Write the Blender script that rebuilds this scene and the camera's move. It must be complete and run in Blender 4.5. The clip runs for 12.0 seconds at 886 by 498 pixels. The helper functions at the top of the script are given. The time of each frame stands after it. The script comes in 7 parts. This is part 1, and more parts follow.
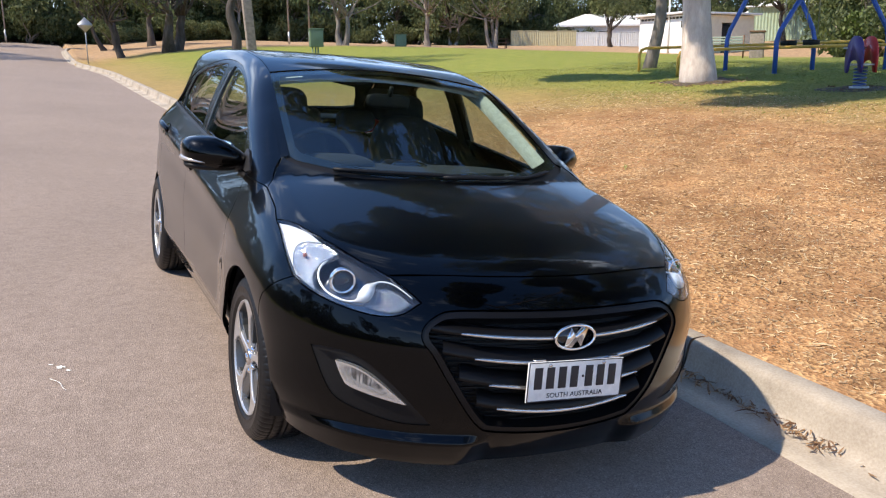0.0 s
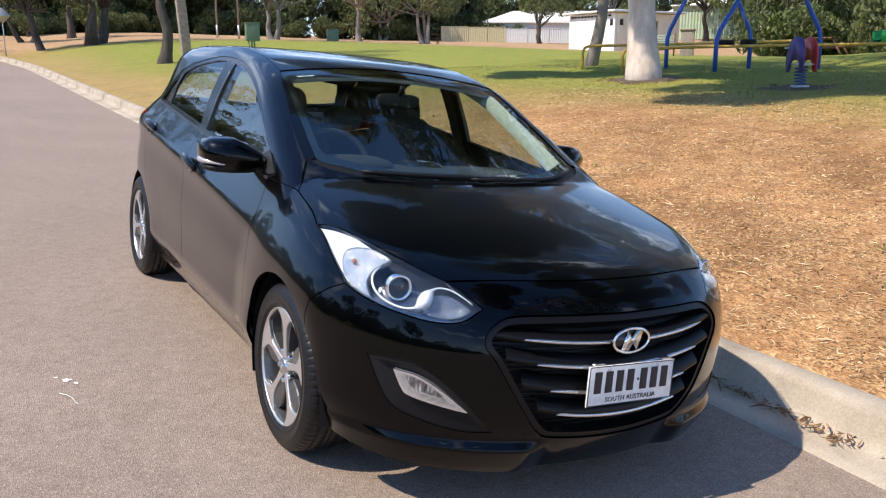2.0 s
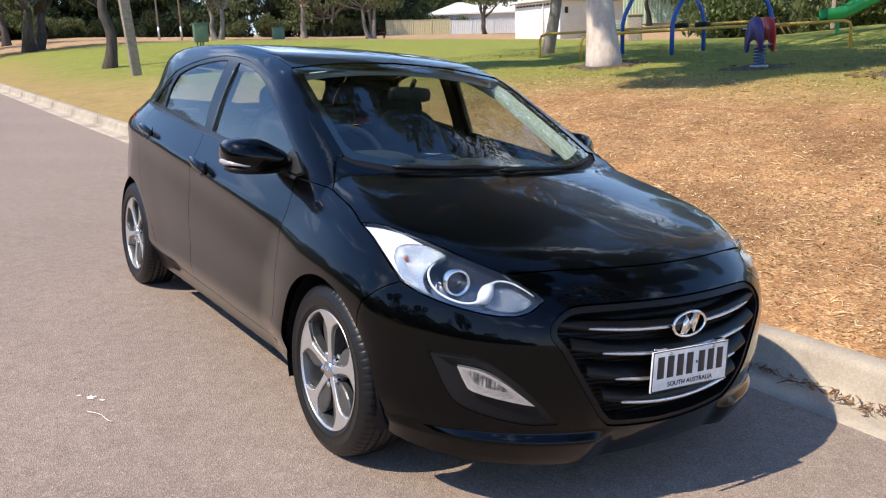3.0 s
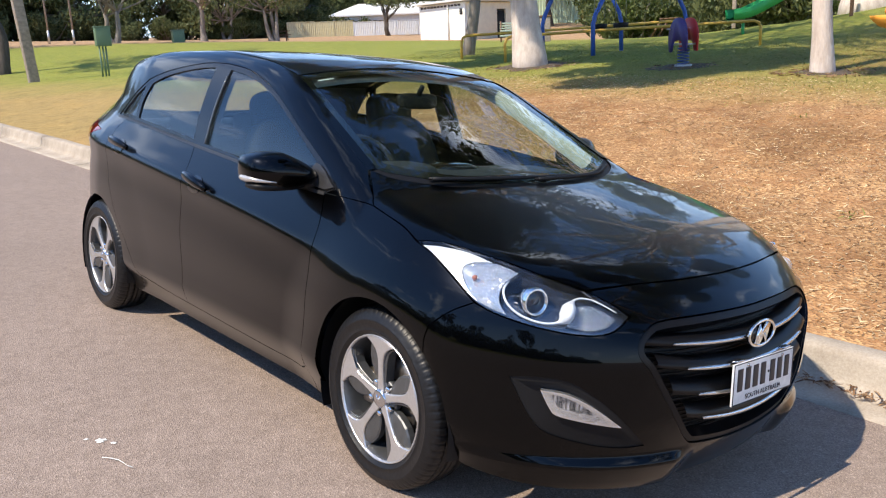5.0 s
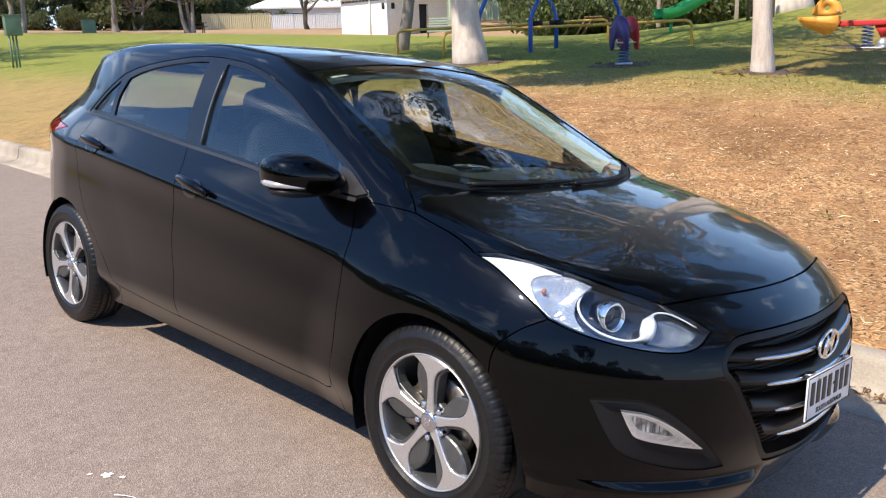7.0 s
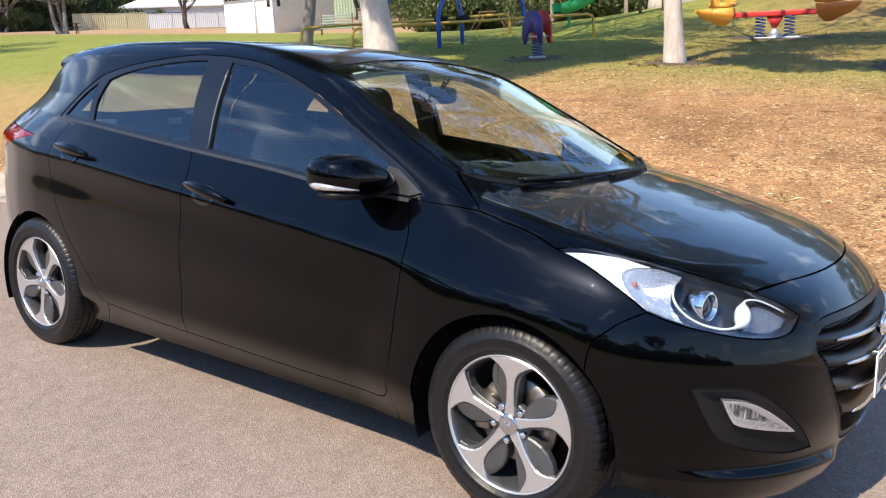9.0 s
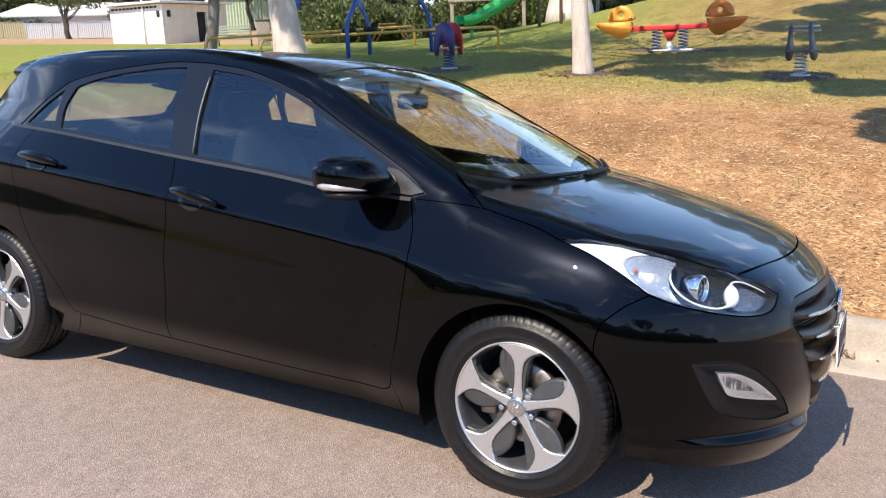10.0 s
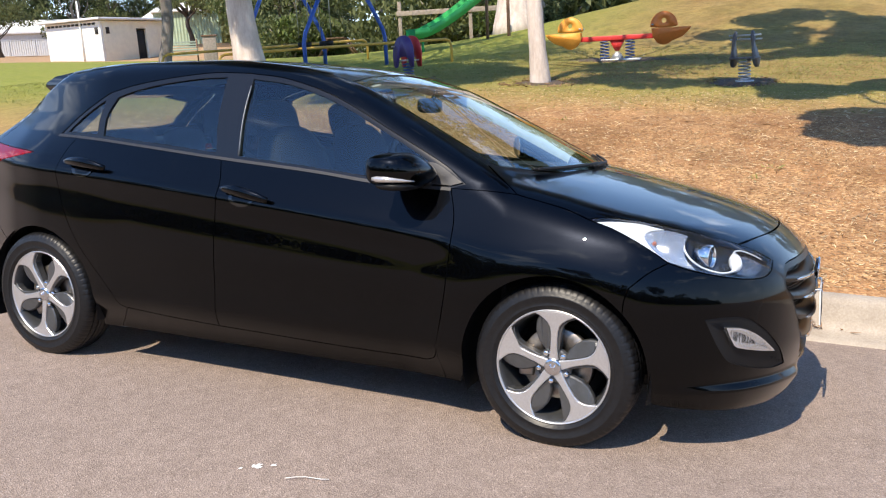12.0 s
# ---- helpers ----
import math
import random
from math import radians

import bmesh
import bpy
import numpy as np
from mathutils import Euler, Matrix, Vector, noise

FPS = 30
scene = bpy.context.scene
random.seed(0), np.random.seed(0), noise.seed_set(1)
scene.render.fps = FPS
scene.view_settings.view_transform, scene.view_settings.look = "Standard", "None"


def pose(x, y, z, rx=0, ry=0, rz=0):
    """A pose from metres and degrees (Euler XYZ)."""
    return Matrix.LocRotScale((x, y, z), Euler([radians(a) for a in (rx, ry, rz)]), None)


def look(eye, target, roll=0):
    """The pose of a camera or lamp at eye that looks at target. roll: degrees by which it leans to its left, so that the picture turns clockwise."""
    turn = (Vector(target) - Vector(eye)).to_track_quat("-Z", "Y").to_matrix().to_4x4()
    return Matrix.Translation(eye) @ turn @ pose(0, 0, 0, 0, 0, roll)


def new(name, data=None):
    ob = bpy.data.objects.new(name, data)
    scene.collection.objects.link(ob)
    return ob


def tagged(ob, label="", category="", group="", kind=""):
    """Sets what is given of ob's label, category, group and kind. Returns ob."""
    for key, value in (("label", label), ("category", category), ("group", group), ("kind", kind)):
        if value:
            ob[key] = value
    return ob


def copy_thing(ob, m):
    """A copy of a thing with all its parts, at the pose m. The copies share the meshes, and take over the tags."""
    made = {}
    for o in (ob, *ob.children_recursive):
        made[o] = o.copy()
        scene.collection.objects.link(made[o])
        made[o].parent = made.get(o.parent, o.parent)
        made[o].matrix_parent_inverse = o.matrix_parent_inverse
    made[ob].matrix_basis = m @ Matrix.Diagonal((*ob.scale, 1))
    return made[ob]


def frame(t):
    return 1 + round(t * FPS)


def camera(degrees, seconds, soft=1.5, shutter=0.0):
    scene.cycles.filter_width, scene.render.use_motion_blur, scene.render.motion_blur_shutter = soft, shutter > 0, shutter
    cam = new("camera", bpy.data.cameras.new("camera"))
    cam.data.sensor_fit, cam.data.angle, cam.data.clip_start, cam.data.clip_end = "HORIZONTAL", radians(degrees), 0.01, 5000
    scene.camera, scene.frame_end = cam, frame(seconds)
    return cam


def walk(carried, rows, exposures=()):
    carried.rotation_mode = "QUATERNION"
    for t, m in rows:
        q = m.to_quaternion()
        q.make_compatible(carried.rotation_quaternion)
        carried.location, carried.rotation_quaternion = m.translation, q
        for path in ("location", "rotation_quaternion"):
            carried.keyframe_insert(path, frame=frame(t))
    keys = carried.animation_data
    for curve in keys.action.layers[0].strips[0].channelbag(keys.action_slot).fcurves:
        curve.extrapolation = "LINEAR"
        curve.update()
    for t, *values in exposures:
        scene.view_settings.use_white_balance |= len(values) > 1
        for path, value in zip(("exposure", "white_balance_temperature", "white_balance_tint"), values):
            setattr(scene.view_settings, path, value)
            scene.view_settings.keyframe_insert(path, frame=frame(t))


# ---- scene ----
from mathutils import geometry

cam = camera(55.7, 12.0, soft=1.2)
PATH = [
    (0, (-1.567, -3.019, 1.421), (-0.704, -1.262, 1.009), 4.8),
    (0.5, (-1.718, -3.037, 1.41), (-0.846, -1.288, 0.984), 4.3),
    (1, (-1.791, -2.984, 1.405), (-0.843, -1.278, 0.97), 4.6),
    (1.5, (-1.842, -2.883, 1.404), (-0.854, -1.196, 0.981), 4.8),
    (2, (-1.909, -2.784, 1.407), (-0.897, -1.108, 0.999), 5.2),
    (2.5, (-2.039, -2.67, 1.386), (-0.976, -1.026, 0.978), 3.9),
    (3, (-2.157, -2.57, 1.374), (-1.051, -0.956, 0.959), 3.0),
    (5, (-2.46, -2.132, 1.37), (-1.176, -0.652, 0.968), 2.3),
    (5.5, (-2.529, -2.025, 1.353), (-1.192, -0.593, 0.947), 2.5),
    (6, (-2.549, -1.903, 1.348), (-1.175, -0.508, 0.94), 3.0),
    (6.5, (-2.582, -1.793, 1.365), (-1.188, -0.417, 0.959), 2.8),
    (7, (-2.634, -1.695, 1.361), (-1.21, -0.35, 0.957), 2.9),
    (9, (-2.927, -1.224, 1.331), (-1.338, -0.078, 0.93), 1.7),
    (9.5, (-3.091, -1.084, 1.309), (-1.426, -0.046, 0.921), 1.4),
    (10, (-3.241, -1.013, 1.298), (-1.516, -0.07, 0.931), 1.6),
    (10.5, (-3.381, -0.996, 1.279), (-1.631, -0.098, 0.92), 2.0),
    (11, (-3.509, -0.979, 1.287), (-1.751, -0.096, 0.929), 2.2),
    (11.5, (-3.621, -0.937, 1.274), (-1.853, -0.064, 0.942), 1.6),
    (12, (-3.749, -0.882, 1.251), (-1.959, -0.054, 0.916), 0.6),
]
# the road falls sideways to the kerb: car and road stand in a leaning frame, all else stands upright in the world
UP = Vector((math.tan(radians(-4.6)), math.tan(radians(2.0)), 1.0)).normalized()
LEAN = UP.rotation_difference(Vector((0, 0, 1))).to_matrix().to_4x4()
walk(cam, [(t, LEAN @ look(eye, target, roll)) for t, eye, target, roll in PATH], ((0.0, 0.42), (2.5, 0.43), (5.5, 0.46), (7.5, 0.51), (9.5, 0.62), (10.5, 0.62), (12.0, 0.52)))

# ---- light ----
SUN_FROM = LEAN.to_3x3() @ Vector((-1.0, 0.11, 1.12)).normalized()
world = bpy.data.worlds.new("sky")
scene.world = world
world.use_nodes = True
wn = world.node_tree
sky = wn.nodes.new("ShaderNodeTexSky")
sky.sky_type, sky.sun_disc = "NISHITA", False
sky.sun_elevation = math.asin(SUN_FROM.z)
sky.sun_rotation = math.atan2(SUN_FROM.x, SUN_FROM.y)
sky.air_density, sky.dust_density, sky.ozone_density = 1.15, 0.12, 3.0
# broken fair-weather cloud
wco = wn.nodes.new("ShaderNodeTexCoord")
wmap = wn.nodes.new("ShaderNodeMapping")
wmap.inputs["Scale"].default_value = (0.8, 1.5, 3.2)
wn.links.new(wco.outputs["Generated"], wmap.inputs["Vector"])
puffs = wn.nodes.new("ShaderNodeTexNoise")
puffs.inputs["Scale"].default_value, puffs.inputs["Detail"].default_value, puffs.inputs["Roughness"].default_value = 3.2, 7.0, 0.58
wn.links.new(wmap.outputs[0], puffs.inputs["Vector"])
cover = wn.nodes.new("ShaderNodeMapRange")
for k, v in (("From Min", 0.57), ("From Max", 0.80), ("To Min", 0.0), ("To Max", 0.9)):
    cover.inputs[k].default_value = v
wn.links.new(puffs.outputs[0], cover.inputs["Value"])
wmix = wn.nodes.new("ShaderNodeMix")
wmix.data_type = "RGBA"
wn.links.new(cover.outputs[0], wmix.inputs[0])
# the deep blue of a dry summer sky
deep = wn.nodes.new("ShaderNodeMix")
deep.data_type, deep.blend_type = "RGBA", "MULTIPLY"
deep.inputs[0].default_value = 1.0
deep.inputs[7].default_value = (0.72, 0.90, 1.13, 1)
wn.links.new(sky.outputs[0], deep.inputs[6])
# pale haze low over the horizon
wsep = wn.nodes.new("ShaderNodeSeparateXYZ")
wn.links.new(wco.outputs["Generated"], wsep.inputs[0])
low = wn.nodes.new("ShaderNodeMapRange")
for k, v in (("From Min", 0.02), ("From Max", 0.38), ("To Min", 0.5), ("To Max", 0.0)):
    low.inputs[k].default_value = v
low.interpolation_type = "SMOOTHSTEP"
wn.links.new(wsep.outputs[2], low.inputs["Value"])
haze = wn.nodes.new("ShaderNodeMix")
haze.data_type = "RGBA"
haze.inputs[7].default_value = (7.5, 9.2, 12.0, 1)
wn.links.new(low.outputs[0], haze.inputs[0])
wn.links.new(deep.outputs[2], haze.inputs[6])
wn.links.new(haze.outputs[2], wmix.inputs[6])
wmix.inputs[7].default_value = (17.0, 18.2, 20.0, 1)
wn.links.new(wmix.outputs[2], wn.nodes["Background"].inputs[0])
wn.nodes["Background"].inputs[1].default_value = 0.145
sun = new("sun", bpy.data.lights.new("sun", "SUN"))
sun.data.energy, sun.data.angle, sun.data.color = 4.75, radians(0.53), (1.0, 0.875, 0.705)
sun.matrix_world = look(SUN_FROM * 50, (0, 0, 0))


# ---- materials ----
def principled(name):
    m = bpy.data.materials.new(name)
    m.use_nodes = True
    return m, m.node_tree, m.node_tree.nodes["Principled BSDF"]


def node(nt, kind, **values):
    n = nt.nodes.new(kind)
    for k, v in values.items():
        n.inputs[k].default_value = v
    return n


def noise_tex(nt, scale, detail=4, rough=0.55, kind="Object"):
    co = nt.nodes.new("ShaderNodeTexCoord")
    n = node(nt, "ShaderNodeTexNoise", Scale=scale, Detail=detail, Roughness=rough)
    nt.links.new(co.outputs[kind], n.inputs["Vector"])
    return n


def ramp(nt, src, stops):
    r = nt.nodes.new("ShaderNodeValToRGB")
    els = r.color_ramp.elements
    while len(els) < len(stops):
        els.new(0.5)
    for e, (pos, c) in zip(els, stops):
        e.position, e.color = pos, (*c, 1)
    nt.links.new(src, r.inputs["Fac"])
    return r


def blend(nt, fac, a, b, kind="MIX"):
    m = nt.nodes.new("ShaderNodeMix")
    m.data_type, m.blend_type = "RGBA", kind
    for sock, v in ((m.inputs[0], fac), (m.inputs[6], a), (m.inputs[7], b)):
        if isinstance(v, (float, int)):
            sock.default_value = v
        elif isinstance(v, tuple):
            sock.default_value = (*v, 1)
        else:
            nt.links.new(v, sock)
    return m.outputs[2]


def bump(nt, height, strength, distance, bsdf):
    b = node(nt, "ShaderNodeBump", Strength=strength, Distance=distance)
    nt.links.new(height, b.inputs["Height"])
    nt.links.new(b.outputs[0], bsdf.inputs["Normal"])


def plain(name, color, rough=0.5, metal=0.0, coat=0.0, vary=0.12, scale=30.0, relief=0.0, spec=0.5):
    """A surface of one colour with slight grain and wear."""
    m, nt, b = principled(name)
    n = noise_tex(nt, scale)
    lo, hi = tuple(c * (1 - vary) for c in color), tuple(min(1, c * (1 + vary)) for c in color)
    nt.links.new(ramp(nt, n.outputs[0], [(0.3, lo), (0.7, hi)]).outputs[0], b.inputs["Base Color"])
    b.inputs["Roughness"].default_value, b.inputs["Metallic"].default_value = rough, metal
    b.inputs["Coat Weight"].default_value, b.inputs["Coat Roughness"].default_value = coat, 0.03
    b.inputs["Specular IOR Level"].default_value = spec
    if relief:
        bump(nt, n.outputs[0], relief, 0.01, b)
    return m


def car_paint():
    m, nt, b = principled("black_pearl_paint")
    n = noise_tex(nt, 2600, 1)
    nt.links.new(ramp(nt, n.outputs[0], [(0.40, (0.0019, 0.0022, 0.0031)), (0.8, (0.0048, 0.0056, 0.0082))]).outputs[0], b.inputs["Base Color"])
    # fine metal flake under the clear coat
    b.inputs["Metallic"].default_value, b.inputs["Roughness"].default_value = 1.0, 0.31
    b.inputs["Coat Weight"].default_value, b.inputs["Coat Roughness"].default_value, b.inputs["Coat IOR"].default_value = 1.0, 0.012, 1.31
    # a film of dust and faint water marks dulls the gloss
    d = noise_tex(nt, 9, 6, 0.65)
    r = node(nt, "ShaderNodeMapRange", **{"From Min": 0.45, "From Max": 0.8, "To Min": 0.006, "To Max": 0.022})
    nt.links.new(d.outputs[0], r.inputs["Value"])
    nt.links.new(r.outputs[0], b.inputs["Coat Roughness"])
    return m


def pane(name, tint, gloss=0.06, rough=0.0):
    """A thin sheet of clear or tinted glass or plastic."""
    m = bpy.data.materials.new(name)
    m.use_nodes = True
    nt = m.node_tree
    nt.nodes.remove(nt.nodes["Principled BSDF"])
    tr = node(nt, "ShaderNodeBsdfTransparent", Color=(*tint, 1))
    gl = node(nt, "ShaderNodeBsdfGlossy", Color=(1, 1, 1, 1), Roughness=rough)
    lw = nt.nodes.new("ShaderNodeLayerWeight")
    lw.inputs["Blend"].default_value = 0.5
    pw = nt.nodes.new("ShaderNodeMath")
    pw.operation, pw.inputs[1].default_value = "POWER", 4.5
    nt.links.new(lw.outputs["Facing"], pw.inputs[0])
    fr = node(nt, "ShaderNodeMapRange", **{"To Min": gloss, "To Max": 0.95})
    nt.links.new(pw.outputs[0], fr.inputs["Value"])
    mix = nt.nodes.new("ShaderNodeMixShader")
    nt.links.new(fr.outputs[0], mix.inputs[0])
    nt.links.new(tr.outputs[0], mix.inputs[1])
    nt.links.new(gl.outputs[0], mix.inputs[2])
    nt.links.new(mix.outputs[0], nt.nodes["Material Output"].inputs[0])
    return m


def asphalt_mat():
    m, nt, b = principled("worn_asphalt")
    fine, mid, big = noise_tex(nt, 170, 3, 0.7), noise_tex(nt, 14, 5), noise_tex(nt, 0.5, 4)
    co = nt.nodes.new("ShaderNodeTexCoord")
    vor = node(nt, "ShaderNodeTexVoronoi", Scale=190.0)
    nt.links.new(co.outputs["Object"], vor.inputs["Vector"])
    stones = ramp(nt, vor.outputs["Color"], [(0.15, (0.10, 0.076, 0.062)), (0.45, (0.26, 0.205, 0.172)), (0.80, (0.43, 0.350, 0.30)), (1.0, (0.85, 0.74, 0.64))])
    c = blend(nt, 0.45, stones.outputs[0], ramp(nt, fine.outputs[0], [(0.32, (0.11, 0.085, 0.070)), (0.68, (0.44, 0.358, 0.306))]).outputs[0])
    c = blend(nt, 0.32, c, ramp(nt, mid.outputs[0], [(0.3, (0.185, 0.146, 0.122)), (0.7, (0.37, 0.303, 0.262))]).outputs[0])
    c = blend(nt, 0.6, c, ramp(nt, big.outputs[0], [(0.3, (0.84, 0.795, 0.755)), (0.7, (1.09, 1.03, 0.975))]).outputs[0], "MULTIPLY")
    nt.links.new(c, b.inputs["Base Color"])
    b.inputs["Roughness"].default_value = 0.9
    bump(nt, vor.outputs["Distance"], 0.6, 0.004, b)
    return m


def concrete_mat():
    m, nt, b = principled("weathered_concrete")
    a, g = noise_tex(nt, 3.5, 7, 0.65), noise_tex(nt, 90, 3)
    c = ramp(nt, a.outputs[0], [(0.25, (0.23, 0.185, 0.14)), (0.5, (0.38, 0.325, 0.26)), (0.75, (0.50, 0.44, 0.365))]).outputs[0]
    c = blend(nt, 0.35, c, ramp(nt, g.outputs[0], [(0.3, (0.28, 0.235, 0.185)), (0.7, (0.54, 0.48, 0.40))]).outputs[0])
    nt.links.new(c, b.inputs["Base Color"])
    b.inputs["Roughness"].default_value = 0.92
    bump(nt, g.outputs[0], 0.4, 0.004, b)
    return m


def ground_mat():
    """Bark mulch and bare soil by the kerb, thin dry grass, then green mown lawn, pale dirt far away."""
    m, nt, b = principled("mulch_and_lawn")
    geo = nt.nodes.new("ShaderNodeNewGeometry")
    sep = nt.nodes.new("ShaderNodeSeparateXYZ")
    nt.links.new(geo.outputs["Position"], sep.inputs[0])
    wide, mid, fine = noise_tex(nt, 0.35, 5, 0.6), noise_tex(nt, 3.0, 6, 0.65), noise_tex(nt, 45, 4, 0.7)
    co = nt.nodes.new("ShaderNodeTexCoord")
    chips = node(nt, "ShaderNodeTexVoronoi", Scale=62.0)
    stretch = nt.nodes.new("ShaderNodeMapping")
    stretch.inputs["Scale"].default_value = (1.0, 0.8, 1.0)
    nt.links.new(co.outputs["Object"], stretch.inputs["Vector"])
    nt.links.new(stretch.outputs[0], chips.inputs["Vector"])
    mulch = ramp(nt, chips.outputs["Color"], [(0.1, (0.12, 0.062, 0.030)), (0.45, (0.37, 0.215, 0.105)), (0.8, (0.57, 0.37, 0.185)), (1.0, (0.85, 0.64, 0.38))]).outputs[0]
    soil = ramp(nt, mid.outputs[0], [(0.3, (0.27, 0.140, 0.066)), (0.7, (0.43, 0.250, 0.125))]).outputs[0]
    bark = blend(nt, ramp(nt, mid.outputs[0], [(0.35, (0.15,) * 3), (0.62, (0.85,) * 3)]).outputs[0], soil, mulch)
    wear_and_shade = noise_tex(nt, 0.9, 6, 0.62)
    bark = blend(nt, 1.0, bark, ramp(nt, wear_and_shade.outputs[0], [(0.32, (0.74, 0.69, 0.64)), (0.50, (1.02, 1.01, 1.0)), (0.68, (1.15, 1.16, 1.18))]).outputs[0], "MULTIPLY")
    green = ramp(nt, fine.outputs[0], [(0.25, (0.125, 0.155, 0.026)), (0.55, (0.245, 0.275, 0.056)), (0.8, (0.37, 0.365, 0.105))]).outputs[0]
    dry = ramp(nt, fine.outputs[0], [(0.25, (0.22, 0.155, 0.058)), (0.55, (0.37, 0.268, 0.112)), (0.8, (0.50, 0.39, 0.18))]).outputs[0]
    patch = ramp(nt, mid.outputs[0], [(0.42, (0.0,) * 3), (0.66, (0.5,) * 3)]).outputs[0]
    lawn = blend(nt, patch, green, blend(nt, 0.55, dry, green))
    worn = ramp(nt, wide.outputs[0], [(0.35, (0.25,) * 3), (0.6, (0.95,) * 3)]).outputs[0]
    bank = blend(nt, worn, blend(nt, 0.45, dry, green), blend(nt, 0.85, green, blend(nt, 0.45, soil, dry)))

    # the edge of the mulch runs nearer to the kerb further up the road
    up_road = node(nt, "ShaderNodeMapRange", **{"From Min": 4.0, "From Max": 26.0, "To Min": 0.0, "To Max": 4.6})
    nt.links.new(sep.outputs[1], up_road.inputs["Value"])
    across = nt.nodes.new("ShaderNodeMath")
    nt.links.new(sep.outputs[0], across.inputs[0])
    nt.links.new(up_road.outputs[0], across.inputs[1])

    def zone(edges, axis, wobble, lo=0, hi=1):
        add = nt.nodes.new("ShaderNodeMath")
        add.operation = "MULTIPLY_ADD"
        nt.links.new(wide.outputs[0], add.inputs[0])
        add.inputs[1].default_value = wobble
        nt.links.new(across.outputs[0] if axis == 0 else sep.outputs[axis], add.inputs[2])
        r = node(nt, "ShaderNodeMapRange", **{"From Min": edges[0] + wobble / 2, "From Max": edges[1] + wobble / 2, "To Min": lo, "To Max": hi})
        nt.links.new(add.outputs[0], r.inputs["Value"])
        return r.outputs[0]
    # mulch gives way to dry grass and to the lawn going away from the kerb; further up the road the verge is dry grass
    strip = blend(nt, zone((6.0, 12.0), 1, 5.0), bark, dry)
    c = blend(nt, zone((6.2, 8.6), 0, 3.0), strip, blend(nt, 0.55, dry, green))
    # across the road, out of view, mown grass is added to darken the car's reflections
    c = blend(nt, zone((-9.0, -8.0), 0, 0.4, 1, 0), c, blend(nt, 0.75, dry, green))
    # the bank beside the mulch is dry and worn, its colour also darkened for tree shade
    bank = blend(nt, 1.0, bank, ramp(nt, wear_and_shade.outputs[0], [(0.34, (0.62, 0.60, 0.56)), (0.6, (0.95, 0.93, 0.92))]).outputs[0], "MULTIPLY")
    lawn = blend(nt, zone((3.0, 7.5), 1, 3.0), bank, lawn)
    c = blend(nt, zone((8.0, 10.4), 0, 3.0), c, lawn)
    far = nt.nodes.new("ShaderNodeVectorMath")
    far.operation = "LENGTH"
    nt.links.new(geo.outputs["Position"], far.inputs[0])
    r = node(nt, "ShaderNodeMapRange", **{"From Min": 50.0, "From Max": 56.0})
    nt.links.new(far.outputs["Value"], r.inputs["Value"])
    c = blend(nt, r.outputs[0], c, ramp(nt, mid.outputs[0], [(0.3, (0.34, 0.22, 0.13)), (0.7, (0.50, 0.34, 0.20))]).outputs[0])
    # trodden and thicker tufts, a hand to a stride across
    tufts, tread = noise_tex(nt, 7.5, 6, 0.72), noise_tex(nt, 1.7, 5, 0.65)
    c = blend(nt, 0.85, c, ramp(nt, tufts.outputs[0], [(0.30, (0.70, 0.68, 0.66)), (0.50, (1.0, 1.0, 1.0)), (0.70, (1.22, 1.20, 1.16))]).outputs[0], "MULTIPLY")
    c = blend(nt, 0.7, c, ramp(nt, tread.outputs[0], [(0.32, (0.80, 0.82, 0.84)), (0.50, (1.0, 1.0, 1.0)), (0.68, (1.16, 1.10, 1.02))]).outputs[0], "MULTIPLY")
    nt.links.new(c, b.inputs["Base Color"])
    b.inputs["Roughness"].default_value = 0.95
    b.inputs["Specular IOR Level"].default_value = 0.15
    bump(nt, chips.outputs["Distance"], 0.6, 0.02, b)
    return m


def bark_mat(name, lo, mid, hi, stretch=0.25):
    m, nt, b = principled(name)
    co = nt.nodes.new("ShaderNodeTexCoord")
    mp = nt.nodes.new("ShaderNodeMapping")
    mp.inputs["Scale"].default_value = (1, 1, stretch)
    nt.links.new(co.outputs["Object"], mp.inputs["Vector"])
    n = node(nt, "ShaderNodeTexNoise", Scale=7.0, Detail=6.0, Roughness=0.6)
    f = node(nt, "ShaderNodeTexNoise", Scale=45.0, Detail=4.0, Roughness=0.6)
    nt.links.new(mp.outputs[0], n.inputs["Vector"])
    nt.links.new(mp.outputs[0], f.inputs["Vector"])
    c = ramp(nt, n.outputs[0], [(0.3, lo), (0.5, mid), (0.68, hi)]).outputs[0]
    c = blend(nt, 0.3, c, ramp(nt, f.outputs[0], [(0.3, lo), (0.7, hi)]).outputs[0])
    nt.links.new(c, b.inputs["Base Color"])
    b.inputs["Roughness"].default_value = 0.85
    bump(nt, f.outputs[0], 0.5, 0.02, b)
    return m


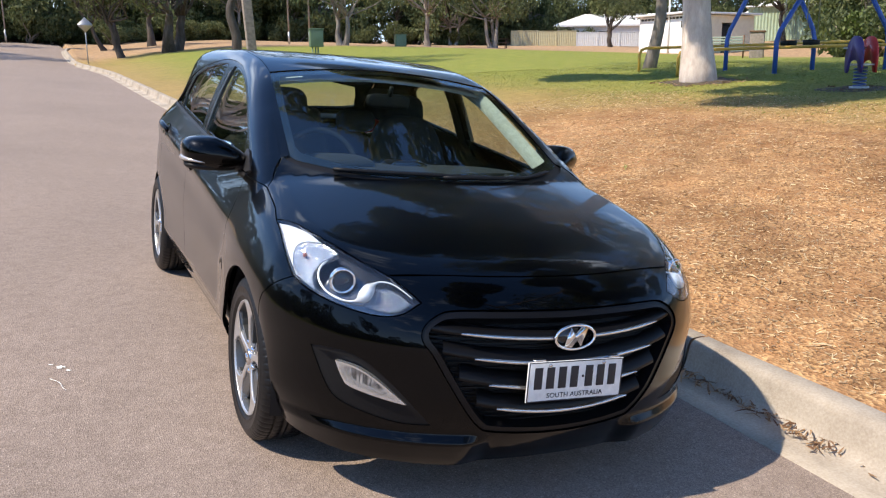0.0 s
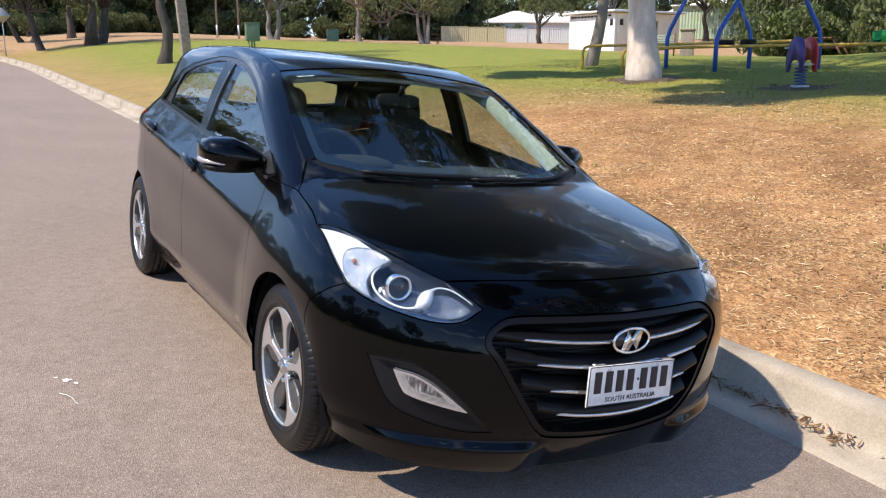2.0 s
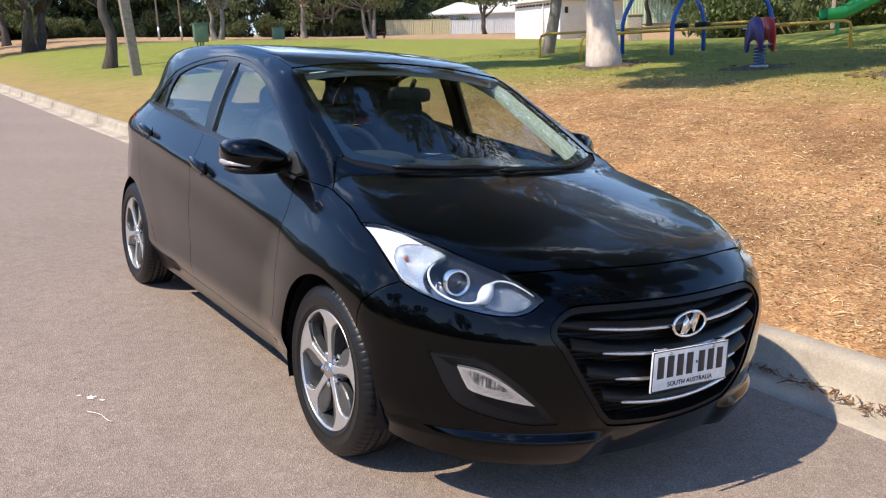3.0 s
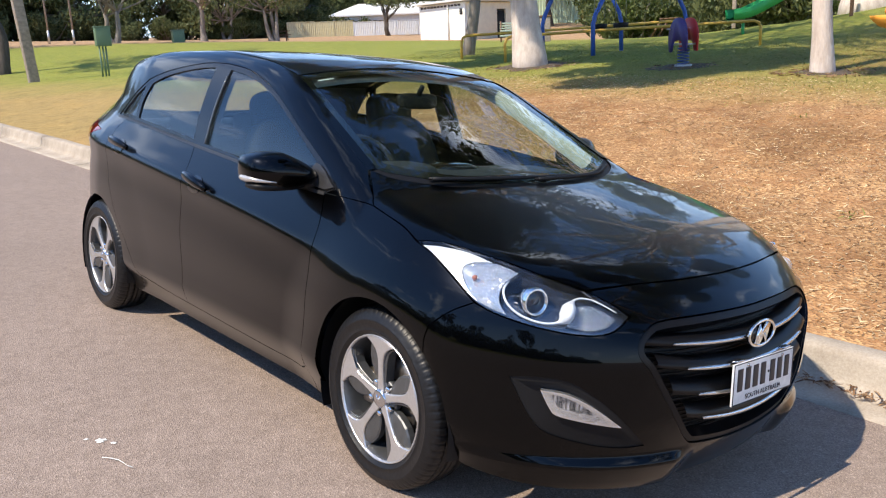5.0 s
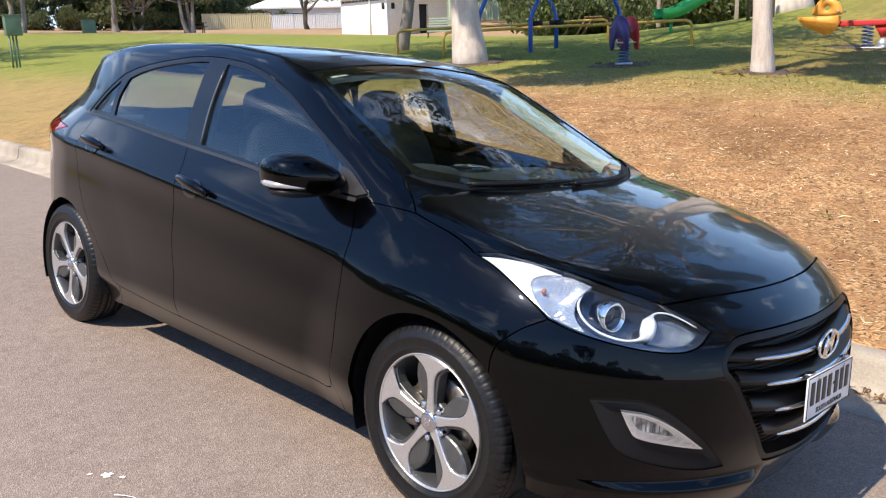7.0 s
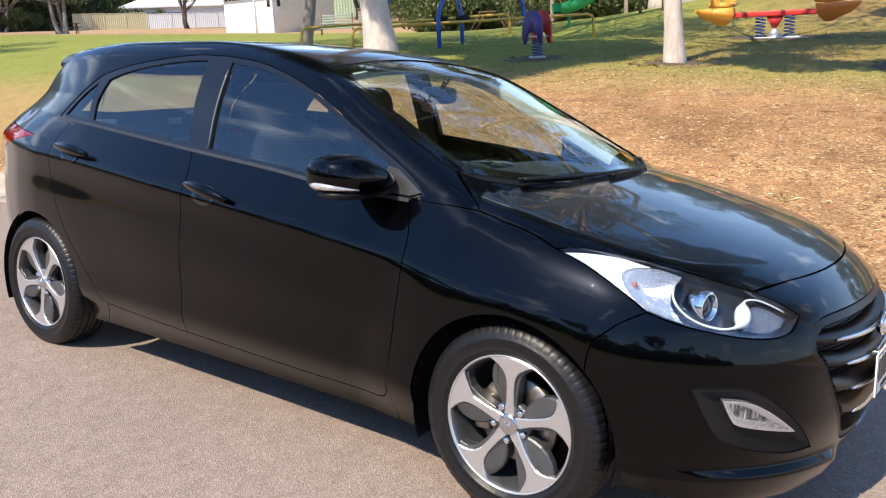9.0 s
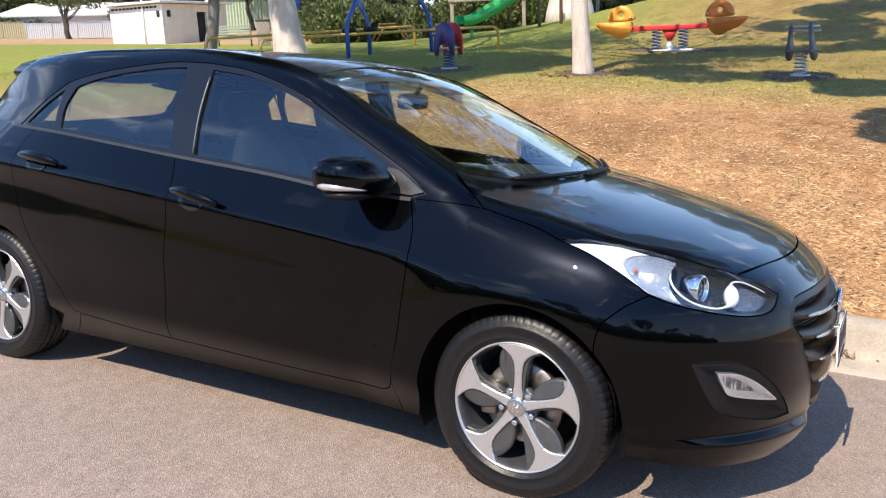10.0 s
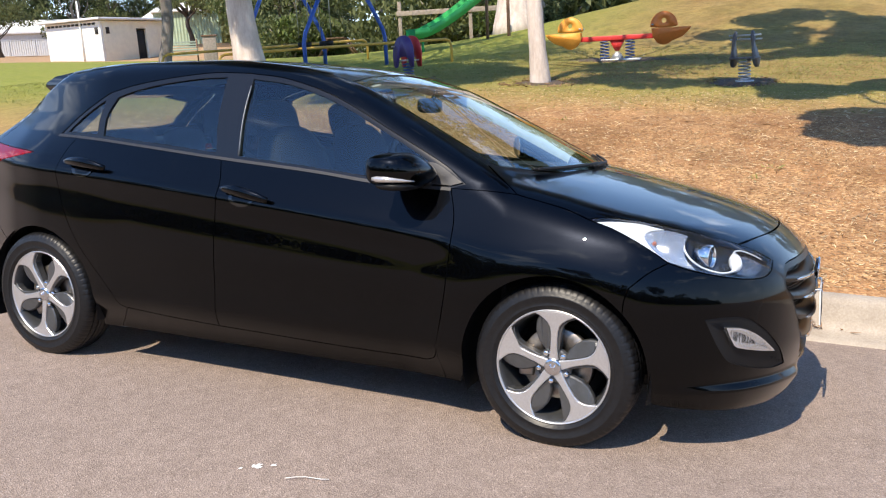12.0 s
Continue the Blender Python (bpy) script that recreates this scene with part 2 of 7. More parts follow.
def leaf_mat(name, lo, hi):
    m, nt, b = principled(name)
    geo = nt.nodes.new("ShaderNodeNewGeometry")
    c = ramp(nt, geo.outputs["Random Per Island"], [(0.0, lo), (1.0, hi)])
    nt.links.new(c.outputs[0], b.inputs["Base Color"])
    b.inputs["Roughness"].default_value = 0.55
    b.inputs["Specular IOR Level"].default_value = 0.3
    tl = node(nt, "ShaderNodeBsdfTranslucent")
    nt.links.new(c.outputs[0], tl.inputs["Color"])
    mix = node(nt, "ShaderNodeMixShader", Fac=0.3)
    nt.links.new(b.outputs[0], mix.inputs[1])
    nt.links.new(tl.outputs[0], mix.inputs[2])
    nt.links.new(mix.outputs[0], nt.nodes["Material Output"].inputs[0])
    return m


def faceted(name, lo, hi, wide=1.0, tall=1.0):
    """Moulded reflector: rows of small facets, their bright and dark glints put into the colour."""
    m, nt, b = principled(name)
    co = nt.nodes.new("ShaderNodeTexCoord")
    mp = nt.nodes.new("ShaderNodeMapping")
    mp.inputs["Scale"].default_value, mp.inputs["Rotation"].default_value = (wide, wide, tall), (0, radians(8), radians(25))
    nt.links.new(co.outputs["Object"], mp.inputs["Vector"])
    v = node(nt, "ShaderNodeTexVoronoi", Scale=150.0, Randomness=0.22)
    v.distance = "CHEBYCHEV"
    nt.links.new(mp.outputs[0], v.inputs["Vector"])
    nt.links.new(ramp(nt, v.outputs["Distance"], [(0.12, hi), (0.5, lo)]).outputs[0], b.inputs["Base Color"])
    b.inputs["Metallic"].default_value, b.inputs["Roughness"].default_value = 0.75, 0.16
    bump(nt, v.outputs["Distance"], 0.9, 0.004, b)
    return m


PAINT = car_paint()
GLASS = pane("tinted_window_glass", (0.72, 0.80, 0.79), 0.09)
SCREEN = pane("windscreen_glass", (0.80, 0.90, 0.84), 0.075)
LENS = pane("clear_lamp_lens", (0.94, 0.96, 0.97), 0.05)
RED_LENS = pane("red_lamp_lens", (0.75, 0.02, 0.03), 0.05)
BLACK = plain("black_plastic", (0.008, 0.008, 0.009), 0.5, vary=0.2, scale=200, spec=0.25)
GLOSS_BLACK = plain("gloss_black_plastic", (0.006, 0.006, 0.007), 0.12, coat=0.5)
GRILLE_BLACK = plain("grille_black_plastic", (0.005, 0.005, 0.006), 0.32, spec=0.22)
PILLAR = plain("satin_black_pillar", (0.007, 0.0075, 0.009), 0.2)
RUBBER = plain("tyre_rubber", (0.008, 0.008, 0.009), 0.42, vary=0.3, scale=60, relief=0.12, spec=0.35)
CHROME = plain("chrome", (0.85, 0.86, 0.88), 0.06, 1.0, vary=0.02)
SATIN_CHROME = plain("satin_chrome", (0.62, 0.63, 0.65), 0.22, 1.0, vary=0.05)
ALLOY = plain("machined_alloy", (0.62, 0.62, 0.63), 0.34, 0.8, vary=0.06, scale=120)
ALLOY_GREY = plain("grey_painted_alloy", (0.085, 0.088, 0.092), 0.38, 0.5, coat=0.3)
BRAKE = plain("brake_disc_steel", (0.30, 0.27, 0.24), 0.4, 0.9, vary=0.3)
CABIN = plain("charcoal_cabin_trim", (0.018, 0.020, 0.025), 0.7, relief=0.1, scale=300)
SEAT = plain("charcoal_seat_cloth", (0.014, 0.016, 0.021), 0.9, relief=0.3, scale=250, vary=0.3)
HEADLINER = plain("pale_grey_headliner", (0.45, 0.46, 0.44), 0.95)
WHITE_PAINT = plain("white_plate_face", (0.75, 0.75, 0.74), 0.4)
DARK_INK = plain("dark_plate_ink", (0.012, 0.013, 0.02), 0.5)
ASPHALT, CONCRETE, GROUND = asphalt_mat(), concrete_mat(), ground_mat()

def spl(xs, ys):
    """A smooth curve through a few knots (monotone where they are), straight beyond its ends."""
    xs, ys = np.array(xs, float), np.array(ys, float)
    h = np.diff(xs)
    d = np.diff(ys) / h
    m = np.zeros(len(xs))
    m[0], m[-1] = d[0], d[-1]
    for i in range(1, len(xs) - 1):
        if d[i - 1] * d[i] > 0:
            w1, w2 = 2 * h[i] + h[i - 1], h[i] + 2 * h[i - 1]
            m[i] = (w1 + w2) / (w1 / d[i - 1] + w2 / d[i])

    def f(x):
        x = np.asarray(x, float)
        i = np.clip(np.searchsorted(xs, x) - 1, 0, len(xs) - 2)
        t = (x - xs[i]) / h[i]
        tc = np.clip(t, 0, 1)
        v = ((2 * tc**3 - 3 * tc**2 + 1) * ys[i] + (tc**3 - 2 * tc**2 + tc) * h[i] * m[i]
             + (3 * tc**2 - 2 * tc**3) * ys[i + 1] + (tc**3 - tc**2) * h[i] * m[i + 1])
        return v + np.where(t < 0, (x - xs[0]) * m[0], 0) + np.where(t > 1, (x - xs[-1]) * m[-1], 0)
    return f


def smax(a, b, k):
    h = np.clip(0.5 + 0.5 * (a - b) / k, 0, 1)
    return b + (a - b) * h + k * h * (1 - h)


def sstep(a, b, x):
    t = np.clip((x - a) / (b - a), 0, 1)
    return t * t * (3 - 2 * t)


# the car's own frame: x to its left, y to its tail, z up; the front axle at y = 0, the rear one at y = 2.65
half_width = spl([-1.0, -0.7, -0.4, 0.0, 0.5, 1.3, 2.1, 2.6, 2.8, 3.0, 3.2, 3.45], [0.70, 0.80, 0.862, 0.886, 0.884, 0.882, 0.888, 0.884, 0.862, 0.808, 0.735, 0.62])
belt = spl([-0.2, 0.35, 1.5, 2.6, 3.3], [0.93, 0.965, 1.02, 1.105, 1.15])
crease = spl([-0.7, -0.3, 0.0, 0.6, 1.4, 2.3, 3.2], [0.60, 0.655, 0.692, 0.770, 0.848, 0.925, 0.98])
nose = spl([0.14, 0.20, 0.30, 0.42, 0.55, 0.66, 0.74, 0.82], [-0.76, -0.80, -0.845, -0.868, -0.868, -0.84, -0.79, -0.70])
bonnet = spl([-0.9, -0.8, -0.65, -0.45, -0.2, 0.1, 0.4, 3.4], [0.66, 0.725, 0.80, 0.865, 0.925, 0.985, 1.03, 1.03])
cabin = spl([-0.1, 0.12, 0.3, 0.6, 0.93, 1.25, 1.7, 2.2, 2.75, 3.0, 3.3], [0.87, 0.99, 1.078, 1.222, 1.365, 1.435, 1.466, 1.46, 1.415, 1.38, 1.32])
tail = spl([0.2, 0.3, 0.5, 0.75, 0.95, 1.06, 1.12, 1.2, 1.27, 1.34, 1.42], [3.33, 3.39, 3.425, 3.41, 3.37, 3.31, 3.22, 3.08, 2.97, 2.86, 2.74])


def side_x(y, z):
    """Half the width of the body at a place of its side."""
    b, c = belt(y), crease(y)
    w = half_width(y)
    low = 0.07 * sstep(0.36, 0.16, z) + 0.012 * sstep(0.62, 0.42, z)
    mid = -0.006 * np.exp(-((z - c) / 0.042) ** 2) * sstep(0.15, 0.8, y) + 0.006 * np.exp(-((z - c + 0.10) / 0.07) ** 2) * sstep(0.1, 0.8, y)
    wb = np.clip(b - c, 0.05, None)
    u = (z - c) / wb
    x = w - low - mid - 0.095 * np.clip(0.5 * (u + np.sqrt(u * u + 0.030)), 0, 1)
    # flared arches over the wheels
    x = x + 0.026 * (sstep(0.66, 0.36, np.hypot(y, z - 0.30)) + 0.3 * sstep(0.72, 0.36, np.hypot(y - 2.65, z - 0.30)))
    h = np.clip(z - b, 0, None)
    x = x - 0.30 * h - 0.30 * h * h - 0.10 * sstep(2.3, 3.1, y) * np.clip((z - 1.0) / 0.2, 0, 1)
    return x


def body(p):
    """Below 0 inside the closed body, above 0 outside. p: rows of x, y, z."""
    x, y, z = np.abs(p[..., 0]), p[..., 1], p[..., 2]
    gs = x - side_x(y, z)
    gf = nose(z) + 0.27 * x**2 + 0.45 * x**4 - y - 0.036 * sstep(0.292, 0.250, z) * sstep(0.24, 0.36, x)
    gr = y - (tail(z) - 0.16 * x**2 - 0.2 * x**4)
    gb = (z - (bonnet(y - 0.12 * x**2) - 0.065 * x**2)) * 0.95
    gc = (z - (cabin(y - 0.25 * x**2 * sstep(2.2, 1.2, y)) - 0.04 * x**2)) * 0.9
    lower = smax(smax(smax(gs, gf, 0.10), gb, 0.10), gr, 0.08)
    upper = smax(smax(gs, gc, 0.07), gr, 0.05)
    return np.minimum(np.maximum(lower, 0.145 - z), np.maximum(upper, -0.1 - y))


def project(o, d, near, far):
    """Where rays from o along d enter the body, between near and far; o and d are rows."""
    o, d = np.broadcast_arrays(np.asarray(o, float), np.asarray(d, float))
    s = np.linspace(near, far, 90)
    v = np.stack([body(o + d * k) for k in s])
    inside = v < 0
    i = np.argmax(inside, axis=0)
    ok = inside.any(axis=0)
    a, b = s[np.maximum(i - 1, 0)], s[i]
    for _ in range(24):
        m = (a + b) / 2
        neg = body(o + d * m[..., None]) < 0
        b, a = np.where(neg, m, b), np.where(neg, a, m)
    return o + d * b[..., None], ok


def normal(p):
    e = 0.002
    g = np.stack([body(p + np.eye(3)[i] * e) - body(p - np.eye(3)[i] * e) for i in range(3)], -1)
    return g / np.linalg.norm(g, axis=-1, keepdims=True)

# ---- building helpers ----
def part(name, bm, material, parent=None, label="", smooth=True):
    """Links a bmesh as one mesh object, under a thing or a part where one is given."""
    me = bpy.data.meshes.new(name)
    bm.to_mesh(me)
    bm.free()
    for f in me.polygons:
        f.use_smooth = smooth
    me.materials.append(material)
    ob = new(name, me)
    if parent:
        ob.parent = parent
    if label:
        tagged(ob, label)
    return ob


def mesh_part(name, verts, faces, material, parent=None, label="", smooth=True, normals=None):
    me = bpy.data.meshes.new(name)
    me.from_pydata([tuple(v) for v in verts], [], [tuple(f) for f in faces])
    me.materials.append(material)
    me.polygons.foreach_set("use_smooth", [smooth] * len(me.polygons))
    me.update()
    if normals is not None:
        me.normals_split_custom_set(normals)
    ob = new(name, me)
    if parent:
        ob.parent = parent
    if label:
        tagged(ob, label)
    return ob


def box(bm, size, at=(0, 0, 0), bevel=0.0, turn=None):
    """Adds a box with softened edges to a bmesh."""
    r = bmesh.ops.create_cube(bm, size=1.0)
    vs = r["verts"]
    m = Matrix.Translation(at) @ (turn or Matrix()) @ Matrix.Diagonal((*size, 1))
    bmesh.ops.transform(bm, matrix=m, verts=vs)
    if bevel:
        edges = list({e for v in vs for e in v.link_edges})
        bmesh.ops.bevel(bm, geom=edges, offset=bevel, segments=2, affect="EDGES", profile=0.6)
    return bm


def tube(bm, points, radius, sides=10, caps=True):
    """A round bar along points; radius may be one number or one for each point."""
    pts = [Vector(p) for p in points]
    rs = radius if isinstance(radius, (list, tuple)) else [radius] * len(pts)
    rings, ref = [], None
    for i, p in enumerate(pts):
        d = (pts[min(i + 1, len(pts) - 1)] - pts[max(i - 1, 0)]).normalized()
        if ref is None:
            ref = d.orthogonal().normalized()
        ref = (ref - d * ref.dot(d)).normalized()
        s = d.cross(ref)
        rings.append([bm.verts.new(p + (ref * math.cos(a) + s * math.sin(a)) * rs[i]) for a in (2 * math.pi * k / sides for k in range(sides))])
    for a, b in zip(rings, rings[1:]):
        for k in range(sides):
            bm.faces.new((a[k], a[(k + 1) % sides], b[(k + 1) % sides], b[k]))
    if caps:
        bm.faces.new(rings[0][::-1])
        bm.faces.new(rings[-1])
    return bm


def curve_points(pts, n):
    """n points on a smooth curve through pts."""
    pts = [Vector(p) for p in pts]
    ext = [pts[0] * 2 - pts[1], *pts, pts[-1] * 2 - pts[-2]]
    out = []
    for k in range(n):
        s = k / (n - 1) * (len(pts) - 1)
        i = min(int(s), len(pts) - 2)
        t = s - i
        a, b, c, d = ext[i:i + 4]
        out.append(0.5 * ((2 * b) + (c - a) * t + (2 * a - 5 * b + 4 * c - d) * t * t + (3 * b - a - 3 * c + d) * t**3))
    return out


def plate(bm, outline, thick, m=None):
    """A flat shape, outline in its own x and z, with thickness along y."""
    f = [bm.verts.new((x, -thick / 2, z)) for x, z in outline]
    g = [bm.verts.new((x, thick / 2, z)) for x, z in outline]
    bm.faces.new(f)
    bm.faces.new(g[::-1])
    for i in range(len(f)):
        j = (i + 1) % len(f)
        bm.faces.new((f[j], f[i], g[i], g[j]))
    if m:
        bmesh.ops.transform(bm, matrix=m, verts=f + g)
    return bm


def thing(name, label, category, m, group="", kind=""):
    ob = new(name)
    ob.matrix_world = m
    return tagged(ob, label, category, group, kind)


# ---- the ground ----
rise = spl([1.5, 3.0, 5.0, 9.0, 14.0, 20.0, 30.0, 40.0, 50.0, 60.0, 80.0, 300.0], [0.205, 0.52, 0.96, 1.62, 2.2, 2.70, 3.35, 4.0, 4.9, 5.8, 7.3, 18.0])


def land(x, y):
    """Height of the land beside the road, in the road's leaning frame."""
    x, y = np.asarray(x, float), np.asarray(y, float)
    h = rise(np.maximum(x, 1.5))
    h = 0.205 + (h - 0.205) * (1 - 0.30 * np.exp(-((y - 27) / 9) ** 2) * np.exp(-((x - 5) / 9) ** 2))
    bank = 2.3 * np.exp(-((x - 27) / 9) ** 2) * np.exp(-((y - 1) / 9) ** 2)
    knoll = 1.0 * np.exp(-((x - 54) / 8) ** 2) * np.exp(-((y - 48) / 9) ** 2)
    return h + bank * sstep(10, 20, x) + knoll + 0.006 * np.clip(y - 30, 0, 90) * sstep(2, 6, x) + far_rise(y) * sstep(6.0, 1.5, x)


def far_rise(y):
    """The road climbs a little towards its far end."""
    return 0.70 * sstep(46, 76, np.asarray(y, float)) + 0.009 * np.clip(np.asarray(y, float) - 74, 0, 80)


def road_z(x, y):
    x = np.asarray(x, float)
    return -0.010 * np.clip(-0.9 - x, 0, 4) ** 2 - 0.02 * np.clip(-4.9 - x, 0, None) + far_rise(y)


def at(x, y, up=0.0, turn=0.0, lean=0.0):
    """An upright pose on the land at a place of the road's frame."""
    p = LEAN @ Vector((x, y, float(land(x, y))))
    return pose(p.x, p.y, p.z + up, lean, 0, turn)


kerb_line = spl([-80, 36, 44, 52, 58, 64, 69, 72, 74, 75.2, 76], [0.0, 0.0, -0.4, -1.1, -1.2, -1.25, -1.1, -0.4, 1.5, 5.0, 14.0])


def kerb_x(y):
    """How far the kerb lies off its straight line; past the corner the road's edge runs on beside bare dirt."""
    return np.where(np.asarray(y, float) < 76.0, kerb_line(np.minimum(y, 76.0)), -0.9)


def sheet(name, xs, ys, height, material, label):
    xs, ys = np.array(xs), np.array(ys)
    gx, gy = np.meshgrid(xs, ys)
    gz = height(gx, gy)
    v = np.stack([gx, gy, gz], -1).reshape(-1, 3) @ np.array(LEAN.to_3x3()).T
    w = len(xs)
    f = [(j * w + i, j * w + i + 1, (j + 1) * w + i + 1, (j + 1) * w + i) for j in range(len(ys) - 1) for i in range(w - 1)]
    return tagged(mesh_part(name, v, f, material), label, "ground", kind="structure")


def spread(lo, hi, fine_lo, fine_hi, step, grow=1.25):
    """Grid lines: even between fine_lo and fine_hi, wider and wider beyond."""
    out = list(np.arange(fine_lo, fine_hi + step / 2, step))
    s = step
    while out[-1] < hi:
        s *= grow
        out.append(out[-1] + s)
    s = step
    while out[0] > lo:
        s *= grow
        out.insert(0, out[0] - s)
    return out


def ground_height(gx, gy):
    h = land(gx, gy)
    d = gx - kerb_x(gy)
    rough = np.array([noise.noise((float(a) * 0.9, float(b) * 0.9, 0)) * 0.03 + noise.noise((float(a) * 0.2, float(b) * 0.2, 3)) * 0.06
                      for a, b in zip(gx.ravel(), gy.ravel())]).reshape(gx.shape)
    h = h + rough * sstep(1.5, 3.0, d)
    base = far_rise(gy)
    h = np.where((d < 1.5) & (gy < 97), np.where(d < 1.45, base - 0.35, base + 0.19), h)
    return np.where((gx < -9.3) & (gy < 97), road_z(gx, gy) + 0.06, h)


xs = sorted(set([round(v, 3) for v in spread(-300, 500, 1.0, 17.0, 0.25, 1.12)] + [1.43, 1.46, 1.52]))
sheet("ground", xs, spread(-300, 500, -8.0, 26.0, 0.5, 1.1), ground_height, GROUND, "bark mulch and soil verge sloping up to a mown lawn")


road_x = [-9.6, -9.0, -8.2, -7.4, -6.7] + [round(v, 2) for v in np.arange(-6.0, 1.01, 0.5)] + [1.17]
gy = np.array([y for y in spread(-120, 60, -6, 20, 1.0, 1.15) if y < 62] + [62, 64, 66, 68, 69.5, 71, 72, 73, 74, 74.6, 75.2, 75.6, 75.95, 76.05, 78, 81, 85, 90, 97.5])
v, w = [], len(road_x)
for y in gy:
    for x in road_x:
        xx = x + float(kerb_x(y)) * min(1, max(0, (x + 6) / 6))
        v.append(LEAN @ Vector((xx, y, float(road_z(xx, y)))))
f = [(j * w + i, j * w + i + 1, (j + 1) * w + i + 1, (j + 1) * w + i) for j in range(len(gy) - 1) for i in range(w - 1)]
tagged(mesh_part("road", v, f, ASPHALT), "worn grey asphalt suburban road", "road", kind="structure")

# kerb and gutter: cast concrete lengths with open joints
profile = [(1.155, -0.06), (1.155, 0.004), (1.25, 0.012), (1.335, 0.028), (1.372, 0.042), (1.388, 0.085), (1.398, 0.165), (1.406, 0.186), (1.424, 0.200), (1.46, 0.206), (1.535, 0.210), (1.552, 0.200), (1.556, 0.05)]


def kerb_length(y0, y1):
    n = max(2, int((y1 - y0) / 0.6))
    vs, fs = [], []
    for k in range(n + 1):
        y = y0 + (y1 - y0) * k / n
        for x, z in profile:
            wob = noise.noise((y * 1.3, x * 6, 1)) * 0.004
            vs.append(LEAN @ Vector((x + float(kerb_x(y)) + wob, y, z + wob + float(far_rise(y)))))
    p = len(profile)
    for k in range(n):
        fs += [(k * p + i, k * p + i + 1, (k + 1) * p + i + 1, (k + 1) * p + i) for i in range(p - 1)]
    fs += [tuple(range(p)), tuple(range(n * p, n * p + p))[::-1]]
    ob = mesh_part("kerb", vs, fs, CONCRETE)
    tagged(ob, "cast concrete kerb and gutter beside the mulch verge", "kerb", "kerb lengths", "structure")


y = -14.3
while y < 75.5:
    kerb_length(y, min(y + 2.385, 75.95))
    y += 2.4



def onto(p):
    """Moves points onto the body's surface."""
    p = np.array(p, float)
    for _ in range(8):
        p = p - normal(p) * np.clip(body(p), -0.05, 0.05)[..., None]
    return p


# the ways in which shapes are laid on the body: from the side, round the nose, round the tail, from above
def from_side(sgn):
    def f(q):
        o = np.stack([np.full(len(q), sgn * 1.2), q[:, 0], q[:, 1]], -1)
        return project(o, np.array([-sgn, 0.0, 0.0]), 0.0, 1.1)[0]
    return f


def from_nose(sgn):
    def f(q):
        a = np.radians(q[:, 0] / NOSE_SCALE) * sgn
        d = np.stack([np.sin(a), -np.cos(a), 0 * a], -1)
        o = np.stack([0 * a, 0 * a + 0.35, q[:, 1]], -1) + d * 1.6
        return project(o, -d, 0.0, 1.4)[0]
    return f


def from_tail(sgn):
    def f(q):
        a = np.radians(q[:, 0] / NOSE_SCALE) * sgn
        d = np.stack([np.sin(a), np.cos(a), 0 * a], -1)
        o = np.stack([0 * a, 0 * a + 2.4, q[:, 1]], -1) + d * 1.5
        return project(o, -d, 0.0, 1.3)[0]
    return f


def from_above(sgn):
    def f(q):
        o = np.stack([q[:, 0] * sgn, q[:, 1], np.full(len(q), 1.7)], -1)
        return project(o, np.array([0.0, 0.0, -1.0]), 0.0, 1.4)[0]
    return f


NOSE_SCALE = 0.0192
SLANT = radians(38)


def from_slant(sgn):
    """Round the nose, but looking down at a slant: for the lamps, where the skin turns upwards."""
    def f(q):
        a = np.radians(q[:, 0] / NOSE_SCALE) * sgn
        out = np.stack([np.sin(a) * math.cos(SLANT), -np.cos(a) * math.cos(SLANT), 0 * a + math.sin(SLANT)], -1)
        up_ = np.stack([-np.sin(a) * math.sin(SLANT), np.cos(a) * math.sin(SLANT), 0 * a + math.cos(SLANT)], -1)
        o = np.array([0, 0.35, 0]) + up_ * q[:, 1][:, None] + out * 2.2
        return project(o, -out, 0.0, 1.9)[0]
    return f


def ang(*pts):
    """Degrees round the nose to lengths."""
    return [(a * NOSE_SCALE, z) for a, z in pts]


def slanted(segments):
    """Places given round the nose, as from_slant takes them."""
    res = []
    for seg in segments:
        p = from_nose(1)(np.array(seg, float))
        r = np.hypot(p[:, 0], 0.35 - p[:, 1])
        res.append([(float(a[0]), float(v)) for a, v in zip(seg, p[:, 2] * math.cos(SLANT) - r * math.sin(SLANT))])
    return res


def arc(cy, cz, r, a0, a1, n=14):
    return [(cy + r * math.cos(radians(a0 + (a1 - a0) * k / (n - 1))), cz + r * math.sin(radians(a0 + (a1 - a0) * k / (n - 1)))) for k in range(n)]


def outline_of(segments, step):
    """A closed outline from curved stretches that meet in corners."""
    out = []
    for seg in segments:
        seg = [np.array(p, float) for p in seg]
        length = sum(np.linalg.norm(b - a) for a, b in zip(seg, seg[1:]))
        n = max(2, int(length / step) + 1)
        if len(seg) == 2:
            pts = [seg[0] + (seg[1] - seg[0]) * k / (n - 1) for k in range(n)]
        else:
            pts = [np.array(p[:2]) for p in curve_points([(a, b, 0) for a, b in seg], n)]
        out += pts[:-1]
    return np.array(out)


def within(poly, q):
    x, y = q[:, 0][:, None], q[:, 1][:, None]
    a, b = poly, np.roll(poly, -1, 0)
    cross = ((a[:, 1] > y) != (b[:, 1] > y)) & (x < (b[:, 0] - a[:, 0]) * (y - a[:, 1]) / (b[:, 1] - a[:, 1] + 1e-12) + a[:, 0])
    return cross.sum(1) % 2 == 1


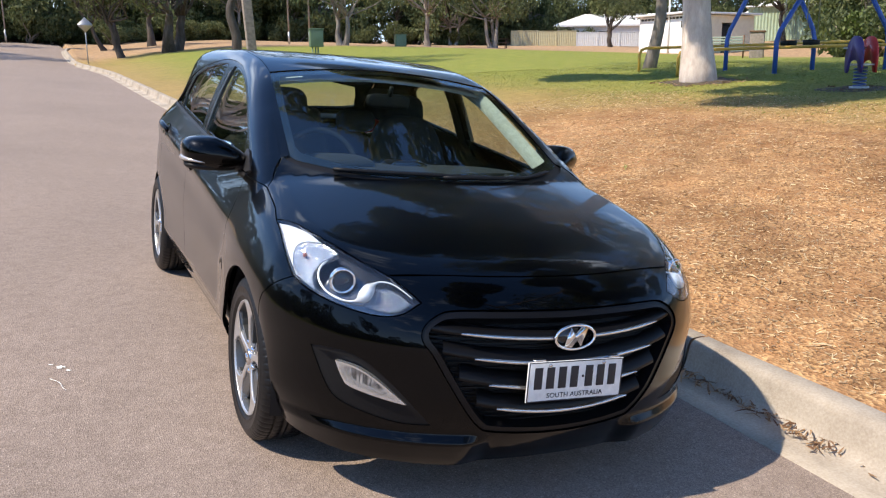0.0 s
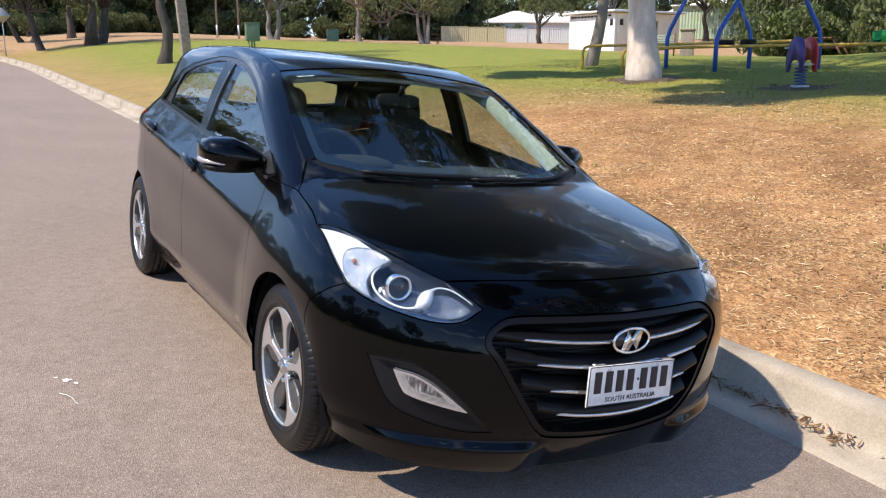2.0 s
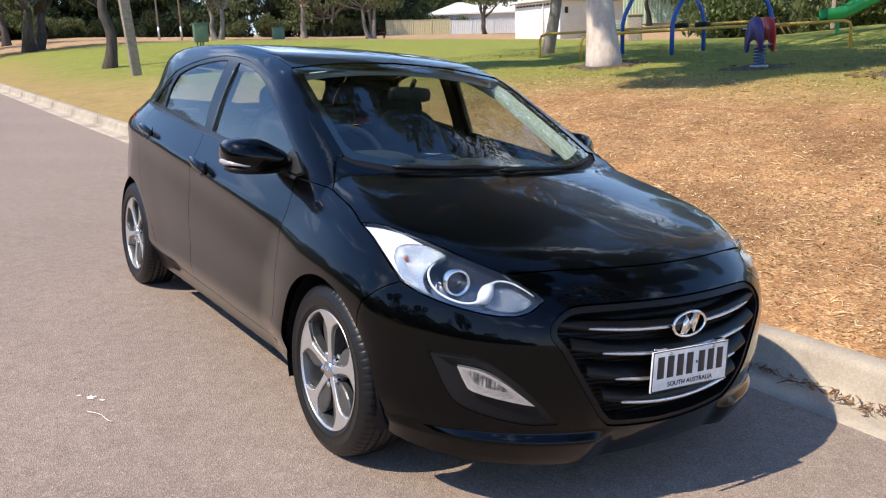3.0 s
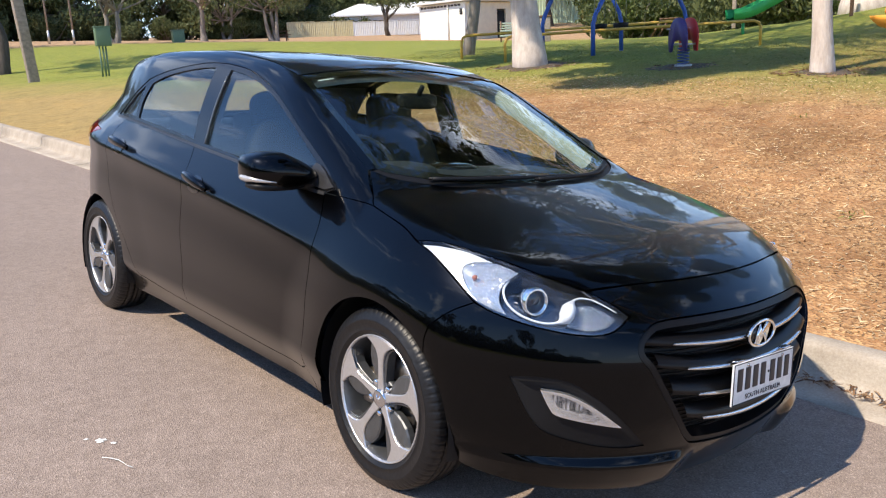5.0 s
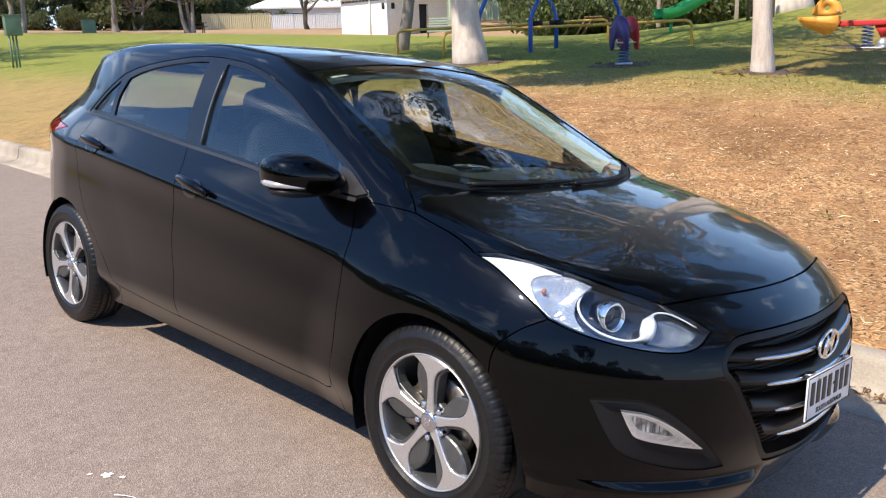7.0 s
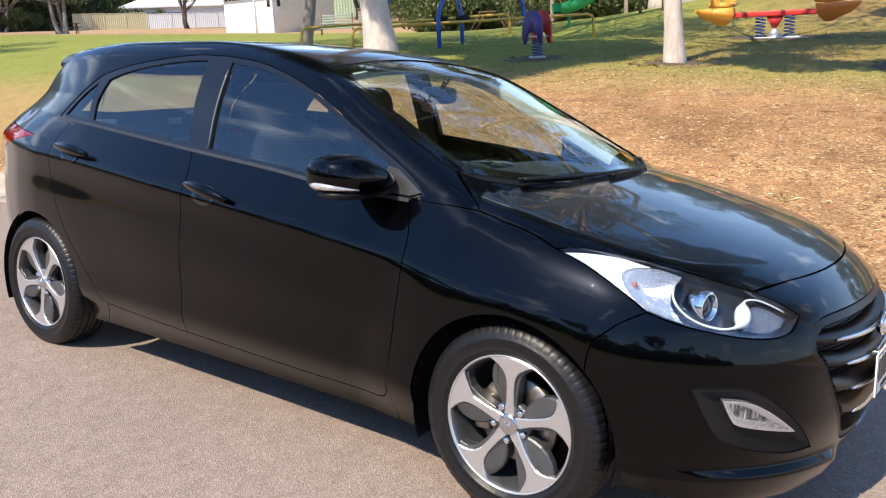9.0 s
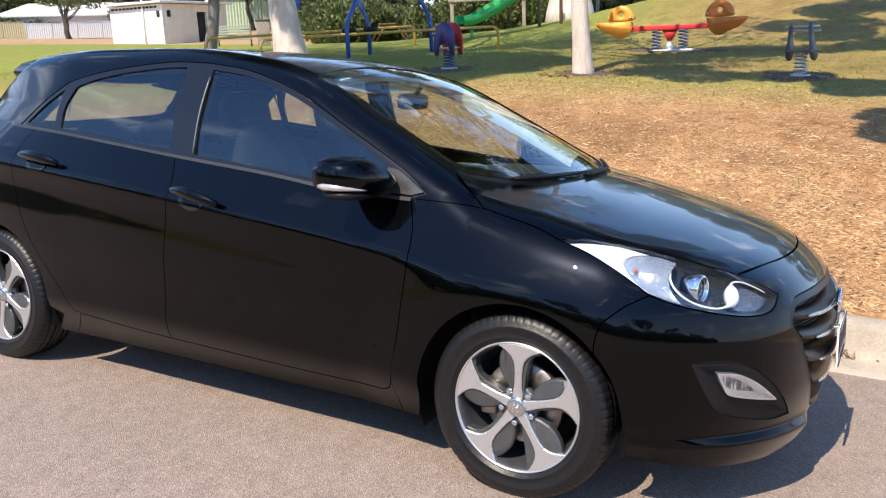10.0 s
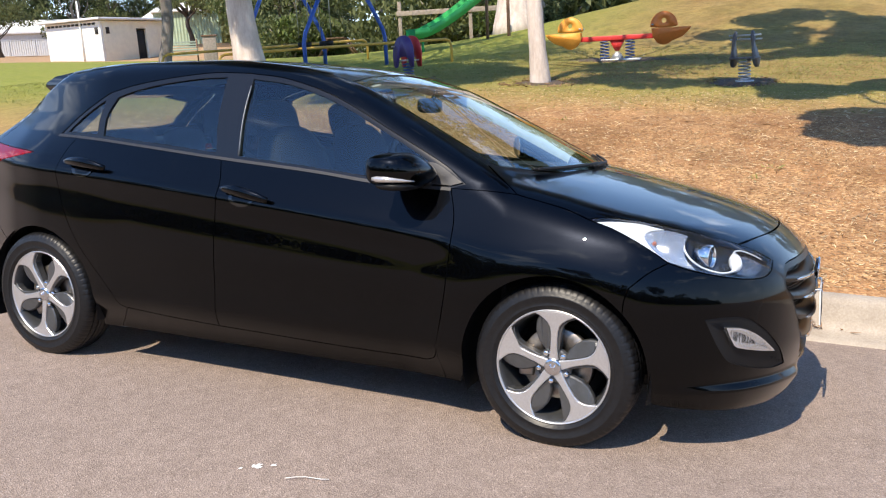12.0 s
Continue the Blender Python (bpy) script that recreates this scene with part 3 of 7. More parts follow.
def shrink(poly, d):
    """The outline moved inwards by d."""
    area = np.sum(poly[:, 0] * np.roll(poly[:, 1], -1) - np.roll(poly[:, 0], -1) * poly[:, 1])
    e = np.roll(poly, -1, 0) - poly
    e = e / (np.linalg.norm(e, axis=1, keepdims=True) + 1e-9)
    n = np.stack([-e[:, 1], e[:, 0]], -1) * np.sign(area)
    v = n + np.roll(n, 1, 0)
    v = v / np.maximum(np.sum(v * v, 1, keepdims=True) / 2, 0.6)
    return poly + v * d


def panel(name, segments, lay, material, parent, holes=(), step=0.03, gap=0.002, fold=0.014, lift=0.0, label="", bulge=None):
    """A sheet of the car's skin: an outline laid on the body, with turned-in edges."""
    rings = [shrink(outline_of(segments, step), gap)] + [shrink(outline_of(h, step), -gap) for h in holes]
    grid = []
    lo, hi = rings[0].min(0), rings[0].max(0)
    row = 0
    yv = lo[1]
    while yv < hi[1]:
        grid += [(xv, yv) for xv in np.arange(lo[0] + (row % 2) * step / 2, hi[0], step)]
        yv += step * 0.87
        row += 1
    grid = np.array(grid)
    ok = within(rings[0], grid)
    for h in rings[1:]:
        ok &= ~within(h, grid)
    border = np.concatenate(rings)
    grid = grid[ok]
    if len(grid):
        dist = np.min(np.linalg.norm(grid[:, None] - border[None], axis=2), axis=1)
        grid = grid[dist > step * 0.55]
    q = np.concatenate([border, grid]) if len(grid) else border
    edges, k = [], 0
    for r in rings:
        edges += [(k + i, k + (i + 1) % len(r)) for i in range(len(r))]
        k += len(r)
    co, _, tris, ov, _, _ = geometry.delaunay_2d_cdt([Vector(p) for p in q], edges, [], 2, 1e-7)
    co = np.array([tuple(c) for c in co])
    src = np.array([o[0] if o else -1 for o in ov])
    cent = np.array([co[list(t)].mean(0) for t in tris])
    keep = within(rings[0], cent)
    for h in rings[1:]:
        keep &= ~within(h, cent)
    tris = [t for t, g in zip(tris, keep) if g]
    p = lay(co)
    n = normal(p)
    if bulge is not None:
        p = p + n * bulge(co)[:, None]
    p = p + n * lift
    verts = list(p)
    faces, normals = [], []
    for t in tris:
        a, b, c = (p[i] for i in t)
        t = tuple(t)
        if np.dot(np.cross(b - a, c - a), n[t[0]]) < 0:
            t = t[::-1]
        faces.append(t)
        normals += [tuple(n[i]) for i in t]
    if fold:
        back = {int(s): i for i, s in enumerate(src) if s >= 0}
        k = 0
        for r in rings:
            ids = [back.get(k + i) for i in range(len(r))]
            k += len(r)
            low = len(verts)
            good = [i for i in ids if i is not None]
            verts += [p[i] for i in good] + [p[i] - n[i] * fold for i in good]
            m_ = len(good)
            for j in range(len(good)):
                fc = (low + j, low + (j + 1) % m_, low + m_ + (j + 1) % m_, low + m_ + j)
                va, vb, vc = (np.array(verts[i]) for i in fc[:3])
                nn = np.cross(vb - va, vc - va)
                nn = nn / (np.linalg.norm(nn) + 1e-12)
                faces.append(fc)
                normals += [tuple(nn)] * 4
    return mesh_part(name, verts, faces, material, parent, label, True, normals)


# ---- the car ----
CAR = thing("hatchback_car", "glossy black five-door hatchback parked beside the kerb", "car", LEAN.copy())

ARCH_F = (0.004, 0.30, 0.352)
ARCH_R = (2.648, 0.30, 0.352)
side_window = [[(0.392, 0.958), (0.50, 1.032), (0.74, 1.148), (1.035, 1.284), (1.30, 1.362), (1.52, 1.390)], [(1.52, 1.390), (1.72, 1.393), (1.96, 1.368), (2.15, 1.336), (2.29, 1.298)],
               [(2.29, 1.298), (2.44, 1.20), (2.562, 1.098)], [(2.562, 1.098), (2.28, 1.083), (1.57, 1.020)], [(1.57, 1.020), (1.09, 0.983), (0.81, 0.955), (0.60, 0.945), (0.449, 0.94)], [(0.449, 0.94), (0.392, 0.958)]]
headlight_top = [(24.9, 0.706), (27.5, 0.738), (31.0, 0.768), (37.0, 0.800), (46.9, 0.843), (55.6, 0.862), (61.0, 0.855)]
headlight_low = [(61.0, 0.855), (57.0, 0.832), (53.3, 0.797), (49.8, 0.752), (47.9, 0.722)]
headlight_front = [(47.9, 0.722), (44.0, 0.697), (38.0, 0.672), (32.0, 0.658), (28.0, 0.668), (24.9, 0.706)]


def to_side(pts, sgn=-1):
    """Places given in degrees round the nose, as y and z."""
    p = from_nose(sgn)(np.array(ang(*pts)))
    return [(float(a[1]), float(a[2])) for a in p]


def to_top(pts):
    p = from_nose(1)(np.array(ang(*pts)))
    return [(float(a[0]), float(a[1])) for a in p]


hl_low_side = to_side(headlight_low)
seam_bumper = [hl_low_side[-1], (-0.33, 0.687), (-0.272, 0.635)]
arch_front = arc(*ARCH_F, 137, 194, 8)
fender = [[(0.449, 0.94), (0.30, 0.937), (0.19, 0.927)], [(0.19, 0.927), (0.0, 0.887), hl_low_side[0]], hl_low_side, seam_bumper,
          [seam_bumper[-1], (-0.258, 0.59), arch_front[0]], arc(*ARCH_F, 137, 8, 12), [arc(*ARCH_F, 137, 8, 12)[-1], (0.362, 0.25), (0.385, 0.18)], [(0.385, 0.18), (0.452, 0.18)],
          [(0.452, 0.18), (0.472, 0.305), (0.448, 0.45), (0.428, 0.587), (0.414, 0.807), (0.449, 0.94)]]
front_door = [[(0.449, 0.94), (0.414, 0.807), (0.428, 0.587), (0.448, 0.45), (0.472, 0.305)], [(0.472, 0.305), (0.49, 0.272), (0.53, 0.256)], [(0.53, 0.256), (0.945, 0.254), (1.571, 0.266)],
              [(1.571, 0.266), (1.548, 0.72), (1.532, 0.86), (1.537, 0.93), (1.57, 1.02)], side_window[4]]
rear_door = [[(1.57, 1.02), (1.537, 0.93), (1.532, 0.86), (1.548, 0.72), (1.571, 0.266)], [(1.571, 0.266), (1.85, 0.278), (2.10, 0.297)], [(2.10, 0.297), (2.14, 0.31), (2.172, 0.36)],
             [(2.172, 0.36), (2.287, 0.486), (2.36, 0.58), (2.43, 0.70), (2.478, 0.83), (2.49, 0.93), (2.47, 1.03), (2.43, 1.094)], [(2.43, 1.094), (2.28, 1.083), (1.57, 1.020)]]
screen_edge = [(0.645, 0.352), (0.62, 0.62), (0.592, 0.90), (0.578, 1.02)]
roof_edge = [(0.578, 1.02), (0.572, 1.30), (0.572, 1.9), (0.552, 2.35), (0.512, 2.68)]


def rail_lines(sgn):
    """The edge of roof and windscreen, and a line a hand's width lower on the pillars."""
    pts = outline_of([screen_edge, roof_edge, [roof_edge[-1], roof_edge[-1]]], 0.045)
    top = from_above(1)(pts)
    low = onto(top + np.array([0.03, 0.0, -0.012]))
    low[:, 0] *= sgn
    top[:, 0] *= sgn
    return top, low


rail_low = rail_lines(1)[1]
low_side = [(float(a[1]), float(a[2])) for a in rail_low]
frame_panel = [[(0.449, 0.94), (0.30, 0.937), (0.19, 0.927)], [(0.19, 0.927), (0.235, 0.955), low_side[0]], low_side,
               [low_side[-1], (2.80, 1.30), (2.90, 1.22), (3.02, 1.13), (3.12, 1.045)], [(3.12, 1.045), (2.95, 1.032), (2.78, 1.021), (2.685, 1.012)], [(2.685, 1.012), (2.85, 0.980), (3.0, 0.950), (3.18, 0.905)], [(3.18, 0.905), (3.12, 0.72), (3.02, 0.625)],
               [(3.02, 0.625), (2.905, 0.545)], arc(*ARCH_R, 43.5, 176, 14), [arc(*ARCH_R, 43.5, 176, 14)[-1], (2.295, 0.25), (2.30, 0.18)], [(2.30, 0.18), (2.19, 0.18)],
               [(2.19, 0.18), (2.135, 0.25), (2.10, 0.297)], [(2.10, 0.297), (2.14, 0.31), (2.172, 0.36)], rear_door[3], [(2.43, 1.094), (2.562, 1.098)],
               side_window[2][::-1], side_window[1][::-1], side_window[0][::-1], [(0.392, 0.958), (0.449, 0.94)]]
sill = [[(0.452, 0.18), (0.472, 0.305)], [(0.472, 0.305), (0.49, 0.272), (0.53, 0.256)], [(0.53, 0.256), (0.945, 0.254), (1.571, 0.266)], [(1.571, 0.266), (1.85, 0.278), (2.10, 0.297)],
        [(2.10, 0.297), (2.135, 0.25), (2.19, 0.18)], [(2.19, 0.18), (1.3, 0.176), (0.452, 0.18)]]

# the nose, right half and left half of one bumper skin


def nose_angles(pts):
    p = from_side(1)(np.array(pts, float))
    return [(math.degrees(math.atan2(q[0], 0.35 - q[1])) * NOSE_SCALE, float(q[2])) for q in p]


seam_nose, arch_nose = nose_angles(seam_bumper), nose_angles([seam_bumper[-1], (-0.258, 0.59), arch_front[0]])
arch_nose2 = nose_angles(arch_front)
bumper = [ang((0, 0.775), (12, 0.776), (22, 0.777), (31.0, 0.768)), ang(*headlight_top[:3])[::-1], ang(*headlight_front)[::-1], [ang((47.9, 0.722))[0]] + seam_nose[1:],
          arch_nose, arch_nose2, [arch_nose2[-1], ang((48.6, 0.20))[0]], ang((48.6, 0.20), (38, 0.178), (24, 0.166), (10, 0.160), (0, 0.158)), ang((0, 0.158), (0, 0.775))]
grille_right = ang((0, 0.690), (12, 0.692), (19.5, 0.690), (22.3, 0.676), (24.2, 0.640), (24.3, 0.600), (22.6, 0.555), (20.2, 0.475), (16.6, 0.36), (14.6, 0.312), (12.6, 0.292), (5, 0.276), (0, 0.273))
fog_bezel = [ang((42.0, 0.526), (38, 0.532), (34, 0.522), (30, 0.474), (26, 0.402), (22.2, 0.317)), ang((22.2, 0.317), (26.5, 0.316), (31.5, 0.334), (36.8, 0.368), (39.2, 0.420), (42.0, 0.526))]
fog_lens = [ang((37.7, 0.490), (34, 0.480), (30.2, 0.442), (26.0, 0.378)), ang((26.0, 0.378), (31.0, 0.396), (35.2, 0.416), (36.4, 0.44), (37.7, 0.490))]

bonnet_side = to_top(headlight_top[2:])
bonnet_front = to_top([(0, 0.775), (8, 0.776), (16, 0.777), (24, 0.776), (31.0, 0.768)])
seam_top = [(float(a[0]), float(a[1])) for a in from_side(1)(np.array([(0.0, 0.887), (0.10, 0.908), (0.19, 0.927)]))]
back_seam = from_side(1)(np.array([(0.19, 0.927), (0.235, 0.955)]))
bonnet_corner = (float(rail_low[0][0]), float(rail_low[0][1]))
bonnet_half = [bonnet_front, bonnet_side, [bonnet_side[-1], *seam_top], [seam_top[-1], (float(back_seam[1][0]), 0.235), bonnet_corner], [bonnet_corner, (0.59, 0.25), (0.35, 0.122), (0.0, 0.066)]]


def full_outline(half_segments):
    segs = [s for s in half_segments if not all(abs(p[0]) < 1e-6 for p in s)]
    return segs + [[(-a, b) for a, b in s][::-1] for s in segs[::-1]]



def strip(name, lines, material, parent, label="", closed=False, normals=True):
    """A sheet between lines of equally many points that lie on the body."""
    lines = [np.array(l) for l in lines]
    m = len(lines[0])
    v = np.concatenate(lines)
    n = normal(v) if normals else None
    f, ln = [], []
    for i in range(len(lines) - 1):
        for j in range(m if closed else m - 1):
            q = (i * m + j, i * m + (j + 1) % m, (i + 1) * m + (j + 1) % m, (i + 1) * m + j)
            a, b, c = v[q[0]], v[q[1]], v[q[2]]
            if normals and np.dot(np.cross(b - a, c - a), n[q[0]]) < 0:
                q = q[::-1]
            f.append(q)
            if normals:
                ln += [tuple(n[k]) for k in q]
    return mesh_part(name, v, f, material, parent, label, True, ln if normals else None)


def nose_at(a, z, lift=0.0, sgn=1):
    """Places round the nose, lifted off the skin."""
    a, z = np.atleast_1d(np.asarray(a, float)), np.atleast_1d(np.asarray(z, float))
    a, z = np.broadcast_arrays(a, z)
    p = from_nose(sgn)(np.stack([a * NOSE_SCALE, z], -1))
    return p + normal(p) * np.asarray(lift)[..., None] if np.ndim(lift) else p + normal(p) * lift


def recess(segments, depth, width):
    """A bowl: deep in the middle, rising to the outline."""
    ring = outline_of(segments, 0.004)

    def f(co):
        d = np.min(np.linalg.norm(co[:, None] - ring[None], axis=2), axis=1)
        return -depth * sstep(0, width, d)
    return f


def mirror_x(segments):
    return [[(-a, b) for a, b in s] for s in segments]


# ---- skin ----
for sgn in (-1, 1):
    fine = 0.018 if sgn < 0 else 0.03
    panel("front_wing", fender, from_side(sgn), PAINT, CAR, step=fine)
    panel("front_door", front_door, from_side(sgn), PAINT, CAR, step=fine)
    panel("rear_door", rear_door, from_side(sgn), PAINT, CAR, step=fine)
    panel("side_frame", frame_panel, from_side(sgn), PAINT, CAR, gap=0.001, step=fine)
    panel("sill", sill, from_side(sgn), PAINT, CAR, step=fine)
    top, low = rail_lines(sgn)
    low2 = low + np.array([sgn * 0.004, 0, -0.006])
    strip("roof_rail", [top] + [onto(top + (low2 - top) * k / 6) for k in range(1, 7)], PAINT, CAR)
panel("front_bumper", full_outline(bumper[:-1]), from_nose(1), PAINT, CAR, holes=[full_outline([list(grille_right)]), fog_bezel, mirror_x(fog_bezel)], fold=0.03, step=0.017)
panel("bonnet", full_outline(bonnet_half), from_above(1), PAINT, CAR, step=0.022)
roof_half = [[(0.0, 1.06), (0.3, 1.045), (0.578, 1.02)], roof_edge, [(0.512, 2.68), (0.3, 2.76), (0.0, 2.79)]]
panel("roof", full_outline(roof_half), from_above(1), PAINT, CAR, gap=0.003)
screen_half = [[(0.0, 0.10), (0.35, 0.155), (0.60, 0.30), (0.645, 0.352)], screen_edge, [(0.578, 1.02), (0.3, 1.045), (0.0, 1.06)]]
panel("windscreen", full_outline(screen_half), from_above(1), SCREEN, CAR, lift=-0.004, fold=0)
cowl_half = [[(0.0, 0.03), (0.35, 0.08), (0.60, 0.165), (0.70, 0.20)], [(0.70, 0.20), (0.69, 0.30), (0.645, 0.36)], [(0.645, 0.36), (0.60, 0.31), (0.35, 0.165), (0.0, 0.11)]]
panel("cowl", full_outline(cowl_half), from_above(1), BLACK, CAR, lift=-0.008, gap=-0.004, fold=0)
# dark printed border of the windscreen
band_in = [[(0.0, 0.155), (0.35, 0.21), (0.57, 0.345), (0.605, 0.41)], [(0.605, 0.41), (0.585, 0.62), (0.558, 0.88), (0.54, 0.965)], [(0.54, 0.965), (0.3, 0.985), (0.0, 1.0)]]
panel("screen_border", full_outline(screen_half), from_above(1), GLOSS_BLACK, CAR, holes=[full_outline(band_in)], lift=-0.007, fold=0)
panel("sticker", [[(-0.515, 0.952), (-0.43, 0.958)], [(-0.43, 0.958), (-0.43, 0.968)], [(-0.43, 0.968), (-0.515, 0.962)], [(-0.515, 0.962), (-0.515, 0.952)]], from_above(1), WHITE_PAINT, CAR, lift=-0.009, fold=0, gap=0, step=0.02, label="small white sticker")

front_glass = [[(0.565, 1.040), (0.76, 1.137), (1.035, 1.262), (1.28, 1.336), (1.49, 1.364)], [(1.49, 1.364), (1.492, 1.20), (1.478, 1.03)], [(1.478, 1.03), (1.09, 0.998), (0.81, 0.972), (0.62, 0.962)], [(0.62, 0.962), (0.565, 1.040)]]
rear_glass = [[(1.635, 1.372), (1.78, 1.366), (1.98, 1.342), (2.13, 1.312), (2.235, 1.278)], [(2.235, 1.278), (2.275, 1.19), (2.272, 1.10)], [(2.272, 1.10), (1.93, 1.072), (1.605, 1.042)], [(1.605, 1.042), (1.63, 1.2), (1.635, 1.372)]]
quarter_glass = [[(2.315, 1.108), (2.318, 1.18), (2.305, 1.265)], [(2.305, 1.265), (2.42, 1.19), (2.512, 1.113)], [(2.512, 1.113), (2.315, 1.108)]]
belt_low = [[(0.449, 0.930), (0.60, 0.935), (0.81, 0.945), (1.09, 0.973), (1.57, 1.010), (2.28, 1.073), (2.57, 1.089)], [(2.57, 1.089), (2.565, 1.10)], [(2.565, 1.10), (2.28, 1.085), (1.57, 1.022), (1.09, 0.985), (0.81, 0.957), (0.60, 0.947), (0.449, 0.942)], [(0.449, 0.942), (0.449, 0.930)]]
EDGE = plain("grey_window_edge", (0.16, 0.165, 0.17), 0.3, 0.6)
BELT = plain("satin_grey_belt_trim", (0.030, 0.030, 0.032), 0.38, 0.2)
for sgn in (-1, 1):
    panel("window_frame", side_window, from_side(sgn), PILLAR, CAR, holes=[front_glass, rear_glass, quarter_glass], lift=-0.003, gap=0.001, step=0.025, label="satin black window frame and pillars")
    for nm, g in (("front_window", front_glass), ("rear_window", rear_glass), ("quarter_window", quarter_glass)):
        panel(nm, g, from_side(sgn), GLASS, CAR, lift=-0.009, fold=0, gap=-0.002, step=0.02 if sgn < 0 else 0.03)
    panel("belt_trim", belt_low, from_side(sgn), BELT, CAR, lift=0.0025, gap=0, fold=0.004)
    # bright edge of the door frame, and the corner cover that carries the mirror
    rim = outline_of([front_glass[1][::-1]], 0.03)
    p = from_side(sgn)(rim)
    bm = tube(bmesh.new(), list(map(tuple, p + normal(p) * 0.001)), 0.0035, 6)
    part("window_edge", bm, EDGE, CAR)
    panel("mirror_corner", [[(0.405, 0.962), (0.51, 1.025), (0.56, 1.037)], [(0.56, 1.037), (0.615, 0.958)], [(0.615, 0.958), (0.452, 0.948)], [(0.452, 0.948), (0.405, 0.962)]], from_side(sgn), BELT, CAR, lift=0.004, gap=0.001, fold=0.006)

# ---- lamps in the nose ----
REFLECTOR = plain("silver_reflector", (0.90, 0.91, 0.93), 0.28, 0.35, vary=0.03)
FACETS = faceted("faceted_reflector", (0.50, 0.53, 0.58), (0.95, 0.96, 0.98))
FOG_FACETS = faceted("ribbed_fog_reflector", (0.08, 0.09, 0.10), (0.80, 0.82, 0.85), 0.55, 0.12)
FOG_SHELL = plain("chrome_fog_shell", (0.72, 0.74, 0.77), 0.2, 0.85, vary=0.06)
DIM_FACETS = plain("dim_faceted_reflector", (0.36, 0.39, 0.45), 0.12, 0.9, vary=0.25, scale=160, relief=0.9)
BOWL = plain("dark_lamp_bowl", (0.13, 0.135, 0.15), 0.16, 0.85, vary=0.2)
GUIDE = plain("white_light_guide", (0.85, 0.87, 0.90), 0.18, 0.2)
AMBER = plain("amber_bulb", (0.38, 0.13, 0.08), 0.3)
headlight = [ang(*headlight_top), ang(*headlight_low), ang(*headlight_front)]
wedge = [ang((60.0, 0.852), (55.6, 0.857), (50.0, 0.851), (45.5, 0.832)), ang((45.5, 0.832), (48.8, 0.828), (50.6, 0.812), (50.2, 0.780), (48.9, 0.748), (47.6, 0.728)), ang((47.6, 0.728), (49.6, 0.755), (53.0, 0.797), (56.6, 0.831), (60.0, 0.852))]
facet = [ang((45.5, 0.832), (48.8, 0.828), (50.6, 0.812), (50.2, 0.780), (48.9, 0.748), (47.6, 0.728)), ang((47.6, 0.728), (45.2, 0.712), (43.0, 0.700)), ang((43.0, 0.700), (44.2, 0.74), (43.6, 0.78), (41.0, 0.812)), ang((41.0, 0.812), (43.4, 0.826), (45.5, 0.832))]
headlight, wedge, facet = slanted(headlight), slanted(wedge), slanted(facet)
for sgn in (-1, 1):
    lamp = panel("headlight", headlight, from_slant(sgn), BOWL, CAR, bulge=recess(headlight, 0.032, 0.05), step=0.016, fold=-0.030, lift=-0.032, gap=0.003, label="clear-lens headlight with silver reflectors")
    panel("reflector", wedge, from_slant(sgn), REFLECTOR, lamp, lift=-0.010, step=0.02, fold=0.03, gap=0.001)
    panel("side_reflector", facet, from_slant(sgn), FACETS, lamp, bulge=recess(facet, 0.035, 0.05), lift=-0.012, step=0.012, fold=0.02, gap=0.001)
    panel("lens", headlight, from_slant(sgn), LENS, lamp, lift=0.001, fold=0.012, step=0.02, gap=0.002)
    # projector: barrel, shroud ring and glass ball
    c = nose_at(38.8, 0.753, -0.03, sgn)[0]
    axis = Vector((sgn * 0.22, -0.97, 0.02)).normalized()
    turn = axis.to_track_quat("Z", "Y").to_matrix().to_4x4()
    bm = bmesh.new()
    prof = [(0.030, -0.05), (0.043, -0.045), (0.045, 0.0), (0.043, 0.012), (0.036, 0.014), (0.033, 0.0), (0.031, -0.03)]
    rings = [[bm.verts.new((r * math.cos(k * math.pi / 16), r * math.sin(k * math.pi / 16), h)) for k in range(32)] for r, h in prof]
    for a, b in zip(rings, rings[1:]):
        for k in range(32):
            bm.faces.new((a[k], a[(k + 1) % 32], b[(k + 1) % 32], b[k]))
    bmesh.ops.transform(bm, matrix=Matrix.Translation(c) @ turn, verts=bm.verts)
    part("projector", bm, CHROME, lamp)
    bm = bmesh.new()
    bmesh.ops.create_uvsphere(bm, u_segments=24, v_segments=12, radius=0.034)
    bmesh.ops.transform(bm, matrix=Matrix.Translation(Vector(c) - axis * 0.012) @ turn @ Matrix.Diagonal((1, 1, 0.5, 1)), verts=bm.verts)
    part("projector_lens", bm, GLOSS_BLACK, lamp)
    # the light guide curls under the projector and runs along the high beam to the tip
    ga = [42.6, 43.6, 43.0, 41.0, 38.0, 35.6, 34.3, 33.6, 32.4, 30.2, 28.0, 26.4]
    gz = [0.800, 0.770, 0.735, 0.706, 0.690, 0.694, 0.712, 0.735, 0.757, 0.757, 0.740, 0.722]
    p = nose_at(ga, gz, -0.018, sgn)
    mid = curve_points([tuple(q) for q in p], 44)
    wide = [0.0036 + 0.0195 * math.exp(-((k - 25.0) / 4.2) ** 4) - 0.0020 * max(0, (k - 28) / 15) for k in range(44)]
    part("light_guide", tube(bmesh.new(), mid, wide, 8), GUIDE, lamp)
    hb = [ang((32.8, 0.742), (30.2, 0.745), (28.0, 0.728), (26.4, 0.708)), ang((26.4, 0.708), (28.5, 0.682), (31.5, 0.674), (34.4, 0.684)), ang((34.4, 0.684), (33.6, 0.715), (32.8, 0.742))]
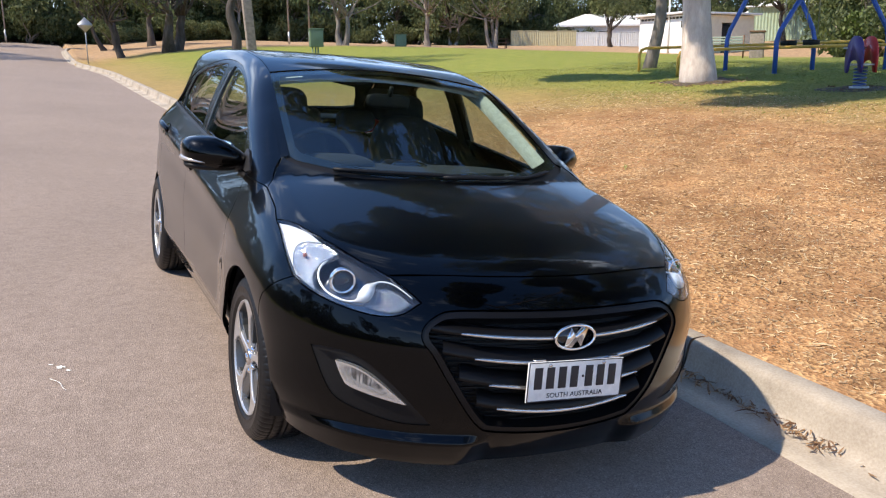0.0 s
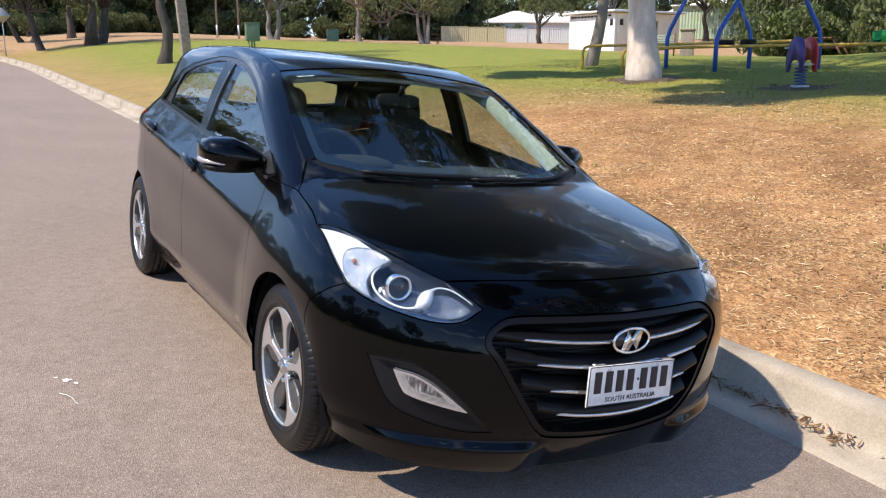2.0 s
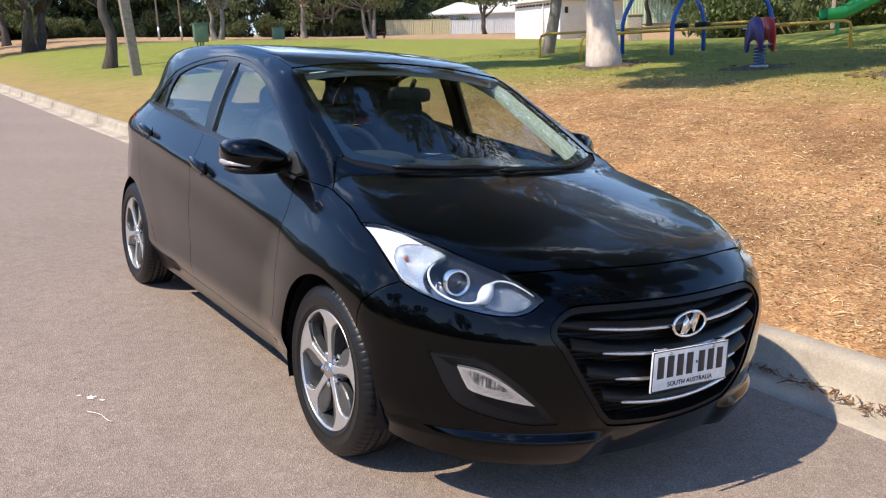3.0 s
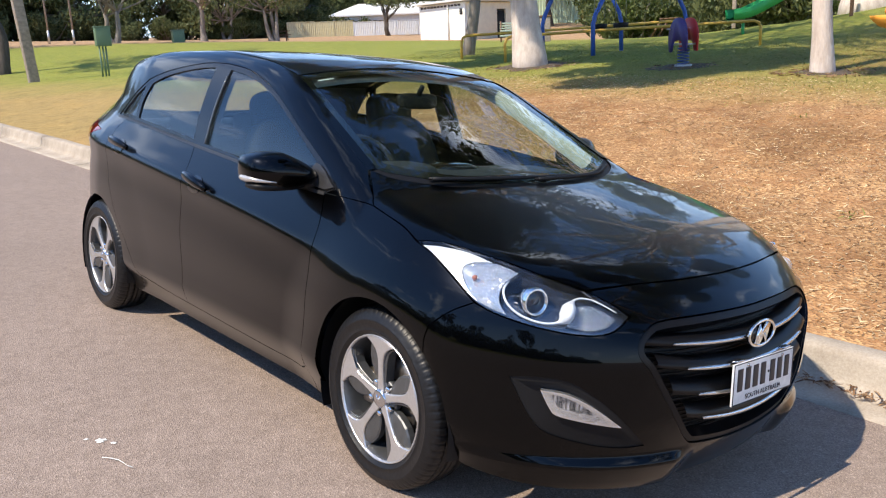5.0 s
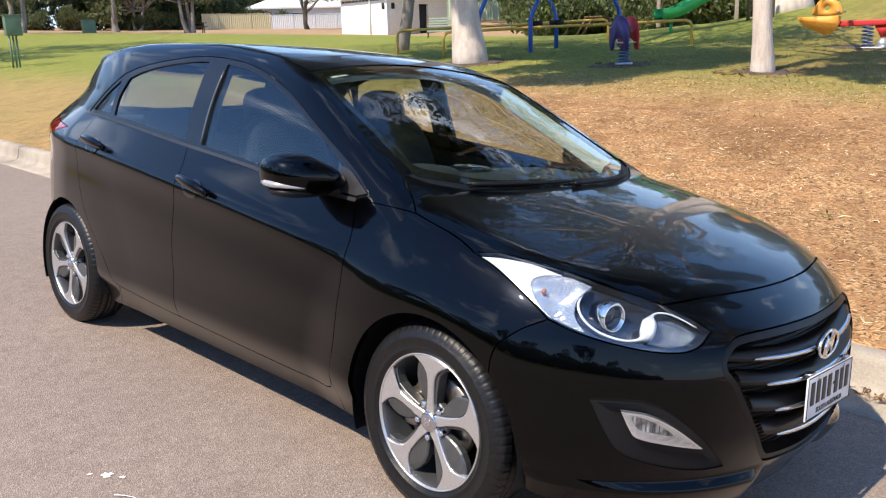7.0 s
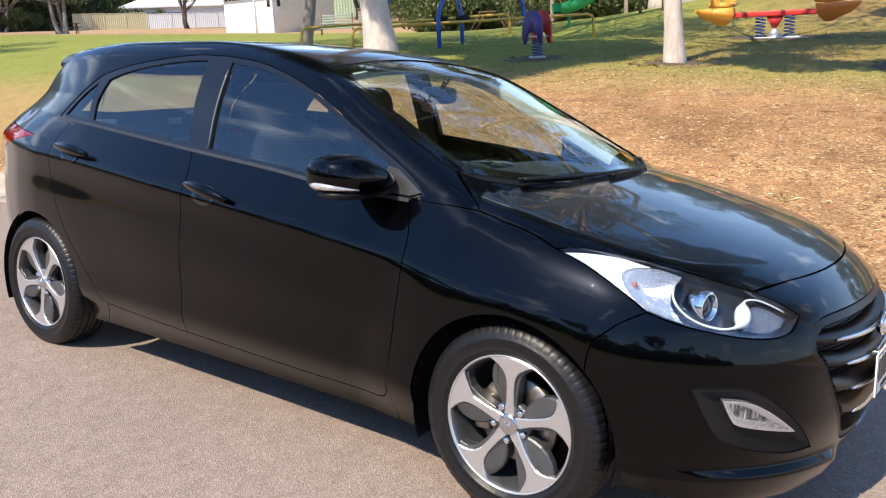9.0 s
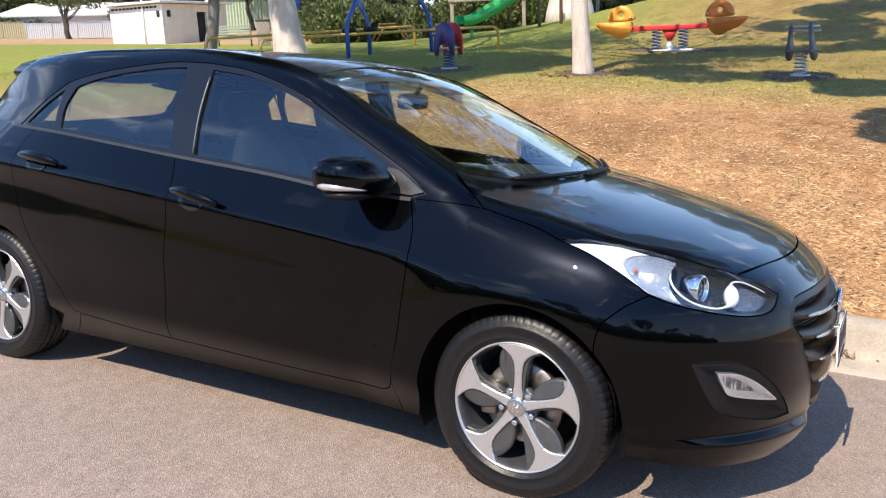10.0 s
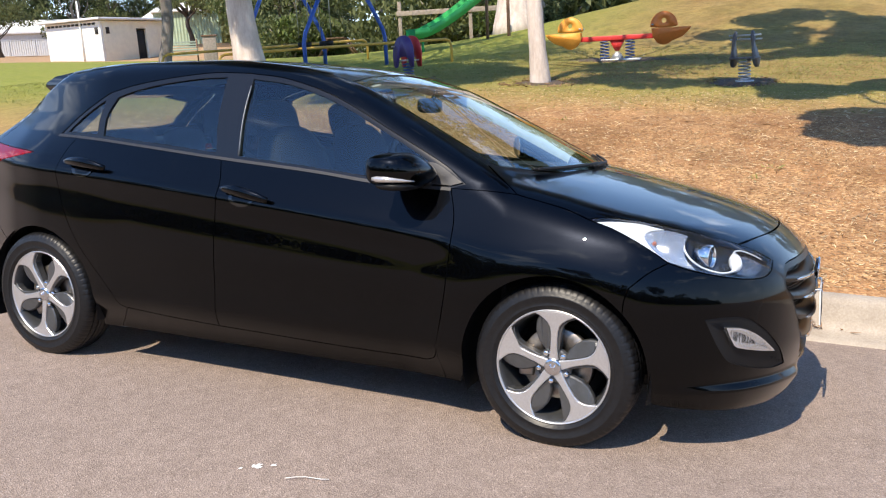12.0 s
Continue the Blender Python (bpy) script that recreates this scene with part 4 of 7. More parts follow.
    panel("high_beam", slanted(hb), from_slant(sgn), DIM_FACETS, lamp, bulge=recess(slanted(hb), 0.022, 0.045), lift=-0.026, step=0.012, fold=0.01)
    bm = bmesh.new()
    bmesh.ops.create_uvsphere(bm, u_segments=12, v_segments=8, radius=0.008)
    bmesh.ops.transform(bm, matrix=Matrix.Translation(nose_at(48.6, 0.80, -0.03, sgn)[0]), verts=bm.verts)
    part("indicator_bulb", bm, AMBER, lamp)
    # fog lamp in its black bezel
    fb = panel("fog_bezel", fog_bezel, from_nose(sgn), BLACK, CAR, holes=[fog_lens], bulge=recess(fog_bezel, 0.030, 0.040), step=0.012, gap=-0.002, lift=-0.004, fold=0)
    panel("fog_lamp", fog_lens, from_nose(sgn), FOG_SHELL, fb, bulge=recess(fog_lens, 0.035, 0.026), lift=-0.009, step=0.008, fold=0.02, gap=-0.001, label="clear fog lamp with chrome surround")
    inner = [shrink(outline_of(fog_lens, 0.012), 0.016)]
    inner = [list(map(tuple, inner[0])) + [tuple(inner[0][0])]]
    panel("fog_reflector", inner, from_nose(sgn), FOG_FACETS, fb, lift=-0.034, step=0.010, fold=0, gap=0)
    panel("fog_glass", fog_lens, from_nose(sgn), LENS, fb, lift=-0.008, step=0.014, fold=0)

# ---- grille ----
whole_grille = full_outline([list(grille_right)])
ring = outline_of(whole_grille, 0.02)
frame_in = [list(map(tuple, shrink(ring, 0.020)))]
frame_in[0].append(frame_in[0][0])
GR = panel("grille", whole_grille, from_nose(1), GRILLE_BLACK, CAR, holes=[frame_in], lift=-0.006, gap=0.001, fold=0.05, step=0.016, label="gloss black grille with four chrome-edged bars")
panel("mesh_backing", whole_grille, from_nose(1), BLACK, GR, lift=-0.062, gap=0, fold=0)
for z_mid, z_end, a_end, a_full in ((0.607, 0.627, 18.6, 23.0), (0.524, 0.548, 16.4, 21.2), (0.438, 0.460, 13.8, 18.4), (0.350, 0.376, 12.2, 15.4)):
    aa = np.linspace(-a_full, a_full, 49)
    zz = z_mid + (z_end - z_mid) * (aa / a_end) ** 2
    rows = [nose_at(aa, zz - 0.006, -0.020), nose_at(aa, zz, -0.008), nose_at(aa, zz + 0.012, -0.012), nose_at(aa, zz + 0.040, -0.034), nose_at(aa, zz + 0.044, -0.055)]
    strip("grille_bar", rows, GRILLE_BLACK, GR, normals=False)
    aa = np.linspace(-a_end, a_end, 49)
    zz = z_mid + (z_end - z_mid) * (aa / a_end) ** 2
    up = 0.010 * np.sqrt(np.clip(1 - (aa / a_end) ** 8, 0.05, 1))
    rows = [nose_at(aa, zz - 0.003, -0.010), nose_at(aa, zz - 0.001, -0.003), nose_at(aa, zz + up * 0.7, -0.003), nose_at(aa, zz + up, -0.010)]
    strip("chrome_strip", rows, SATIN_CHROME, GR, normals=False)
# fine honeycomb slats behind the bars
bm = bmesh.new()
for z in np.arange(0.30, 0.69, 0.017):
    a_max = np.interp(z, [0.30, 0.36, 0.55, 0.62, 0.69], [12, 16, 22, 23.5, 20])
    tube(bm, [tuple(q) for q in nose_at(np.linspace(-a_max, a_max, 25), z, -0.052)], 0.0032, 4)
part("grille_mesh", bm, GRILLE_BLACK, GR)

# emblem: an oval chrome ring with a slanted chrome bar, on a dark disc
badge_y = float(nose_at(0, 0.612)[0][1]) - 0.006
bm = bmesh.new()
oval = [(0.076 * math.cos(k * math.pi / 24), badge_y, 0.612 + 0.041 * math.sin(k * math.pi / 24)) for k in range(48)]
for k in range(48):
    tube(bm, [oval[k], oval[(k + 1) % 48]], 0.0055, 6, False)
emblem = part("emblem", bm, CHROME, GR, "oval chrome emblem")
bm = bmesh.new()
plate(bm, [(0.074 * math.cos(k * math.pi / 16), 0.039 * math.sin(k * math.pi / 16)) for k in range(32)], 0.008, Matrix.Translation((0, badge_y + 0.008, 0.612)))
part("emblem_disc", bm, GLOSS_BLACK, emblem)
bm = plate(bmesh.new(), [(-0.041, -0.029), (-0.014, -0.034), (0.005, -0.010), (0.022, -0.033), (0.043, 0.029), (0.017, 0.034), (-0.005, 0.010), (-0.022, 0.033)], 0.008, Matrix.Translation((0, badge_y - 0.001, 0.612)))
part("emblem_bar", bm, CHROME, emblem)

# number plate, its characters as plain bars
plate_m = Matrix.Translation((0.006, -0.880, 0.472)) @ Matrix.Rotation(radians(1.3), 4, "Y") @ Matrix.Rotation(radians(-3.0), 4, "X")
bm = box(bmesh.new(), (0.372, 0.006, 0.134), bevel=0.002)
NP = part("number_plate", bm, WHITE_PAINT, CAR, "white number plate with dark characters and a dark rim")
NP.matrix_local = plate_m
bm = bmesh.new()
for sx, sz, dx, dz in ((0.366, 0.003, 0, 0.0645), (0.366, 0.003, 0, -0.0645), (0.003, 0.126, 0.1825, 0), (0.003, 0.126, -0.1825, 0)):
    box(bm, (sx, 0.002, sz), (dx, -0.0036, dz))
part("plate_rim", bm, DARK_INK, NP)
x = -0.146
for k in range(7):
    if k == 4:
        part("separator", box(bmesh.new(), (0.008, 0.0022, 0.008), (x - 0.012, -0.0038, 0.012), 0.001), DARK_INK, NP)
        x += 0.012
    part("character_bar", box(bmesh.new(), (0.030, 0.0022, 0.072), (x, -0.0038, 0.012), 0.001), DARK_INK, NP)
    x += 0.046
words = bpy.data.curves.new("state_name", "FONT")
words.body, words.size, words.align_x, words.extrude = "SOUTH AUSTRALIA", 0.0225, "CENTER", 0.0006
tmp = new("state_name", words)
me = bpy.data.meshes.new_from_object(tmp)
bpy.data.objects.remove(tmp)
me.materials.append(DARK_INK)
ob = new("state_name", me)
ob.parent = NP
ob.matrix_local = pose(0, -0.0042, -0.054, 90) @ Matrix.Diagonal((1.12, 1, 1, 1))
for px, pz in ((-0.105, 0.055), (0.105, 0.055)):
    bm = bmesh.new()
    r = bmesh.ops.create_cone(bm, cap_ends=True, segments=12, radius1=0.006, radius2=0.005, depth=0.005)
    bmesh.ops.transform(bm, matrix=Matrix.Translation((px, -0.005, pz)) @ Matrix.Rotation(radians(90), 4, "X"), verts=r["verts"])
    part("plate_screw", bm, SATIN_CHROME, NP)
for px in (-0.14, 0.15):
    part("plate_bracket", box(bmesh.new(), (0.040, 0.022, 0.008), (px, 0.011, 0.070), 0.002), SATIN_CHROME, NP)

# ---- tail ----
tail_lamp = [[(3.12, 1.045), (2.95, 1.032), (2.78, 1.021), (2.685, 1.012)], [(2.685, 1.012), (2.85, 0.980), (3.0, 0.950), (3.18, 0.905)], [(3.18, 0.905), (3.22, 0.95), (3.12, 1.045)]]
RED = plain("red_lamp_inside", (0.45, 0.01, 0.015), 0.25, 0.2)
for sgn in (-1, 1):
    tl = panel("tail_lamp", tail_lamp, from_side(sgn), RED, CAR, lift=-0.006, step=0.025, label="red tail lamp wrapping round the rear corner")
    panel("lens", tail_lamp, from_side(sgn), RED_LENS, tl, lift=0.001, fold=0.006, step=0.025)


def tail_angles(pts):
    p = from_side(1)(np.array(pts, float))
    return [(math.degrees(math.atan2(q[0], q[1] - 2.4)) * NOSE_SCALE, float(q[2])) for q in p]


corner = tail_angles([(2.905, 0.545), (3.02, 0.625), (3.12, 0.72), (3.18, 0.905)])
hatch_edge = tail_angles([(3.18, 0.905), (3.22, 0.95), (3.12, 1.045)]) + tail_angles([(3.02, 1.13), (2.90, 1.22), (2.80, 1.30)])
roof_back = from_above(1)(np.array([(0.0, 2.79), (0.15, 2.783), (0.3, 2.76), (0.42, 2.725), (0.512, 2.68)]))
roof_back = [(math.degrees(math.atan2(q[0], q[1] - 2.4)) * NOSE_SCALE, float(q[2])) for q in roof_back]
rear_bumper = [[(0, 0.62), (20 * NOSE_SCALE, 0.62), (40 * NOSE_SCALE, 0.66), corner[-1]], corner[::-1], [corner[0], (61 * NOSE_SCALE, 0.36), (58 * NOSE_SCALE, 0.24)], [(58 * NOSE_SCALE, 0.24), (30 * NOSE_SCALE, 0.22), (0, 0.22)]]
panel("rear_bumper", full_outline(rear_bumper), from_tail(1), PAINT, CAR)
hatch = [roof_back, [roof_back[-1], hatch_edge[-1]], hatch_edge[::-1], [corner[-1], (40 * NOSE_SCALE, 0.66), (20 * NOSE_SCALE, 0.62), (0, 0.62)]]
rear_screen = [[(0, 1.315), (26 * NOSE_SCALE, 1.305), (45 * NOSE_SCALE, 1.27)], [(45 * NOSE_SCALE, 1.27), (41 * NOSE_SCALE, 1.17), (35 * NOSE_SCALE, 1.11), (0, 1.075)]]
panel("tailgate", full_outline(hatch), from_tail(1), PAINT, CAR, holes=[full_outline(rear_screen)])
panel("rear_screen", full_outline(rear_screen), from_tail(1), GLASS, CAR, lift=-0.006, gap=-0.003, fold=0)
# roof spoiler over the rear screen
xs_ = np.linspace(-0.56, 0.56, 25)
back = from_above(1)(np.stack([xs_, 2.79 - 0.42 * xs_**2], -1))
bm = bmesh.new()
rows = []
for dy, dz in ((-0.03, 0.000), (0.05, -0.006), (0.17, -0.026), (0.235, -0.056), (0.245, -0.074), (0.215, -0.096), (0.12, -0.104), (-0.03, -0.085)):
    rows.append([bm.verts.new((q[0], q[1] + dy * (1.15 - 0.15 * abs(q[0] / 0.56) ** 4), q[2] + dz)) for q in back])
for a, b in zip(rows, rows[1:]):
    for k in range(24):
        bm.faces.new((a[k], a[k + 1], b[k + 1], b[k]))
for k in (0, 24):
    bm.faces.new([r[k] for r in rows])
bmesh.ops.recalc_face_normals(bm, faces=bm.faces)
part("roof_spoiler", bm, PAINT, CAR)

# ---- wheels ----
def revolve(bm, prof, n, dent=None):
    """A ring from radius and outward offset pairs, round the x axis."""
    rows = []
    for i, (r, u) in enumerate(prof):
        rows.append([bm.verts.new((u, (r - (dent(i, k) if dent else 0)) * math.cos(2 * math.pi * k / n), (r - (dent(i, k) if dent else 0)) * math.sin(2 * math.pi * k / n))) for k in range(n)])
    for a, b in zip(rows, rows[1:]):
        for k in range(n):
            bm.faces.new((a[k], a[(k + 1) % n], b[(k + 1) % n], b[k]))
    return bm


def cast(bm, angle, outline, depth, edge=0.003):
    """One arm of a cast wheel: an outline of radius, offset and height, with a softened edge and sides."""
    a = radians(angle)
    rad, tan = Vector((0, math.cos(a), math.sin(a))), Vector((0, -math.sin(a), math.cos(a)))
    flat = shrink(np.array([(r, t) for r, t, _ in outline]), edge)
    top = [bm.verts.new(rad * r + tan * t + Vector((o[2], 0, 0))) for (r, t), o in zip(flat, outline)]
    rim = [bm.verts.new(rad * r + tan * t + Vector((u - edge, 0, 0))) for r, t, u in outline]
    foot = [bm.verts.new(rad * r + tan * t + Vector((u - depth, 0, 0))) for r, t, u in outline]
    bm.faces.new(top)
    for p, q in ((top, rim), (rim, foot)):
        for k in range(len(p)):
            j = (k + 1) % len(p)
            bm.faces.new((p[k], q[k], q[j], p[j]))
    bmesh.ops.triangulate(bm, faces=[f for f in bm.faces if len(f.verts) > 4])
    bmesh.ops.recalc_face_normals(bm, faces=bm.faces)


def build_wheel(start):
    n = 160
    w = part("wheel", revolve(bmesh.new(), [(0.150, -0.09), (0.185, -0.085), (0.198, -0.04), (0.200, 0.05), (0.206, 0.080), (0.2135, 0.0915), (0.2165, 0.0930)], 72), ALLOY_GREY, CAR, "five-spoke machined alloy wheel with grey pockets")
    bm = revolve(bmesh.new(), [(0.2085, 0.080), (0.2120, 0.0918), (0.2145, 0.0940), (0.2178, 0.0945), (0.2188, 0.0900)], 96)
    part("rim_lip", bm, ALLOY, w)
    side = [(0.214, 0.086), (0.222, 0.094), (0.232, 0.099), (0.2345, 0.1025), (0.2375, 0.0995), (0.250, 0.1035), (0.266, 0.1040), (0.2695, 0.1062), (0.273, 0.1035), (0.286, 0.099), (0.297, 0.0925), (0.3035, 0.086), (0.309, 0.0755), (0.3135, 0.060), (0.3150, 0.050), (0.308, 0.047), (0.308, 0.041), (0.3158, 0.038), (0.3160, 0.016), (0.309, 0.013), (0.309, 0.006), (0.316, 0.003)]
    prof = side + [(r, -u) for r, u in side[::-1]]
    m = len(prof)

    def dent(i, k):
        j = min(i, m - 1 - i)
        return 0.0035 if 10 <= j <= 14 and k % 6 == 0 else (0.003 if 17 <= j <= 18 and k % 6 == 3 else 0.0)
    bm = revolve(bmesh.new(), prof, 420, dent)
    for v in bm.verts:
        v.co.z = max(v.co.z, -0.3045)
    part("tyre", bm, RUBBER, w, "black rubber tyre with worn tread")
    half = [(0.006, 0.018), (0.045, 0.0165), (0.070, 0.0135), (0.105, 0.0128), (0.135, 0.0142), (0.155, 0.019), (0.170, 0.029), (0.182, 0.044), (0.191, 0.060), (0.1985, 0.0745)]
    out = [(math.sqrt(0.2135**2 - t * t), t) for t in (0.0745, 0.05, 0.025, 0.0, -0.025, -0.05, -0.0745)]
    arm = [(r, t, 0.080 + 0.057 * r) for r, t in half + out + [(r, -t) for r, t in half[::-1]]]
    inner = [(0.050, 0.0150), (0.075, 0.0120), (0.105, 0.0112), (0.135, 0.0125), (0.155, 0.017), (0.170, 0.026), (0.184, 0.042)]
    outer = [(0.194, 0.060), (0.183, 0.067), (0.160, 0.0735), (0.130, 0.0745), (0.102, 0.066), (0.076, 0.050), (0.056, 0.032)]
    blade = [(r, t, 0.0740 + 0.057 * r) for r, t in inner] + [(r, t, 0.0690 + 0.04 * r) for r, t in outer]
    well = [(0.060, -0.0205), (0.060, -0.0145), (0.105, -0.0128), (0.150, -0.0165), (0.172, -0.030), (0.190, -0.060), (0.196, -0.072), (0.190, -0.078), (0.178, -0.052), (0.160, -0.034), (0.130, -0.026), (0.095, -0.0225)]
    for k in range(5):
        bm = bmesh.new()
        cast(bm, start + 72 * k, arm, 0.022)
        part("spoke", bm, ALLOY, w, smooth=False)
        bm = bmesh.new()
        cast(bm, start + 72 * k, blade, 0.026, 0.005)
        part("spoke_blade", bm, ALLOY_GREY, w, smooth=False)
        bm = bmesh.new()
        cast(bm, start + 72 * k, [(r, t, 0.074 + 0.03 * r) for r, t in well[::-1]], 0.035, 0.002)
        part("spoke_flank", bm, ALLOY_GREY, w, smooth=False)
        a = radians(start + 72 * k + 31)
        bm = revolve(bmesh.new(), [(0.0105, 0.060), (0.0105, 0.079), (0.0085, 0.0835), (0.004, 0.0850), (0.0005, 0.0853)], 12)
        bmesh.ops.transform(bm, matrix=Matrix.Translation((0, 0.0565 * math.cos(a), 0.0565 * math.sin(a))), verts=bm.verts)
        part("wheel_nut", bm, CHROME, w)
    bm = revolve(bmesh.new(), [(0.0005, 0.0905), (0.022, 0.0900), (0.029, 0.0885), (0.0325, 0.0850), (0.0335, 0.070)], 40)
    part("centre_cap", bm, SATIN_CHROME, w)
    bm = bmesh.new()
    for t in (-0.008, 0.008):
        tube(bm, [(0.0905, t - 0.002, -0.012), (0.0908, t + 0.002, 0.012)], 0.0022, 6)
    tube(bm, [(0.0905, -0.010, -0.002), (0.0905, 0.010, 0.002)], 0.0022, 6)
    part("cap_emblem", bm, CHROME, w)
    bm = revolve(bmesh.new(), [(0.066, 0.040), (0.068, 0.062), (0.058, 0.066), (0.030, 0.066)], 40)
    part("hub", bm, ALLOY_GREY, w)
    bm = revolve(bmesh.new(), [(0.060, 0.012), (0.062, 0.03), (0.135, 0.030), (0.138, 0.026), (0.138, 0.008), (0.06, 0.006)], 60)
    part("brake_disc", bm, BRAKE, w)
    bm = revolve(bmesh.new(), [(0.140, -0.03), (0.17, -0.06), (0.19, -0.085), (0.03, -0.09)], 40)
    part("backing_plate", bm, BLACK, w)
    bm = box(bmesh.new(), (0.06, 0.06, 0.12), (0.02, -0.115, 0.0), 0.012)
    part("brake_caliper", bm, BRAKE, w)
    return w


wheel = build_wheel(17)
turn_out = Matrix.Rotation(radians(180), 4, "Z")
wheel.matrix_local = Matrix.Translation((-0.782, 0.0, 0.305)) @ turn_out
for x_, y_, spin in ((-0.782, 2.65, 31), (0.782, 0.0, 50), (0.782, 2.65, 8)):
    c = copy_thing(wheel, Matrix())
    c.parent = CAR
    c.matrix_local = Matrix.Translation((x_, y_, 0.305)) @ (turn_out if x_ < 0 else Matrix())
    for o in c.children:
        if o.name.startswith(("spoke", "wheel_nut", "brake", "cap_")):
            o.matrix_local = Matrix.Rotation(radians(spin), 4, "X")
# wheel housings and the dark underside
for sx in (-1, 1):
    for wy in (0.004, 2.648):
        bm = bmesh.new()
        rows = []
        for u, r in ((0.868, 0.362), (0.80, 0.375), (0.56, 0.375), (0.55, 0.02)):
            rows.append([bm.verts.new((sx * u, wy + r * math.cos(radians(a)), 0.30 + r * math.sin(radians(a)))) for a in range(-22, 203, 9)])
        for a, b in zip(rows, rows[1:]):
            for k in range(len(a) - 1):
                bm.faces.new((a[k], a[k + 1], b[k + 1], b[k]))
        part("wheel_housing", bm, BLACK, CAR)
bm = box(bmesh.new(), (1.08, 3.7, 0.10), (0, 1.30, 0.225), 0.02)
box(bm, (1.52, 1.75, 0.08), (0, 1.33, 0.215), 0.02)
part("underbody", bm, BLACK, CAR)

# ---- mirrors, handles, wipers ----
def blob(bm, centre, half, e1=0.75, e2=0.75, nu=28, nv=16, shape=None):
    """A rounded body: a superellipsoid, reshaped point by point where shape is given."""
    def c(a, e):
        return math.copysign(abs(math.cos(a)) ** e, math.cos(a))

    def s(a, e):
        return math.copysign(abs(math.sin(a)) ** e, math.sin(a))
    rows = []
    for j in range(nv + 1):
        v = -math.pi / 2 + math.pi * j / nv
        row = []
        for i in range(nu):
            u = 2 * math.pi * i / nu
            q = Vector((c(v, e1) * c(u, e2), c(v, e1) * s(u, e2), s(v, e1)))
            if shape:
                q = Vector(shape(q))
            row.append(bm.verts.new(Vector(centre) + Vector((q.x * half[0], q.y * half[1], q.z * half[2]))))
        rows.append(row)
    for a, b in zip(rows, rows[1:]):
        for i in range(nu):
            bm.faces.new((a[i], a[(i + 1) % nu], b[(i + 1) % nu], b[i]))
    bmesh.ops.remove_doubles(bm, verts=bm.verts, dist=1e-5)
    bmesh.ops.recalc_face_normals(bm, faces=bm.faces)
    return bm


